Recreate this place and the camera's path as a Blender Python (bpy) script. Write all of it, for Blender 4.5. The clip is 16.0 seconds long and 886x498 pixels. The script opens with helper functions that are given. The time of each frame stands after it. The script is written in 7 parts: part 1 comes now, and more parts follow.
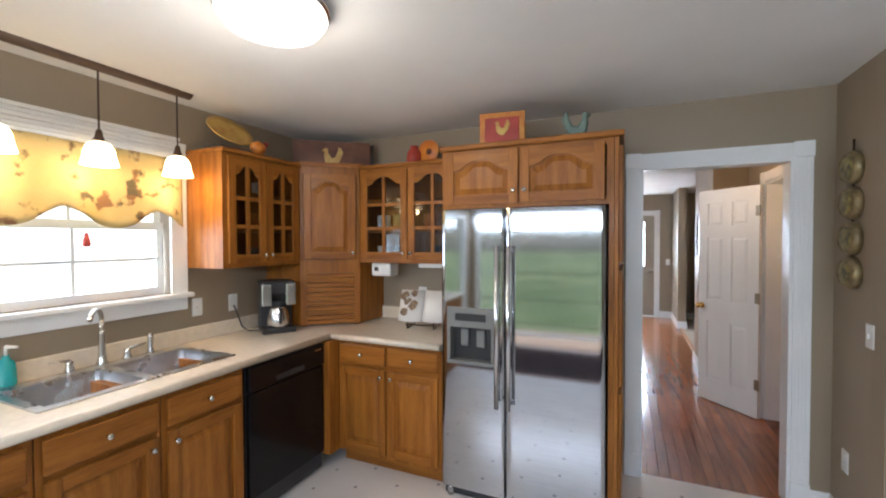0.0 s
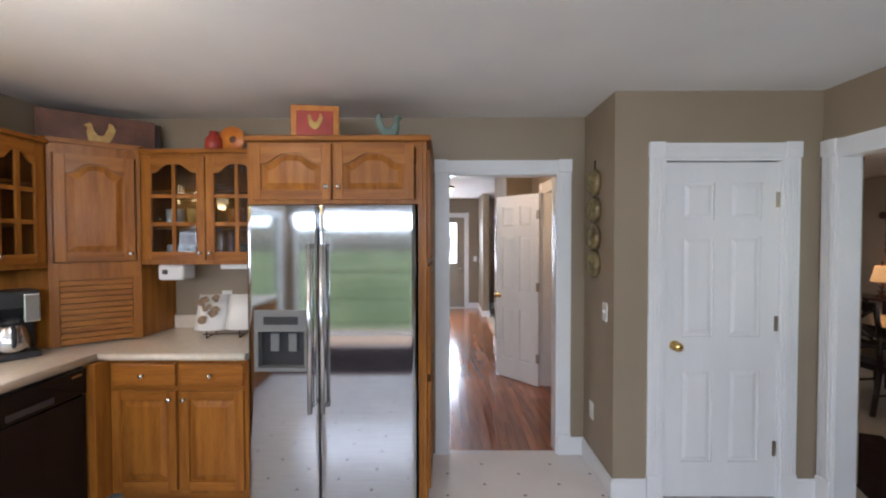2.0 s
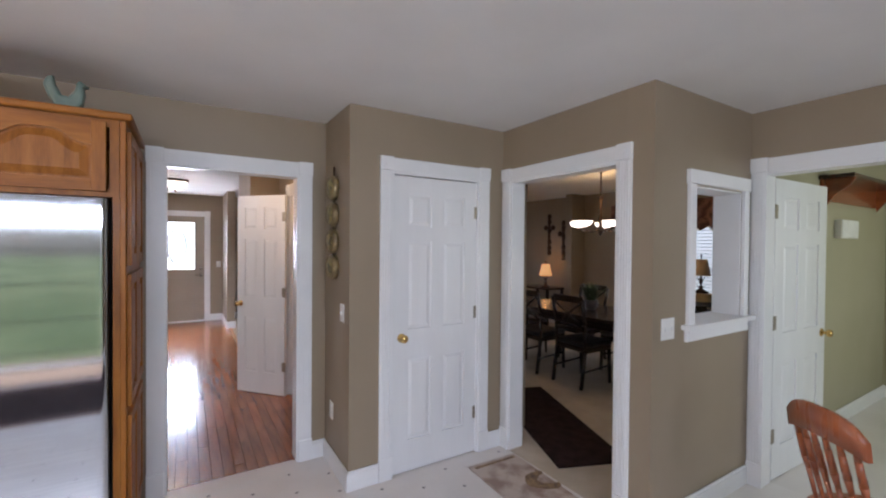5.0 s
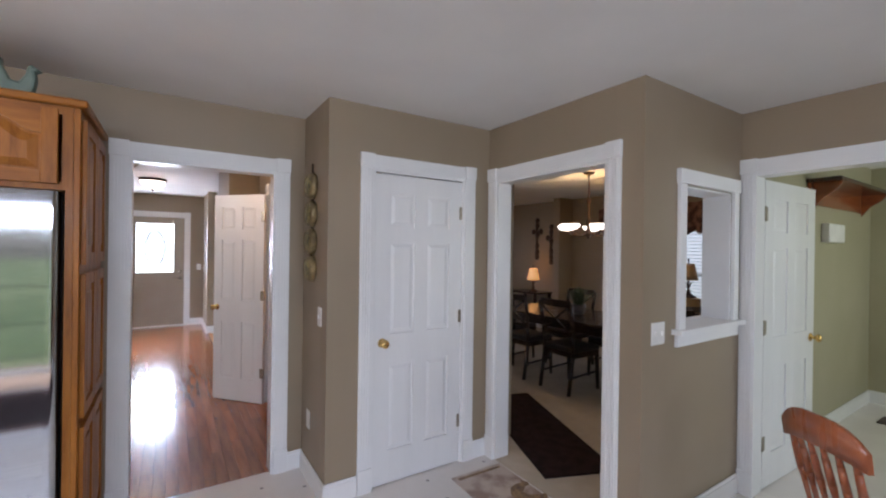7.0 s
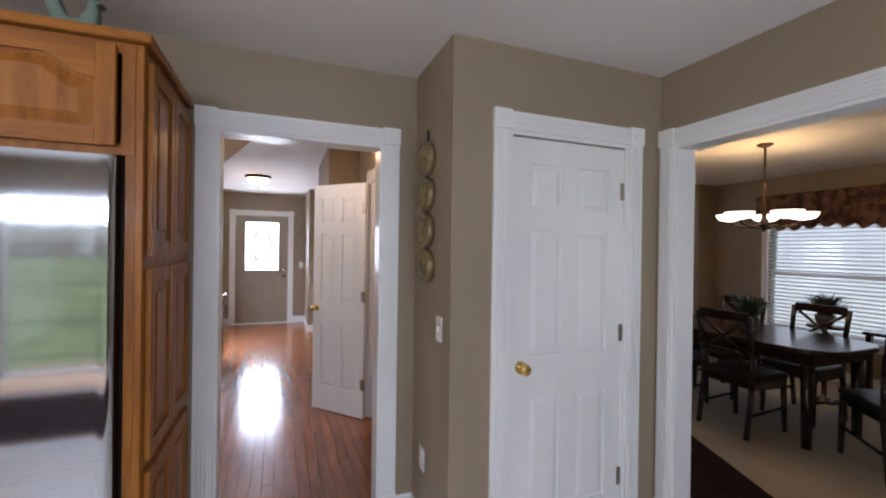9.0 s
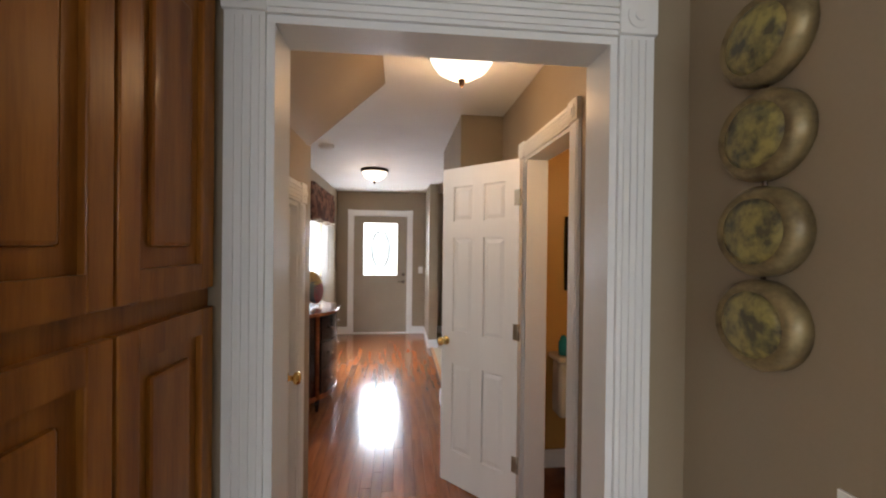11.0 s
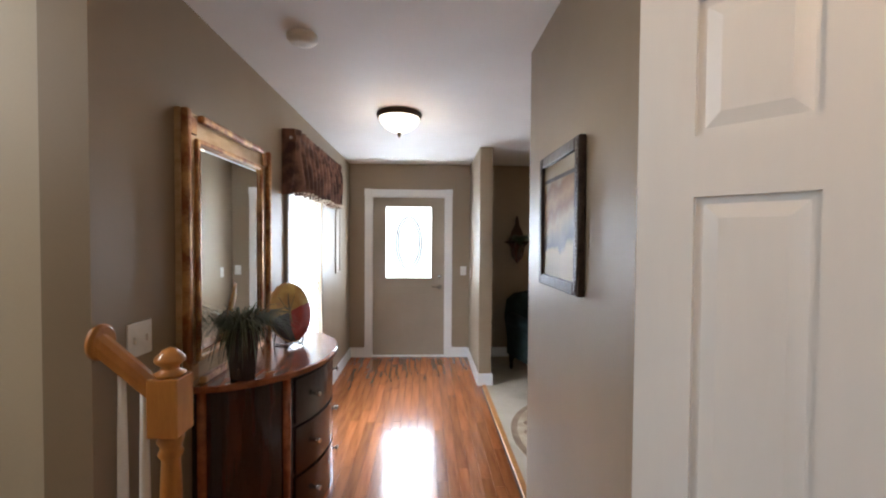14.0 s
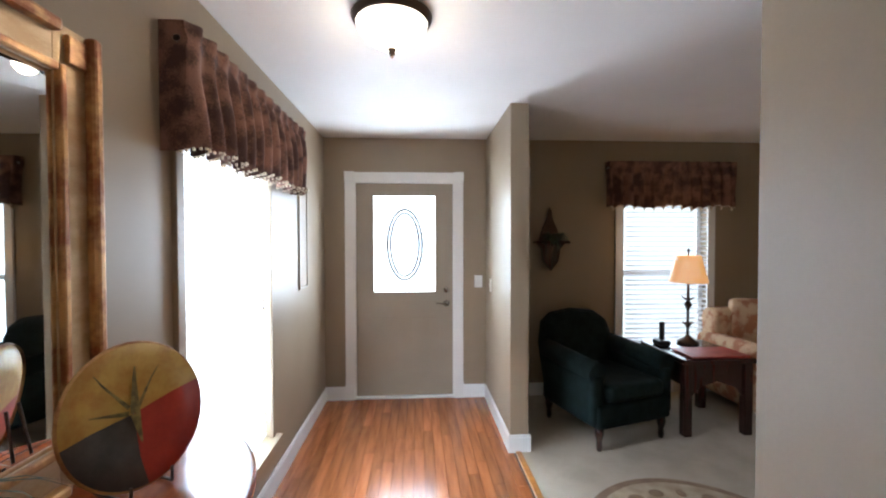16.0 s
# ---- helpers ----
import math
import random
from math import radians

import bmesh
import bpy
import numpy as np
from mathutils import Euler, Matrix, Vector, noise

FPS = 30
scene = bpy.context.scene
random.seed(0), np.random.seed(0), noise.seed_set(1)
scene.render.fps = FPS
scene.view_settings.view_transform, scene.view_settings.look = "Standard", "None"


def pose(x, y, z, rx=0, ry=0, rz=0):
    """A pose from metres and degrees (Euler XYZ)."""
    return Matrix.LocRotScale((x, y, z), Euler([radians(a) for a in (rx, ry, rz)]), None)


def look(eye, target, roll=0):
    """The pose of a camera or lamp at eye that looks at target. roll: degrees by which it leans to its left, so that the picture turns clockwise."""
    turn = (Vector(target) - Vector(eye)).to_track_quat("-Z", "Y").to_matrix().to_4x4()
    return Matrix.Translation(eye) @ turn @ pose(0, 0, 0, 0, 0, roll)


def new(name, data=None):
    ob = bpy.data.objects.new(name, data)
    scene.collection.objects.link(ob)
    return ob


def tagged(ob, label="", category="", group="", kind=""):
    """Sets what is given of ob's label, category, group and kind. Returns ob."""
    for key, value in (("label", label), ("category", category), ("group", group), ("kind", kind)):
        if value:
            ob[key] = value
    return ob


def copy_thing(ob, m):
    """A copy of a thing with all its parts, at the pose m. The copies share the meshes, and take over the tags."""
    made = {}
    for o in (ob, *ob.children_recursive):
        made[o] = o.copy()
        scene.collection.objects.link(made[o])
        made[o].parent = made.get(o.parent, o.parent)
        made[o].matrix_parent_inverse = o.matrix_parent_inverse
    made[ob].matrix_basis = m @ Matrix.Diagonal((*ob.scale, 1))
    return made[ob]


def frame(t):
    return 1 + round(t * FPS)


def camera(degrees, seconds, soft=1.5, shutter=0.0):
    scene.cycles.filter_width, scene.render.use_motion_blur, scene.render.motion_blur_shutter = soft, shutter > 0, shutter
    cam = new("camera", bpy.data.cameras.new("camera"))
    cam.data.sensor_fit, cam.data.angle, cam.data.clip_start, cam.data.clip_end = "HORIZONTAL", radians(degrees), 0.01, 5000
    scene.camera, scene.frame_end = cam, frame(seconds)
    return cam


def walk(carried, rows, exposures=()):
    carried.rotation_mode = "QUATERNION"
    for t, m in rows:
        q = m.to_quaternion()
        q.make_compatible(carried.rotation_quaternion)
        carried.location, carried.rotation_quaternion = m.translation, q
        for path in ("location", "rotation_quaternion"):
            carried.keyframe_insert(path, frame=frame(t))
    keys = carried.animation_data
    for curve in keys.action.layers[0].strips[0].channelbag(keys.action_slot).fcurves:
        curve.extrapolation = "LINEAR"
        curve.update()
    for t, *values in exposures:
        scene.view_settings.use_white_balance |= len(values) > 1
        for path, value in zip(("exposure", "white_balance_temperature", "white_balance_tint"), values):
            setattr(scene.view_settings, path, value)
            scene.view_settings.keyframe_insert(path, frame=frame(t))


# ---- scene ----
cam = camera(93.2, 16.0, 2.1)
PATH = [
    (0, (0.111, 0.131, 1.565), (-0.695, 1.96, 1.522), -0.2),
    (0.5, (0.135, 0.145, 1.551), (-0.5, 2.042, 1.514), -0.1),
    (1, (0.156, 0.15, 1.551), (-0.293, 2.099, 1.505), -0.2),
    (1.5, (0.164, 0.153, 1.55), (-0.072, 2.138, 1.503), -0.1),
    (2, (0.171, 0.151, 1.555), (0.161, 2.151, 1.508), -0.1),
    (2.5, (0.201, 0.146, 1.559), (0.403, 2.135, 1.514), -0.1),
    (3, (0.227, 0.142, 1.558), (0.633, 2.1, 1.512), -0.0),
    (3.5, (0.257, 0.137, 1.561), (0.849, 2.047, 1.509), -0.0),
    (4, (0.27, 0.13, 1.558), (1.039, 1.976, 1.514), 0.2),
    (4.5, (0.291, 0.114, 1.561), (1.211, 1.889, 1.525), 0.3),
    (5, (0.307, 0.105, 1.556), (1.35, 1.811, 1.53), 0.5),
    (7.5, (0.402, 0.25, 1.529), (1.49, 1.928, 1.528), 0.8),
    (8, (0.390, 0.424, 1.524), (1.396, 2.153, 1.517), 0.7),
    (8.5, (0.435, 0.674, 1.503), (1.297, 2.479, 1.498), 1.0),
    (9, (0.474, 0.931, 1.478), (1.196, 2.796, 1.474), 0.8),
    (11.5, (0.477, 2.553, 1.537), (0.587, 4.55, 1.523), 0.3),
    (12, (0.46, 2.892, 1.517), (0.496, 4.881, 1.505), -0.1),
    (12.5, (0.457, 3.212, 1.517), (0.453, 5.212, 1.508), 0.2),
    (13, (0.419, 3.527, 1.515), (0.465, 5.526, 1.5), 0.1),
    (13.5, (0.404, 3.861, 1.514), (0.472, 5.859, 1.485), 0.2),
    (14, (0.377, 4.195, 1.516), (0.454, 6.193, 1.468), 0.4),
    (14.5, (0.325, 4.534, 1.517), (0.423, 6.53, 1.459), 0.4),
    (15, (0.316, 4.901, 1.509), (0.418, 6.897, 1.453), 0.2),
    (15.5, (0.294, 5.239, 1.508), (0.407, 7.235, 1.455), 0.2),
    (16, (0.271, 5.581, 1.505), (0.39, 7.577, 1.462), -0.1),
]
EXPOSURES = [(0, 0.02, 5800, 12), (5, 0.0, 5800, 20), (9, -0.08, 5850, 19), (11.5, -0.14, 6550, 14), (12.5, -0.12, 6500, 14), (13.2, -0.13, 6350, 14), (14, -0.02, 6000, 12),
             (15, 0.10, 5800, 10), (16, 0.22, 5750, 10)]
walk(cam, [(t, look(eye, target, roll)) for t, eye, target, roll in PATH], EXPOSURES)

HALL_Y = -0.21


def settle(at):
    """The hall, foyer, stairs, bathroom and front of the living room lie a little nearer the kitchen than their drawn numbers."""
    x, y, z = at
    return (x, y + HALL_Y, z) if y > 3.3 and not (x > 2.64 and y < 6.6) else (x, y, z)


# ---- world and large lights ----
world = bpy.data.worlds.new("world")
scene.world = world
world.use_nodes = True
wn = world.node_tree
sky = wn.nodes.new("ShaderNodeTexSky")
sky.sky_type, sky.sun_disc = "NISHITA", False
sky.sun_elevation, sky.sun_rotation = radians(71), radians(198)
wn.links.new(sky.outputs[0], wn.nodes["Background"].inputs[0])
wn.nodes["Background"].inputs[1].default_value = 0.12
sun = new("sun", bpy.data.lights.new("sun", "SUN"))
sun.data.energy, sun.data.angle, sun.data.color = 4.0, radians(0.5), (1.0, 0.95, 0.88)
sun.matrix_basis = look((0, 0, 0), (0.10, 0.31, -0.945))


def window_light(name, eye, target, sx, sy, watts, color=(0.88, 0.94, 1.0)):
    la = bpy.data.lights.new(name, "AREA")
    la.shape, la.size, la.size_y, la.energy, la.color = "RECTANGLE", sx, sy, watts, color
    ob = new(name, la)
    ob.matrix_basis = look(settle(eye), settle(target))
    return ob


window_light("sink_window_light", (-2.62, 1.15, 1.55), (0, 1.15, 1.3), 1.2, 0.75, 22)
window_light("patio_light", (-0.2, -2.04, 1.85), (-0.2, 1.2, 0.6), 4.2, 0.2, 85)
window_light("foyer_window_light", (-0.775, 7.835, 1.12), (0.4, 7.835, 1.12), 0.95, 1.6, 150)
window_light("front_door_light", (0.145, 9.93, 1.48), (0.145, 8, 1.3), 0.6, 0.98, 62)
window_light("living_window_light", (2.68, 9.98, 1.15), (2.68, 8, 0.9), 0.9, 1.45, 14)
window_light("dining_window_light", (6.68, 3.55, 1.2), (5, 3.55, 0.9), 1.95, 1.4, 4)
# fill for the laundry, through a window added on its unseen south wall
window_light("laundry_fill_light", (5.2, -1.08, 1.5), (5.2, 1, 1.2), 1.2, 1.0, 26, (0.93, 1.0, 0.80))


# added fill in an unseen stairwell opening, to brighten the cream wall
window_light("stairwell_fill_light", (-2.66, 5.1, 2.65), (-1.0, 5.3, 1.8), 0.7, 1.1, 36, (1.0, 0.97, 0.90))


def bulb(name, at, watts, color=(1.0, 0.72, 0.42), radius=0.04):
    la = bpy.data.lights.new(name, "POINT")
    la.energy, la.color, la.shadow_soft_size = watts, color, radius
    ob = new(name, la)
    ob.location = settle(at)
    return ob


# ---- materials ----
def rgb(r, g, b):
    return (r, g, b, 1.0)


def mat(name, c1, c2=None, rough=0.5, metal=0.0, scale=8.0, stretch=(1, 1, 1), bump=0.05, fine=90.0, vary=0.0,
        coat=0.0, spread=(0.35, 0.65), spec=0.5):
    m = bpy.data.materials.new(name)
    m.use_nodes = True
    n, l = m.node_tree.nodes, m.node_tree.links
    b = n["Principled BSDF"]
    c2 = c2 or tuple(min(1, v * 0.88) for v in c1)
    tc = n.new("ShaderNodeTexCoord")
    mp = n.new("ShaderNodeMapping")
    mp.inputs["Scale"].default_value = stretch
    l.new(tc.outputs["Object"], mp.inputs[0])
    a = n.new("ShaderNodeTexNoise")
    a.inputs["Scale"].default_value, a.inputs["Detail"].default_value = scale, 6
    f = n.new("ShaderNodeTexNoise")
    f.inputs["Scale"].default_value, f.inputs["Detail"].default_value = fine, 3
    l.new(mp.outputs[0], a.inputs[0]), l.new(mp.outputs[0], f.inputs[0])
    ramp = n.new("ShaderNodeValToRGB")
    ramp.color_ramp.elements[0].position, ramp.color_ramp.elements[1].position = spread
    ramp.color_ramp.elements[0].color, ramp.color_ramp.elements[1].color = rgb(*c1), rgb(*c2)
    add = n.new("ShaderNodeMath")
    add.operation = "MULTIPLY_ADD"
    add.inputs[1].default_value = 0.25
    l.new(f.outputs[0], add.inputs[0]), l.new(a.outputs[0], add.inputs[2])
    sub = n.new("ShaderNodeMath")
    sub.operation = "SUBTRACT"
    sub.inputs[1].default_value = 0.125
    l.new(add.outputs[0], sub.inputs[0]), l.new(sub.outputs[0], ramp.inputs[0])
    out = ramp.outputs[0]
    if vary:
        info = n.new("ShaderNodeObjectInfo")
        hsv = n.new("ShaderNodeHueSaturation")
        mr = n.new("ShaderNodeMapRange")
        mr.inputs[3].default_value, mr.inputs[4].default_value = 1 - vary, 1 + vary
        l.new(info.outputs["Random"], mr.inputs[0]), l.new(mr.outputs[0], hsv.inputs["Value"])
        l.new(out, hsv.inputs["Color"])
        out = hsv.outputs[0]
    l.new(out, b.inputs["Base Color"])
    mr2 = n.new("ShaderNodeMapRange")
    mr2.inputs[3].default_value, mr2.inputs[4].default_value = max(0.02, rough * 0.85), min(1, rough * 1.15)
    l.new(a.outputs[0], mr2.inputs[0]), l.new(mr2.outputs[0], b.inputs["Roughness"])
    b.inputs["Metallic"].default_value = metal
    b.inputs["Specular IOR Level"].default_value = spec
    b.inputs["Coat Weight"].default_value = coat
    b.inputs["Coat Roughness"].default_value = 0.12
    if bump:
        bp = n.new("ShaderNodeBump")
        bp.inputs["Strength"].default_value, bp.inputs["Distance"].default_value = bump, 0.01
        l.new(add.outputs[0], bp.inputs["Height"]), l.new(bp.outputs[0], b.inputs["Normal"])
    return m


def glow(name, color, strength):
    m = bpy.data.materials.new(name)
    m.use_nodes = True
    b = m.node_tree.nodes["Principled BSDF"]
    b.inputs["Base Color"].default_value = rgb(0.85, 0.82, 0.75)
    b.inputs["Roughness"].default_value = 0.3
    b.inputs["Emission Color"].default_value = rgb(*color)
    b.inputs["Emission Strength"].default_value = strength
    return m


def glass(name, tint=(0.95, 0.97, 0.97), rough=0.0):
    m = bpy.data.materials.new(name)
    m.use_nodes = True
    n, l = m.node_tree.nodes, m.node_tree.links
    tr, gl, mx, fr = (n.new("ShaderNodeBsdfTransparent"), n.new("ShaderNodeBsdfGlossy"), n.new("ShaderNodeMixShader"),
                      n.new("ShaderNodeLayerWeight"))
    tr.inputs[0].default_value = rgb(*tint)
    gl.inputs["Roughness"].default_value = rough
    fr.inputs[0].default_value = 0.5
    pw, ml = n.new("ShaderNodeMath"), n.new("ShaderNodeMath")
    pw.operation, ml.operation = "POWER", "MULTIPLY_ADD"
    pw.inputs[1].default_value, ml.inputs[1].default_value, ml.inputs[2].default_value = 5.0, 0.9, 0.04
    l.new(fr.outputs["Facing"], pw.inputs[0]), l.new(pw.outputs[0], ml.inputs[0])
    l.new(ml.outputs[0], mx.inputs[0]), l.new(tr.outputs[0], mx.inputs[1]), l.new(gl.outputs[0], mx.inputs[2])
    l.new(mx.outputs[0], n["Material Output"].inputs[0])
    return m


M_WALL = mat("wall_paint_taupe", (0.30, 0.235, 0.16), (0.275, 0.215, 0.145), 0.46, scale=1.5, bump=0.06, fine=140, spec=0.5)
M_BATH = mat("wall_paint_gold", (0.62, 0.36, 0.10), (0.58, 0.33, 0.09), 0.5, scale=1.5, bump=0.06, fine=140)
M_LAUN = mat("wall_paint_sage", (0.40, 0.37, 0.25), (0.37, 0.34, 0.22), 0.5, scale=1.5, bump=0.06, fine=140)
M_STAIRW = mat("wall_paint_cream", (0.56, 0.50, 0.38), (0.52, 0.46, 0.35), 0.5, scale=1.5, bump=0.06, fine=140)
M_CEIL = mat("ceiling_paint", (0.82, 0.81, 0.79), (0.78, 0.77, 0.75), 0.8, scale=2, bump=0.12, fine=200)
M_WHITE = mat("white_trim_paint", (0.80, 0.80, 0.79), (0.76, 0.76, 0.75), 0.32, scale=3, bump=0.03, fine=60)
M_DOOR = mat("white_door_paint", (0.78, 0.78, 0.77), (0.74, 0.74, 0.73), 0.38, scale=6, stretch=(1, 1, 0.15), bump=0.06, fine=70)
M_PLATE = mat("switch_plate_plastic", (0.82, 0.81, 0.78), None, 0.35, bump=0)
M_OAK = mat("honey_oak", (0.37, 0.140, 0.020), (0.20, 0.066, 0.009), 0.40, scale=5, stretch=(5, 5, 0.5), bump=0.05, fine=40, coat=0.04,
            spread=(0.3, 0.7), vary=0.06, spec=0.25)
M_OAKX = mat("honey_oak_cross", (0.37, 0.140, 0.020), (0.20, 0.066, 0.009), 0.40, scale=5, stretch=(0.5, 5, 5), bump=0.05, fine=40,
             coat=0.04, spread=(0.3, 0.7), vary=0.06, spec=0.25)
M_RAIL = mat("golden_oak_rail", (0.52, 0.23, 0.05), (0.39, 0.155, 0.032), 0.3, scale=6, stretch=(4, 4, 0.6), bump=0.04, coat=0.3)
M_PLANK = mat("hardwood_plank", (0.36, 0.125, 0.040), (0.22, 0.066, 0.021), 0.2, scale=4, stretch=(6, 0.6, 4), bump=0.03, fine=30,
              vary=0.22, coat=0.35)
M_SUB = mat("joint_dark", (0.09, 0.035, 0.015), None, 0.6)
M_VINYL = mat("white_vinyl_floor", (0.74, 0.70, 0.66), (0.69, 0.65, 0.61), 0.22, scale=3, bump=0.03, fine=50)
M_DOT = mat("grey_vinyl_dot", (0.22, 0.20, 0.19), None, 0.3, bump=0)
M_CARPET = mat("beige_carpet", (0.52, 0.455, 0.36), (0.43, 0.37, 0.285), 0.95, scale=4, bump=0.6, fine=350)
M_COUNTER = mat("cream_laminate", (0.72, 0.63, 0.50), (0.66, 0.57, 0.45), 0.25, scale=30, bump=0.01, fine=160)
M_BLACK = mat("black_gloss", (0.006, 0.006, 0.007), None, 0.16, bump=0.01, spec=0.3)
M_GREYP = mat("grey_plastic", (0.36, 0.37, 0.39), None, 0.35, bump=0.02)
M_DARKP = mat("dark_plastic", (0.03, 0.03, 0.032), None, 0.35, bump=0.02)
M_STEEL = mat("brushed_stainless", (0.54, 0.56, 0.59), (0.50, 0.52, 0.55), 0.06, metal=1.0, scale=3, stretch=(1, 1, 40), bump=0, fine=20)
M_STEELH = mat("satin_steel", (0.72, 0.72, 0.72), None, 0.22, metal=1.0, bump=0)
M_SINK = mat("sink_steel", (0.60, 0.60, 0.59), (0.5, 0.5, 0.5), 0.28, metal=1.0, scale=10, bump=0.02)
M_NICKEL = mat("nickel", (0.66, 0.63, 0.58), None, 0.25, metal=1.0, bump=0)
M_BRASS = mat("polished_brass", (0.80, 0.55, 0.20), (0.7, 0.46, 0.15), 0.18, metal=1.0, bump=0)
M_HINGE = mat("dull_hinge_metal", (0.36, 0.32, 0.25), (0.28, 0.25, 0.20), 0.35, metal=0.9, bump=0)
M_BRONZE = mat("dark_bronze", (0.075, 0.045, 0.03), (0.05, 0.03, 0.02), 0.35, metal=0.7, bump=0.04)
M_TRACK = mat("brown_track_metal", (0.11, 0.07, 0.05), None, 0.4, metal=0.3, bump=0.02)
M_GLASS = glass("clear_glass")
M_CABGL = glass("cabinet_glass", (0.72, 0.72, 0.70))
M_MIRROR = mat("mirror_silver", (0.86, 0.88, 0.87), (0.86, 0.88, 0.87), 0.015, metal=1.0, bump=0)
M_FDOOR = mat("taupe_door_paint", (0.34, 0.285, 0.215), (0.31, 0.26, 0.195), 0.36, scale=3, bump=0.04, fine=60)
M_MAHOG = mat("dark_mahogany", (0.052, 0.014, 0.009), (0.026, 0.008, 0.006), 0.24, scale=5, stretch=(6, 6, 0.5), bump=0.03, coat=0.4)
M_REDWOOD = mat("red_cherry_wood", (0.34, 0.10, 0.03), (0.22, 0.055, 0.018), 0.2, scale=5, stretch=(5, 1, 5), bump=0.02, coat=0.5)
M_ESPRESSO = mat("espresso_wood", (0.028, 0.016, 0.012), (0.016, 0.009, 0.007), 0.25, scale=6, stretch=(4, 4, 0.7), bump=0.03, coat=0.3)
M_LEATHER = mat("black_leather", (0.016, 0.014, 0.013), (0.010, 0.009, 0.009), 0.45, scale=14, bump=0.25, fine=200)
M_GREEN = mat("dark_green_fabric", (0.009, 0.020, 0.020), (0.006, 0.013, 0.013), 0.95, scale=14, bump=0.4, fine=260, spec=0.2)
M_SOFA = mat("tan_floral_fabric", (0.50, 0.34, 0.20), (0.32, 0.13, 0.06), 0.9, scale=9, bump=0.3, fine=220, spread=(0.45, 0.55))
M_VAL = mat("brown_floral_valance", (0.23, 0.115, 0.078), (0.07, 0.032, 0.026), 0.85, scale=10, bump=0.3, fine=160, spread=(0.42, 0.58))
M_CREAMF = mat("cream_fringe", (0.72, 0.62, 0.46), None, 0.9, bump=0.3)
M_BLIND = mat("white_blind_slat", (0.85, 0.85, 0.85), None, 0.45, bump=0)
bn, bl = M_BLIND.node_tree.nodes, M_BLIND.node_tree.links
tlu, mxs = bn.new("ShaderNodeBsdfTranslucent"), bn.new("ShaderNodeMixShader")
tlu.inputs[0].default_value, mxs.inputs[0].default_value = rgb(0.85, 0.86, 0.88), 0.6
bl.new(bn["Principled BSDF"].outputs[0], mxs.inputs[1]), bl.new(tlu.outputs[0], mxs.inputs[2]), bl.new(mxs.outputs[0], bn["Material Output"].inputs[0])
M_RUNNER = mat("dark_brown_runner", (0.030, 0.014, 0.012), (0.018, 0.009, 0.008), 0.95, scale=12, bump=0.5, fine=300, spec=0.2)
M_RUG = mat("tan_oval_rug", (0.52, 0.43, 0.30), (0.36, 0.27, 0.18), 0.95, scale=9, bump=0.5, fine=280)
M_RUGB = mat("brown_rug_motif", (0.23, 0.15, 0.10), (0.30, 0.22, 0.14), 0.95, scale=12, bump=0.5, fine=280)
M_MAT = mat("printed_door_mat", (0.50, 0.42, 0.36), (0.30, 0.22, 0.18), 0.9, scale=6, bump=0.4, fine=250, spread=(0.45, 0.6))
M_LEAF = mat("grey_green_blades", (0.10, 0.12, 0.065), (0.05, 0.07, 0.04), 0.6, scale=10, bump=0)
M_LEAF2 = mat("dark_green_leaves", (0.035, 0.065, 0.025), (0.02, 0.04, 0.015), 0.5, scale=10, bump=0)
M_GOLDF = mat("antique_gold_frame", (0.62, 0.36, 0.14), (0.28, 0.10, 0.035), 0.32, metal=0.35, scale=9, bump=0.08, fine=60, spread=(0.4, 0.6))
M_GOLDL = mat("pale_gold_leaf", (0.62, 0.47, 0.28), (0.46, 0.31, 0.16), 0.35, metal=0.3, scale=7, stretch=(1, 1, 3), bump=0.05)
M_PFRAME = mat("dark_carved_frame", (0.030, 0.019, 0.015), (0.062, 0.040, 0.028), 0.42, scale=30, bump=0.3, fine=120, spec=0.25)
M_PORC = mat("cream_porcelain", (0.78, 0.72, 0.55), None, 0.12, bump=0)
M_RED = mat("red_glaze", (0.42, 0.05, 0.03), (0.30, 0.03, 0.02), 0.35, scale=10, bump=0.04)
M_ORANGE = mat("orange_glaze", (0.66, 0.24, 0.03), (0.50, 0.12, 0.02), 0.35, scale=14, bump=0.04)
M_YEL = mat("mustard_glaze", (0.60, 0.40, 0.10), (0.46, 0.24, 0.05), 0.4, scale=14, bump=0.05)
M_OLIVE = mat("olive_fruit_glaze", (0.34, 0.28, 0.09), (0.08, 0.07, 0.04), 0.4, scale=34, bump=0.05)
M_PLQ = mat("aged_gold_rim", (0.30, 0.23, 0.11), (0.14, 0.10, 0.05), 0.4, metal=0.3, scale=20, bump=0.1)
M_PLQO = mat("burnt_orange_border", (0.58, 0.27, 0.03), (0.45, 0.13, 0.02), 0.4, scale=14, bump=0.05)
M_TEAL = mat("aged_teal_ceramic", (0.16, 0.22, 0.18), (0.11, 0.16, 0.14), 0.5, scale=14, bump=0.1)
M_CHAR = mat("charcoal_glaze", (0.09, 0.085, 0.08), (0.05, 0.05, 0.05), 0.35, scale=12, bump=0.04)
M_RUST = mat("rusty_brown_panel", (0.17, 0.065, 0.03), (0.10, 0.035, 0.02), 0.6, scale=9, bump=0.1)
M_CHAIRW = mat("windsor_chair_wood", (0.38, 0.115, 0.04), (0.28, 0.075, 0.025), 0.28, scale=5, stretch=(5, 5, 0.6), bump=0.03, coat=0.4)
M_SOAP = mat("teal_soap", (0.03, 0.32, 0.33), None, 0.15, bump=0)
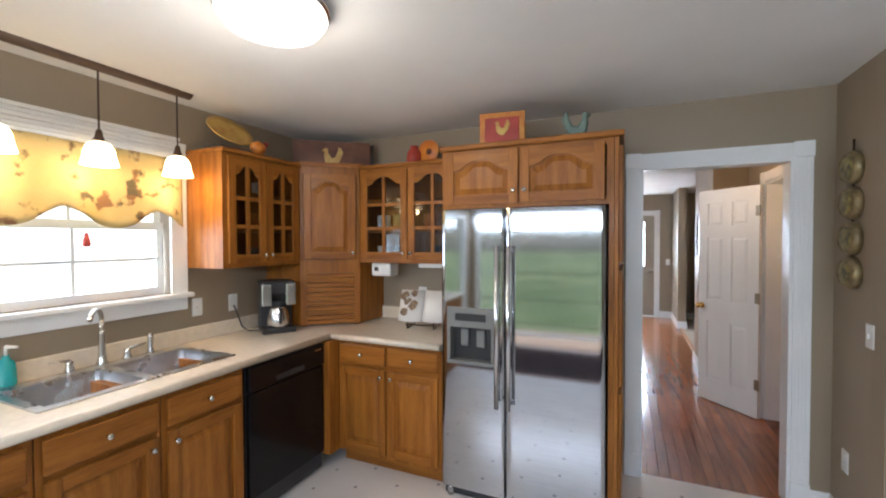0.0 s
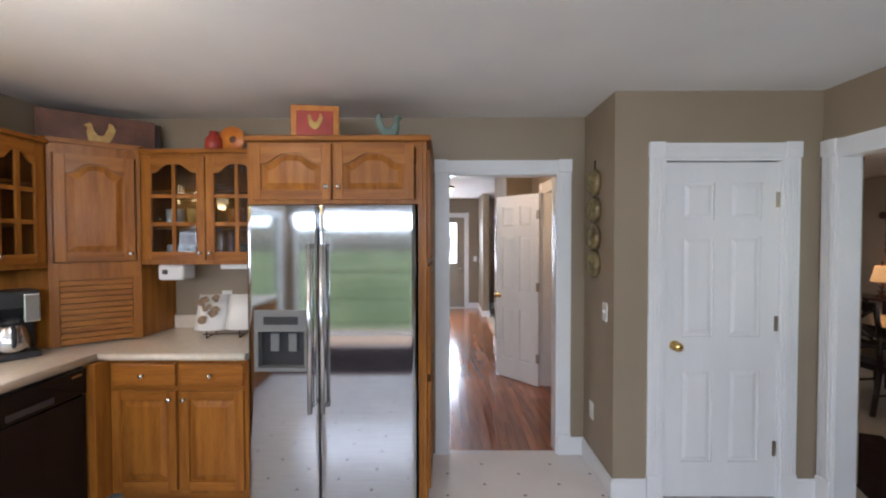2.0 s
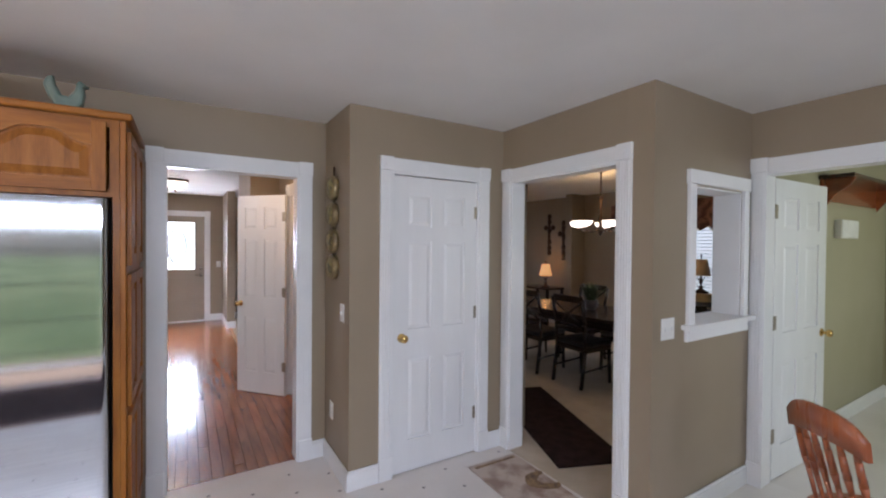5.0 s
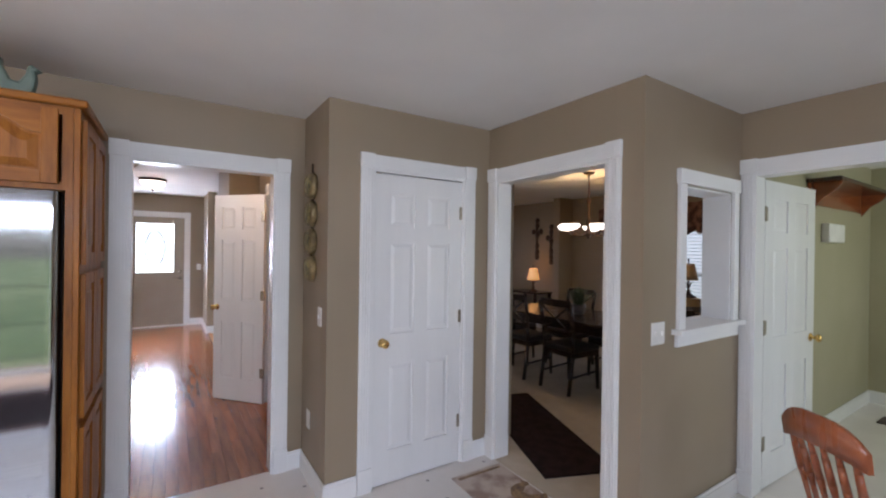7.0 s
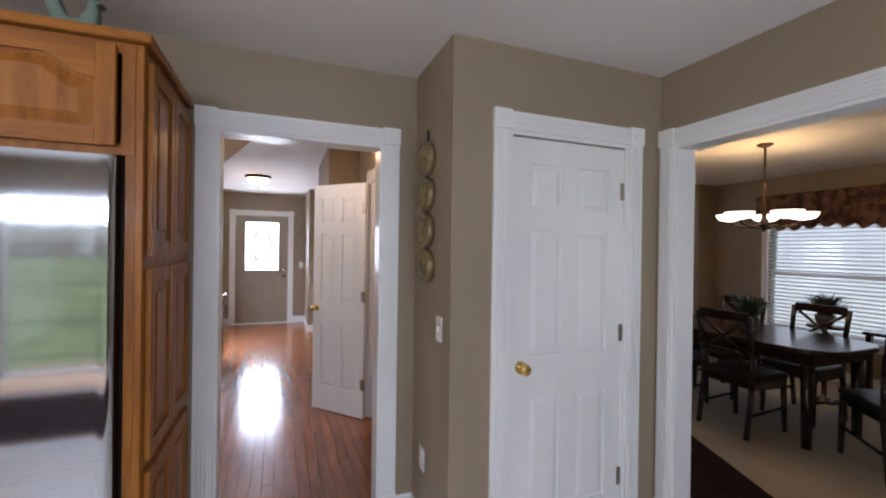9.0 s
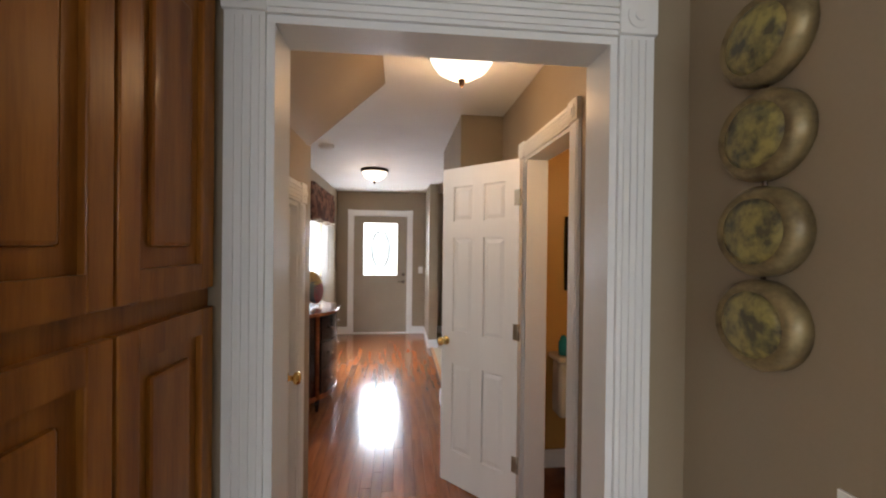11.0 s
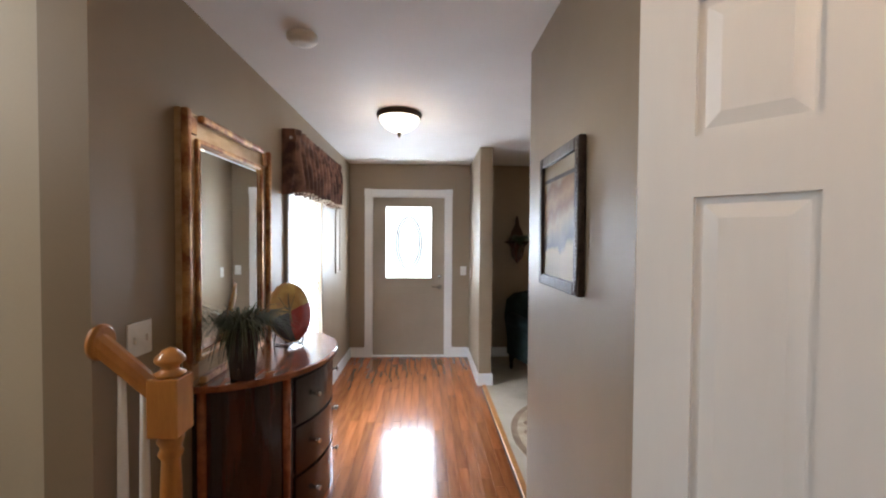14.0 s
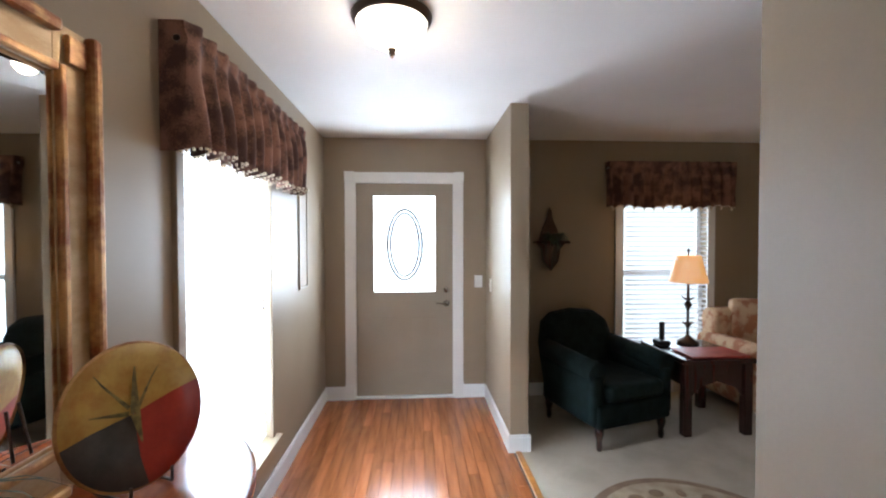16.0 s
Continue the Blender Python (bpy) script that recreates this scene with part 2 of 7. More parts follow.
M_PAPER = mat("book_paper", (0.80, 0.78, 0.73), (0.76, 0.73, 0.68), 0.7, bump=0.02)
M_INK = mat("brown_print", (0.13, 0.08, 0.055), (0.30, 0.20, 0.10), 0.7, scale=40, bump=0)
M_LAMPON = glow("lit_glass_warm", (1.0, 0.86, 0.66), 3.0)
M_DOME = glow("lit_dome_glass", (1.0, 0.93, 0.82), 5.0)
M_PEND = glow("lit_pendant_glass", (1.0, 0.74, 0.40), 6.0)
M_SHADE = glow("lit_amber_shade", (1.0, 0.42, 0.08), 0.55)
M_SHADEOFF = mat("tan_lamp_shade", (0.50, 0.36, 0.20), None, 0.8, bump=0.1)
# emissive colours of the sheets that imitate overexposed daylight outside
M_DAYGLOW = glow("bright_daylight_glow", (0.92, 0.96, 1.0), 2.2)
M_DAYGLOW_SOFT = glow("soft_daylight_glow", (0.85, 0.92, 1.0), 0.65)
M_LAWN = mat("lawn_grass", (0.19, 0.25, 0.09), (0.40, 0.44, 0.20), 0.9, scale=0.22, bump=0.3, fine=40)
M_DECK = mat("sunlit_deck", (0.52, 0.36, 0.24), (0.45, 0.30, 0.20), 0.7, scale=3, stretch=(1, 8, 1), bump=0.1)
M_SIDING = mat("white_vinyl_siding", (0.80, 0.83, 0.86), None, 0.5, scale=3, bump=0.02)


def valance_print():
    m = mat("rooster_print_fabric", (0.60, 0.49, 0.25), (0.52, 0.40, 0.18), 0.85, scale=4, bump=0.2, fine=200)
    n, l = m.node_tree.nodes, m.node_tree.links
    b = n["Principled BSDF"]
    src = b.inputs["Base Color"].links[0].from_socket
    tc = n.new("ShaderNodeTexCoord")
    v = n.new("ShaderNodeTexNoise")
    v.inputs["Scale"].default_value, v.inputs["Detail"].default_value = 10.0, 3
    r = n.new("ShaderNodeValToRGB")
    r.color_ramp.elements[0].position, r.color_ramp.elements[1].position = 0.55, 0.62
    mx = n.new("ShaderNodeMixRGB")
    c = n.new("ShaderNodeValToRGB")
    c.color_ramp.elements[0].color, c.color_ramp.elements[1].color = rgb(0.13, 0.11, 0.065), rgb(0.26, 0.14, 0.07)
    c.color_ramp.elements[0].position, c.color_ramp.elements[1].position = 0.45, 0.6
    w = n.new("ShaderNodeTexNoise")
    w.inputs["Scale"].default_value = 14
    l.new(tc.outputs["Object"], v.inputs[0]), l.new(tc.outputs["Object"], w.inputs[0])
    l.new(v.outputs[0], r.inputs[0]), l.new(r.outputs[0], mx.inputs[0]), l.new(src, mx.inputs[1])
    l.new(w.outputs[0], c.inputs[0]), l.new(c.outputs[0], mx.inputs[2]), l.new(mx.outputs[0], b.inputs["Base Color"])
    tl = n.new("ShaderNodeBsdfTranslucent")
    ms = n.new("ShaderNodeMixShader")
    ms.inputs[0].default_value = 0.3
    l.new(mx.outputs[0], tl.inputs[0]), l.new(b.outputs[0], ms.inputs[1]), l.new(tl.outputs[0], ms.inputs[2])
    l.new(ms.outputs[0], n["Material Output"].inputs[0])
    return m


M_ROOST = valance_print()


def painting(name, stops, scale=2.0, axis=(0, 0, 1), warp=0.25):
    """A painted picture: bands of colour bent by noise."""
    m = bpy.data.materials.new(name)
    m.use_nodes = True
    n, l = m.node_tree.nodes, m.node_tree.links
    b = n["Principled BSDF"]
    tc = n.new("ShaderNodeTexCoord")
    no = n.new("ShaderNodeTexNoise")
    no.inputs["Scale"].default_value, no.inputs["Detail"].default_value = scale * 4, 5
    dot = n.new("ShaderNodeVectorMath")
    dot.operation = "DOT_PRODUCT"
    dot.inputs[1].default_value = axis
    ma = n.new("ShaderNodeMath")
    ma.operation = "MULTIPLY_ADD"
    ma.inputs[1].default_value = warp
    ramp = n.new("ShaderNodeValToRGB")
    el = ramp.color_ramp.elements
    for p, c in stops[2:]:
        el.new(p)
    for e, (p, c) in zip(el, sorted(stops)):
        e.position, e.color = p, rgb(*c)
    l.new(tc.outputs["Generated"], dot.inputs[0]), l.new(tc.outputs["Generated"], no.inputs[0])
    l.new(no.outputs[0], ma.inputs[0]), l.new(dot.outputs["Value"], ma.inputs[2]), l.new(ma.outputs[0], ramp.inputs[0])
    l.new(ramp.outputs[0], b.inputs["Base Color"])
    b.inputs["Roughness"].default_value, b.inputs["Coat Weight"].default_value = 0.5, 1.0
    b.inputs["Coat Roughness"].default_value, b.inputs["Coat IOR"].default_value = 0.02, 1.9
    return m


M_LANDSC = painting("landscape_print", [(0.0, (0.40, 0.34, 0.20)), (0.36, (0.36, 0.29, 0.16)), (0.40, (0.09, 0.085, 0.085)), (0.50, (0.20, 0.16, 0.12)),
                                        (0.58, (0.34, 0.24, 0.13)), (0.66, (0.26, 0.12, 0.05)), (0.74, (0.42, 0.24, 0.10)), (0.84, (0.28, 0.14, 0.06)), (0.93, (0.44, 0.37, 0.24))], 0.9, (0.0, 0.10, 0.86), 0.22)
M_FLORAL = painting("floral_print", [(0.1, (0.36, 0.20, 0.10)), (0.4, (0.40, 0.10, 0.05)), (0.55, (0.20, 0.05, 0.04)), (0.8, (0.45, 0.26, 0.12))], 1.6, (0.3, 0, 0.8), 0.6)


# ---- building helpers ----
def B(bm, x0, x1, y0, y1, z0, z1, bev=0.0, seg=2):
    vs = [bm.verts.new((x, y, z)) for x in (x0, x1) for y in (y0, y1) for z in (z0, z1)]
    fs = [bm.faces.new([vs[i] for i in q]) for q in
          ((0, 1, 3, 2), (4, 6, 7, 5), (0, 4, 5, 1), (2, 3, 7, 6), (0, 2, 6, 4), (1, 5, 7, 3))]
    if bev:
        es = list({e for f in fs for e in f.edges})
        bmesh.ops.bevel(bm, geom=es, offset=bev, segments=seg, affect="EDGES", profile=0.5)
    return bm


def box(*a, **k):
    return B(bmesh.new(), *a, **k)


def ring(bm, c, u, v, r, n):
    return [bm.verts.new(c + (u * math.cos(2 * math.pi * i / n) + v * math.sin(2 * math.pi * i / n)) * r) for i in range(n)]


def C(bm, p0, p1, r0, r1=None, n=16):
    """A capped tapered rod."""
    p0, p1 = Vector(p0), Vector(p1)
    r1 = r0 if r1 is None else r1
    w = (p1 - p0).normalized()
    u = w.orthogonal().normalized()
    v = w.cross(u)
    a, b = ring(bm, p0, u, v, r0, n), ring(bm, p1, u, v, r1, n)
    for i in range(n):
        bm.faces.new((a[i], a[(i + 1) % n], b[(i + 1) % n], b[i])).smooth = True
    bm.faces.new(list(reversed(a))), bm.faces.new(b)
    return bm


def rod(*a, **k):
    return C(bmesh.new(), *a, **k)


def L(bm, prof, at=(0, 0, 0), n=24, axis="z", sx=1.0, sy=1.0):
    """A turned shape: profile of (radius, height)."""
    at = Vector(at)
    rows = []
    for r, h in prof:
        row = []
        for i in range(n):
            a = 2 * math.pi * i / n
            p = Vector((r * sx * math.cos(a), r * sy * math.sin(a), h))
            if axis == "x":
                p = Vector((p.z, p.x, p.y))
            if axis == "y":
                p = Vector((p.x, -p.z, p.y))
            row.append(bm.verts.new(at + p))
        rows.append(row)
    for a, b in zip(rows, rows[1:]):
        for i in range(n):
            bm.faces.new((a[i], a[(i + 1) % n], b[(i + 1) % n], b[i])).smooth = True
    bm.faces.new(list(reversed(rows[0]))), bm.faces.new(rows[-1])
    return bm


def lathe(*a, **k):
    return L(bmesh.new(), *a, **k)


def X(bm, pts, axis, d0, d1, bev=0.0):
    """A polygon pushed along an axis: 'x' takes (y, z), 'y' takes (x, z), 'z' takes (x, y)."""
    def p(a, b, d):
        return {"x": (d, a, b), "y": (a, d, b), "z": (a, b, d)}[axis]
    lo, hi = [bm.verts.new(p(a, b, d0)) for a, b in pts], [bm.verts.new(p(a, b, d1)) for a, b in pts]
    n = len(pts)
    fs = [bm.faces.new(lo), bm.faces.new(list(reversed(hi)))]
    fs += [bm.faces.new((lo[i], hi[i], hi[(i + 1) % n], lo[(i + 1) % n])) for i in range(n)]
    bmesh.ops.recalc_face_normals(bm, faces=fs)
    if bev:
        bmesh.ops.bevel(bm, geom=list({e for f in fs[:2] for e in f.edges}), offset=bev, segments=2, affect="EDGES", profile=0.5)
    return bm


def prism(*a, **k):
    return X(bmesh.new(), *a, **k)


WORLDLY = {}


def mesh_of(name, bm, material):
    me = bpy.data.meshes.new(name)
    bmesh.ops.recalc_face_normals(bm, faces=bm.faces)
    bm.to_mesh(me)
    bm.free()
    me.materials.append(material)
    return me


def thing(name, at, label, category, group="", turn=None, kind=""):
    """An empty at the base of a thing. With no turn its parts are given in world metres, with a turn in its own."""
    ob = new(name)
    ob.empty_display_size = 0.1
    tagged(ob, label, category, group, kind)
    if turn is None:
        ob.location = settle(at)
        WORLDLY[ob.name] = Vector(at)
    else:
        ob.matrix_basis = pose(*settle(at), 0, 0, turn)
    return ob


def part(name, bm, material, parent, label="", smooth=False):
    root = parent
    while root.parent:
        root = root.parent
    off = WORLDLY.get(root.name)
    if off is not None:
        bmesh.ops.translate(bm, verts=bm.verts, vec=-off)
    ob = new(name, mesh_of(name, bm, material))
    if smooth:
        for p in ob.data.polygons:
            p.use_smooth = True
    ob.parent = parent
    return tagged(ob, label) if label else ob


def solo(name, bm, material, label, category, kind="", group="", smooth=False):
    """A thing of one mesh, in world metres, with its origin in its middle base."""
    lo = [min(v.co[i] for v in bm.verts) for i in range(3)]
    hi = [max(v.co[i] for v in bm.verts) for i in range(3)]
    at = Vector(((lo[0] + hi[0]) / 2, (lo[1] + hi[1]) / 2, lo[2]))
    bmesh.ops.translate(bm, verts=bm.verts, vec=-at)
    ob = new(name, mesh_of(name, bm, material))
    ob.location = settle(at)
    if smooth:
        for p in ob.data.polygons:
            p.use_smooth = True
    return tagged(ob, label, category, group, kind)


def holed(axis, a0, a1, d0, d1, z0, z1, holes):
    """A wall along an axis from a0 to a1, between d0 and d1 across, with holes (a, a, z, z)."""
    bm = bmesh.new()

    def blk(p, q, r, s):
        if q - p > 1e-4 and s - r > 1e-4:
            B(bm, *((p, q, d0, d1) if axis == "x" else (d0, d1, p, q)), r, s)
    at = a0
    for h0, h1, hz0, hz1 in sorted(holes):
        blk(at, h0, z0, z1)
        blk(h0, h1, z0, hz0)
        blk(h0, h1, hz1, z1)
        at = h1
    blk(at, a1, z0, z1)
    return bm


def wall(name, label, material, *a):
    return solo(name, holed(*a), material, label, "wall", "structure")


# ---- walls, floors, ceilings ----
KC, HC = 2.42, 2.46
wall("wall_kitchen_west", "taupe painted kitchen wall with sink window", M_WALL, "y", -2.0, 3.157, -2.59, -2.45, 0, KC, [(0.40, 1.82, 1.24, 2.07), (-1.85, -0.15, 0.14, 1.98)])
wall("wall_kitchen_north", "taupe painted kitchen wall behind the refrigerator", M_WALL, "x", -2.59, 1.17, 3.157, 3.277, 0, HC, [(0.185, 0.985, 0, 2.03)])
wall("wall_kitchen_south", "taupe painted kitchen wall with patio doors", M_WALL, "x", -2.59, 3.58, -2.12, -2.0, 0, KC, [(-2.35, 1.9, 0.0, 1.98)])
wall("wall_pantry", "taupe painted wall with pantry door", M_WALL, "x", 1.17, 2.387, 2.63, 2.75, 0, HC, [(1.455, 2.165, 0, 2.03)])
wall("wall_pantry_side", "taupe painted short wall with hanging art", M_WALL, "y", 2.75, 3.40, 1.17, 1.29, 0, HC, [])
wall("wall_dining_opening", "taupe painted wall with cased dining opening", M_WALL, "y", 1.56, 2.75, 2.387, 2.507, 0, HC, [(1.61, 2.535, 0, 2.03)])
wall("wall_pass_through", "taupe painted wall with pass-through window", M_WALL, "x", 2.387, 3.46, 1.40, 1.56, 0, KC, [(2.765, 3.335, 1.10, 1.90)])
wall("wall_laundry_west", "taupe painted wall with laundry doorway", M_WALL, "y", -2.12, 1.56, 3.46, 3.58, 0, KC, [(0.50, 1.33, 0, 2.03)])
wall("wall_laundry_north", "sage painted laundry wall", M_LAUN, "x", 3.58, 6.70, 1.42, 1.56, 0, KC, [])
wall("wall_laundry_east", "sage painted laundry wall", M_LAUN, "y", -1.0, 1.42, 6.50, 6.62, 0, KC, [])
wall("wall_laundry_south", "sage painted laundry wall with added window opening", M_LAUN, "x", 3.58, 6.62, -1.12, -1.0, 0, KC, [(4.6, 5.8, 1.0, 2.0)])
wall("wall_closet", "taupe painted wall under the stairs with closet door", M_WALL, "y", 3.487, 4.62, -0.10, 0.02, 0, HC, [(3.72, 4.35, 0, 1.72)])
wall("wall_stair_core", "taupe painted wall between stair flights", M_WALL, "x", -2.6, -0.10, 4.50, 4.62, 0, 3.6, [])
wall("wall_stairwell_north", "cream painted stairwell wall", M_STAIRW, "x", -2.6, -0.74, 5.66, 5.78, 0, 3.6, [])
# the high opening is unseen, cut only for the added stairwell lamp
wall("wall_stairwell_west", "cream painted stairwell wall", M_STAIRW, "y", 4.46, 5.78, -2.72, -2.6, 0, 3.6, [(4.75, 5.45, 2.1, 3.2)])
wall("wall_foyer_west", "taupe painted foyer wall with window", M_WALL, "y", 5.66, 9.88, -0.74, -0.60, 0, HC, [(7.36, 8.31, 0.33, 1.92)])
wall("wall_front", "taupe painted front wall with entry door", M_WALL, "x", -0.74, 6.70, 9.76, 9.90, 0, HC, [(-0.33, 0.62, 0, 2.06), (2.25, 3.12, 0.45, 1.90)])
wall("wall_stub", "taupe painted stub wall beside the entry", M_WALL, "y", 8.70, 9.76, 0.92, 1.05, 0, HC, [])
wall("wall_hall_east", "taupe painted hall wall with bathroom doorway", M_WALL, "y", 3.487, 5.35, 1.20, 1.32, 0, HC, [(4.125, 4.775, 0, 2.05)])
wall("wall_hall_return", "taupe painted return wall", M_WALL, "x", 0.90, 2.62, 5.35, 5.47, 0, HC, [])
wall("wall_picture", "taupe painted wall with framed landscape", M_WALL, "y", 5.47, 6.53, 0.90, 1.02, 0, HC, [])
wall("wall_bath_north", "gold painted bathroom wall", M_BATH, "x", 1.32, 2.62, 5.24, 5.35, 0, HC, [])
wall("wall_bath_east", "gold painted bathroom wall", M_BATH, "y", 3.40, 5.24, 2.50, 2.62, 0, HC, [])
wall("wall_bath_south", "gold painted bathroom wall", M_BATH, "x", 1.29, 2.62, 3.28, 3.40, 0, HC, [])
wall("wall_living_south", "taupe painted living room wall", M_WALL, "y", 2.75, 5.35, 2.63, 2.75, 0, HC, [])
wall("wall_dining_east", "taupe painted wall with dining window", M_WALL, "y", 1.56, 9.90, 6.50, 6.64, 0, HC, [(2.55, 4.56, 0.5, 1.92)])
wall("wall_dining_post", "taupe painted pilaster between dining and living rooms", M_WALL, "x", 6.15, 6.50, 5.28, 5.42, 0, HC, [])

solo("floor_kitchen", box(-2.59, 3.6, -2.12, 3.20, -0.1, 0.0), M_VINYL, "white vinyl kitchen floor", "floor", "structure")
solo("floor_laundry", box(3.60, 6.62, -1.12, 1.5, -0.1, 0.0), M_VINYL, "white vinyl laundry floor", "floor", "structure")
solo("floor_living", prism([(1.02, 5.30), (2.387, 5.30), (2.387, 1.5), (6.64, 1.5), (6.64, 9.9), (0.955, 9.9), (0.955, 6.0)], "z", -0.1, 0.004), M_CARPET,
     "beige wall-to-wall carpet", "carpet", "structure")
solo("floor_bath", box(1.20, 2.62, 3.28, 5.35, -0.1, -0.002), M_RUST, "brown vinyl bathroom floor", "floor", "structure")
solo("floor_pantry", box(1.17, 2.387, 2.63, 3.28, -0.1, -0.004), M_VINYL, "white vinyl pantry floor", "floor", "structure")
for nm, b, z in (("ceiling_kitchen", (-2.59, 3.52, -2.12, 3.20), KC), ("ceiling_laundry", (3.52, 6.7, -1.12, 1.5), KC),
                 ("ceiling_hall", (-0.60, 1.26, 3.41, 5.66), HC), ("ceiling_foyer", (-0.74, 1.26, 5.66, 9.9), HC), ("ceiling_living", (1.26, 6.64, 1.5, 9.9), HC),
                 ("ceiling_stairwell", (-2.72, -0.55, 4.46, 5.78), 3.6)):
    solo(nm, box(*b, z, z + 0.1), M_CEIL, "white textured ceiling", "ceiling", "structure")
solo("wall_stairwell_upper", box(-0.60, -0.55, 4.46, 5.78, HC + 0.1, 3.6), M_STAIRW, "cream painted upper stairwell wall", "wall", "structure")
# sloping underside of the upper flight
bm = bmesh.new()
lo = [bm.verts.new(p) for p in ((0.02, 3.487, 2.02), (0.02, 4.57, 2.02), (0.385, 4.85, HC), (0.385, 3.487, HC))]
hi = [bm.verts.new(p) for p in ((0.02, 3.487, HC), (0.02, 4.60, HC))]
bm.faces.new(lo), bm.faces.new((lo[0], hi[0], hi[1], lo[1])), bm.faces.new((hi[0], lo[3], lo[2], hi[1]))
bm.faces.new((lo[1], hi[1], lo[2])), bm.faces.new((lo[0], lo[3], hi[0]))
solo("soffit", bm, M_WALL, "taupe sloping underside of the stairs", "soffit", "structure")


def baseboard(*runs):
    for x0, x1, y0, y1 in runs:
        bm = box(x0, x1, y0, y1, 0, 0.105)
        cx, cy = ((x1 - x0) > (y1 - y0)), 0.004
        if cx:
            B(bm, x0, x1, y0 + cy, y1 - cy, 0.105, 0.125)
        else:
            B(bm, x0 + cy, x1 - cy, y0, y1, 0.105, 0.125)
        solo("baseboard", bm, M_WHITE, "white painted wooden baseboard", "baseboard", "structure")


T = 0.015
baseboard((1.06, 1.17, 3.157 - T, 3.157), (1.17 - T, 1.17, 2.63 - T, 3.157 - T), (1.17, 1.365, 2.63 - T, 2.63), (2.255, 2.372, 2.63 - T, 2.63),
          (2.387 - T, 2.387, 1.40 - T, 1.525), (2.387, 3.46 - T, 1.40 - T, 1.40), (3.46 - T, 3.46, -2.0, 0.40), (-2.45, -2.45 + T, -2.0, 0.2),
          (4.45, 6.5, 1.42 - T, 1.42), (6.5 - T, 6.5, -1.0, 1.42 - T),
          (-0.60, -0.60 + T, 5.66, 9.745), (-0.60, -0.415, 9.76 - T, 9.76), (0.705, 0.92 - T, 9.76 - T, 9.76), (0.92 - T, 0.92, 8.70, 9.745),
          (0.92 - T, 1.05 + T, 8.70 - T, 8.70), (1.05, 1.05 + T, 8.70, 9.76), (1.05 + T, 6.5, 9.76 - T, 9.76), (0.90 - T, 0.90, 5.35 - T, 6.53), (0.90, 1.19, 5.35 - T, 5.35),
          (0.90 - T, 1.02 + T, 6.53, 6.53 + T), (1.20 - T, 1.20, 3.49, 4.03), (1.20 - T, 1.20, 4.87, 5.33), (0.02, 0.02 + T, 4.49, 4.62), (6.5 - T, 6.5, 1.56, 9.74),
          (1.32, 2.5, 5.24 - T, 5.24))


# ---- cased openings ----
def casing(axis, a0, a1, top, face, side, w=0.085, fluted=True):
    """White trim with ribbed legs and corner blocks round an opening; side: which way it stands out from its wall."""
    at = ((a0 + a1) / 2, face, 0) if axis == "x" else (face, (a0 + a1) / 2, 0)
    root = thing("trim", at, "white fluted door casing with corner blocks", "door trim", kind="structure")

    def bx(p, q, d, z0, z1, bm=None, bev=0.0):
        lo, hi = sorted((face, face + side * d))
        bm = bm or bmesh.new()
        return B(bm, *((p, q, lo, hi) if axis == "x" else (lo, hi, p, q)), z0, z1, bev)
    for p in (a0 - w, a1):
        bm = bx(p, p + w, 0.014, 0, top)
        if fluted:
            for i in range(4):
                s = p + 0.008 + i * (w - 0.016) / 4
                bx(s + 0.003, s + (w - 0.016) / 4 - 0.003, 0.019, 0.16, top - 0.01, bm)
        bx(p - 0.003, p + w + 0.003, 0.021, 0, 0.15, bm, 0.002)
        part("casing_leg", bm, M_WHITE, root)
        bm = bx(p - 0.004, p + w + 0.004, 0.024, top, top + w + 0.006, None, 0.003)
        c = p + w / 2
        for r, d in ((0.030, 0.028), (0.014, 0.033)):
            if axis == "x":
                C(bm, (c, face + side * 0.02, top + w / 2), (c, face + side * d, top + w / 2), r, n=18)
            else:
                C(bm, (face + side * 0.02, c, top + w / 2), (face + side * d, c, top + w / 2), r, n=18)
        part("corner_block", bm, M_WHITE, root)
    bm = bx(a0 + 0.004, a1 - 0.004, 0.014, top, top + w)
    if fluted:
        for i in range(4):
            s = top + 0.008 + i * (w - 0.016) / 4
            bx(a0 + 0.004, a1 - 0.004, 0.019, s + 0.003, s + (w - 0.016) / 4 - 0.003, bm)
    part("casing_head", bm, M_WHITE, root)
    return root


def jamb(axis, a0, a1, top, d0, d1, t=0.018, label="white painted door jamb"):
    at = ((a0 + a1) / 2, (d0 + d1) / 2, 0) if axis == "x" else ((d0 + d1) / 2, (a0 + a1) / 2, 0)
    root = thing("door_jamb", at, label, "door jamb", kind="structure")
    for p, q, z0, z1 in ((a0, a0 + t, 0, top - t), (a1 - t, a1, 0, top - t), (a0, a1, top - t, top)):
        part("jamb_board", box(*((p, q, d0, d1) if axis == "x" else (d0, d1, p, q)), z0, z1, bev=0.001), M_WHITE, root)
    return root


casing("x", 0.185, 0.985, 2.03, 3.157, -1)
jamb("x", 0.185, 0.985, 2.03, 3.153, 3.281)
casing("x", 1.455, 2.165, 2.03, 2.63, -1)
jamb("x", 1.455, 2.165, 2.03, 2.627, 2.753)
casing("y", 1.61, 2.535, 2.03, 2.387, -1)
casing("y", 1.61, 2.535, 2.03, 2.507, 1)
jamb("y", 1.61, 2.535, 2.03, 2.384, 2.510)
casing("y", 0.50, 1.31, 2.03, 3.46, -1)
jamb("y", 0.50, 1.33, 2.03, 3.457, 3.583)
casing("y", 4.125, 4.775, 2.05, 1.20, -1)
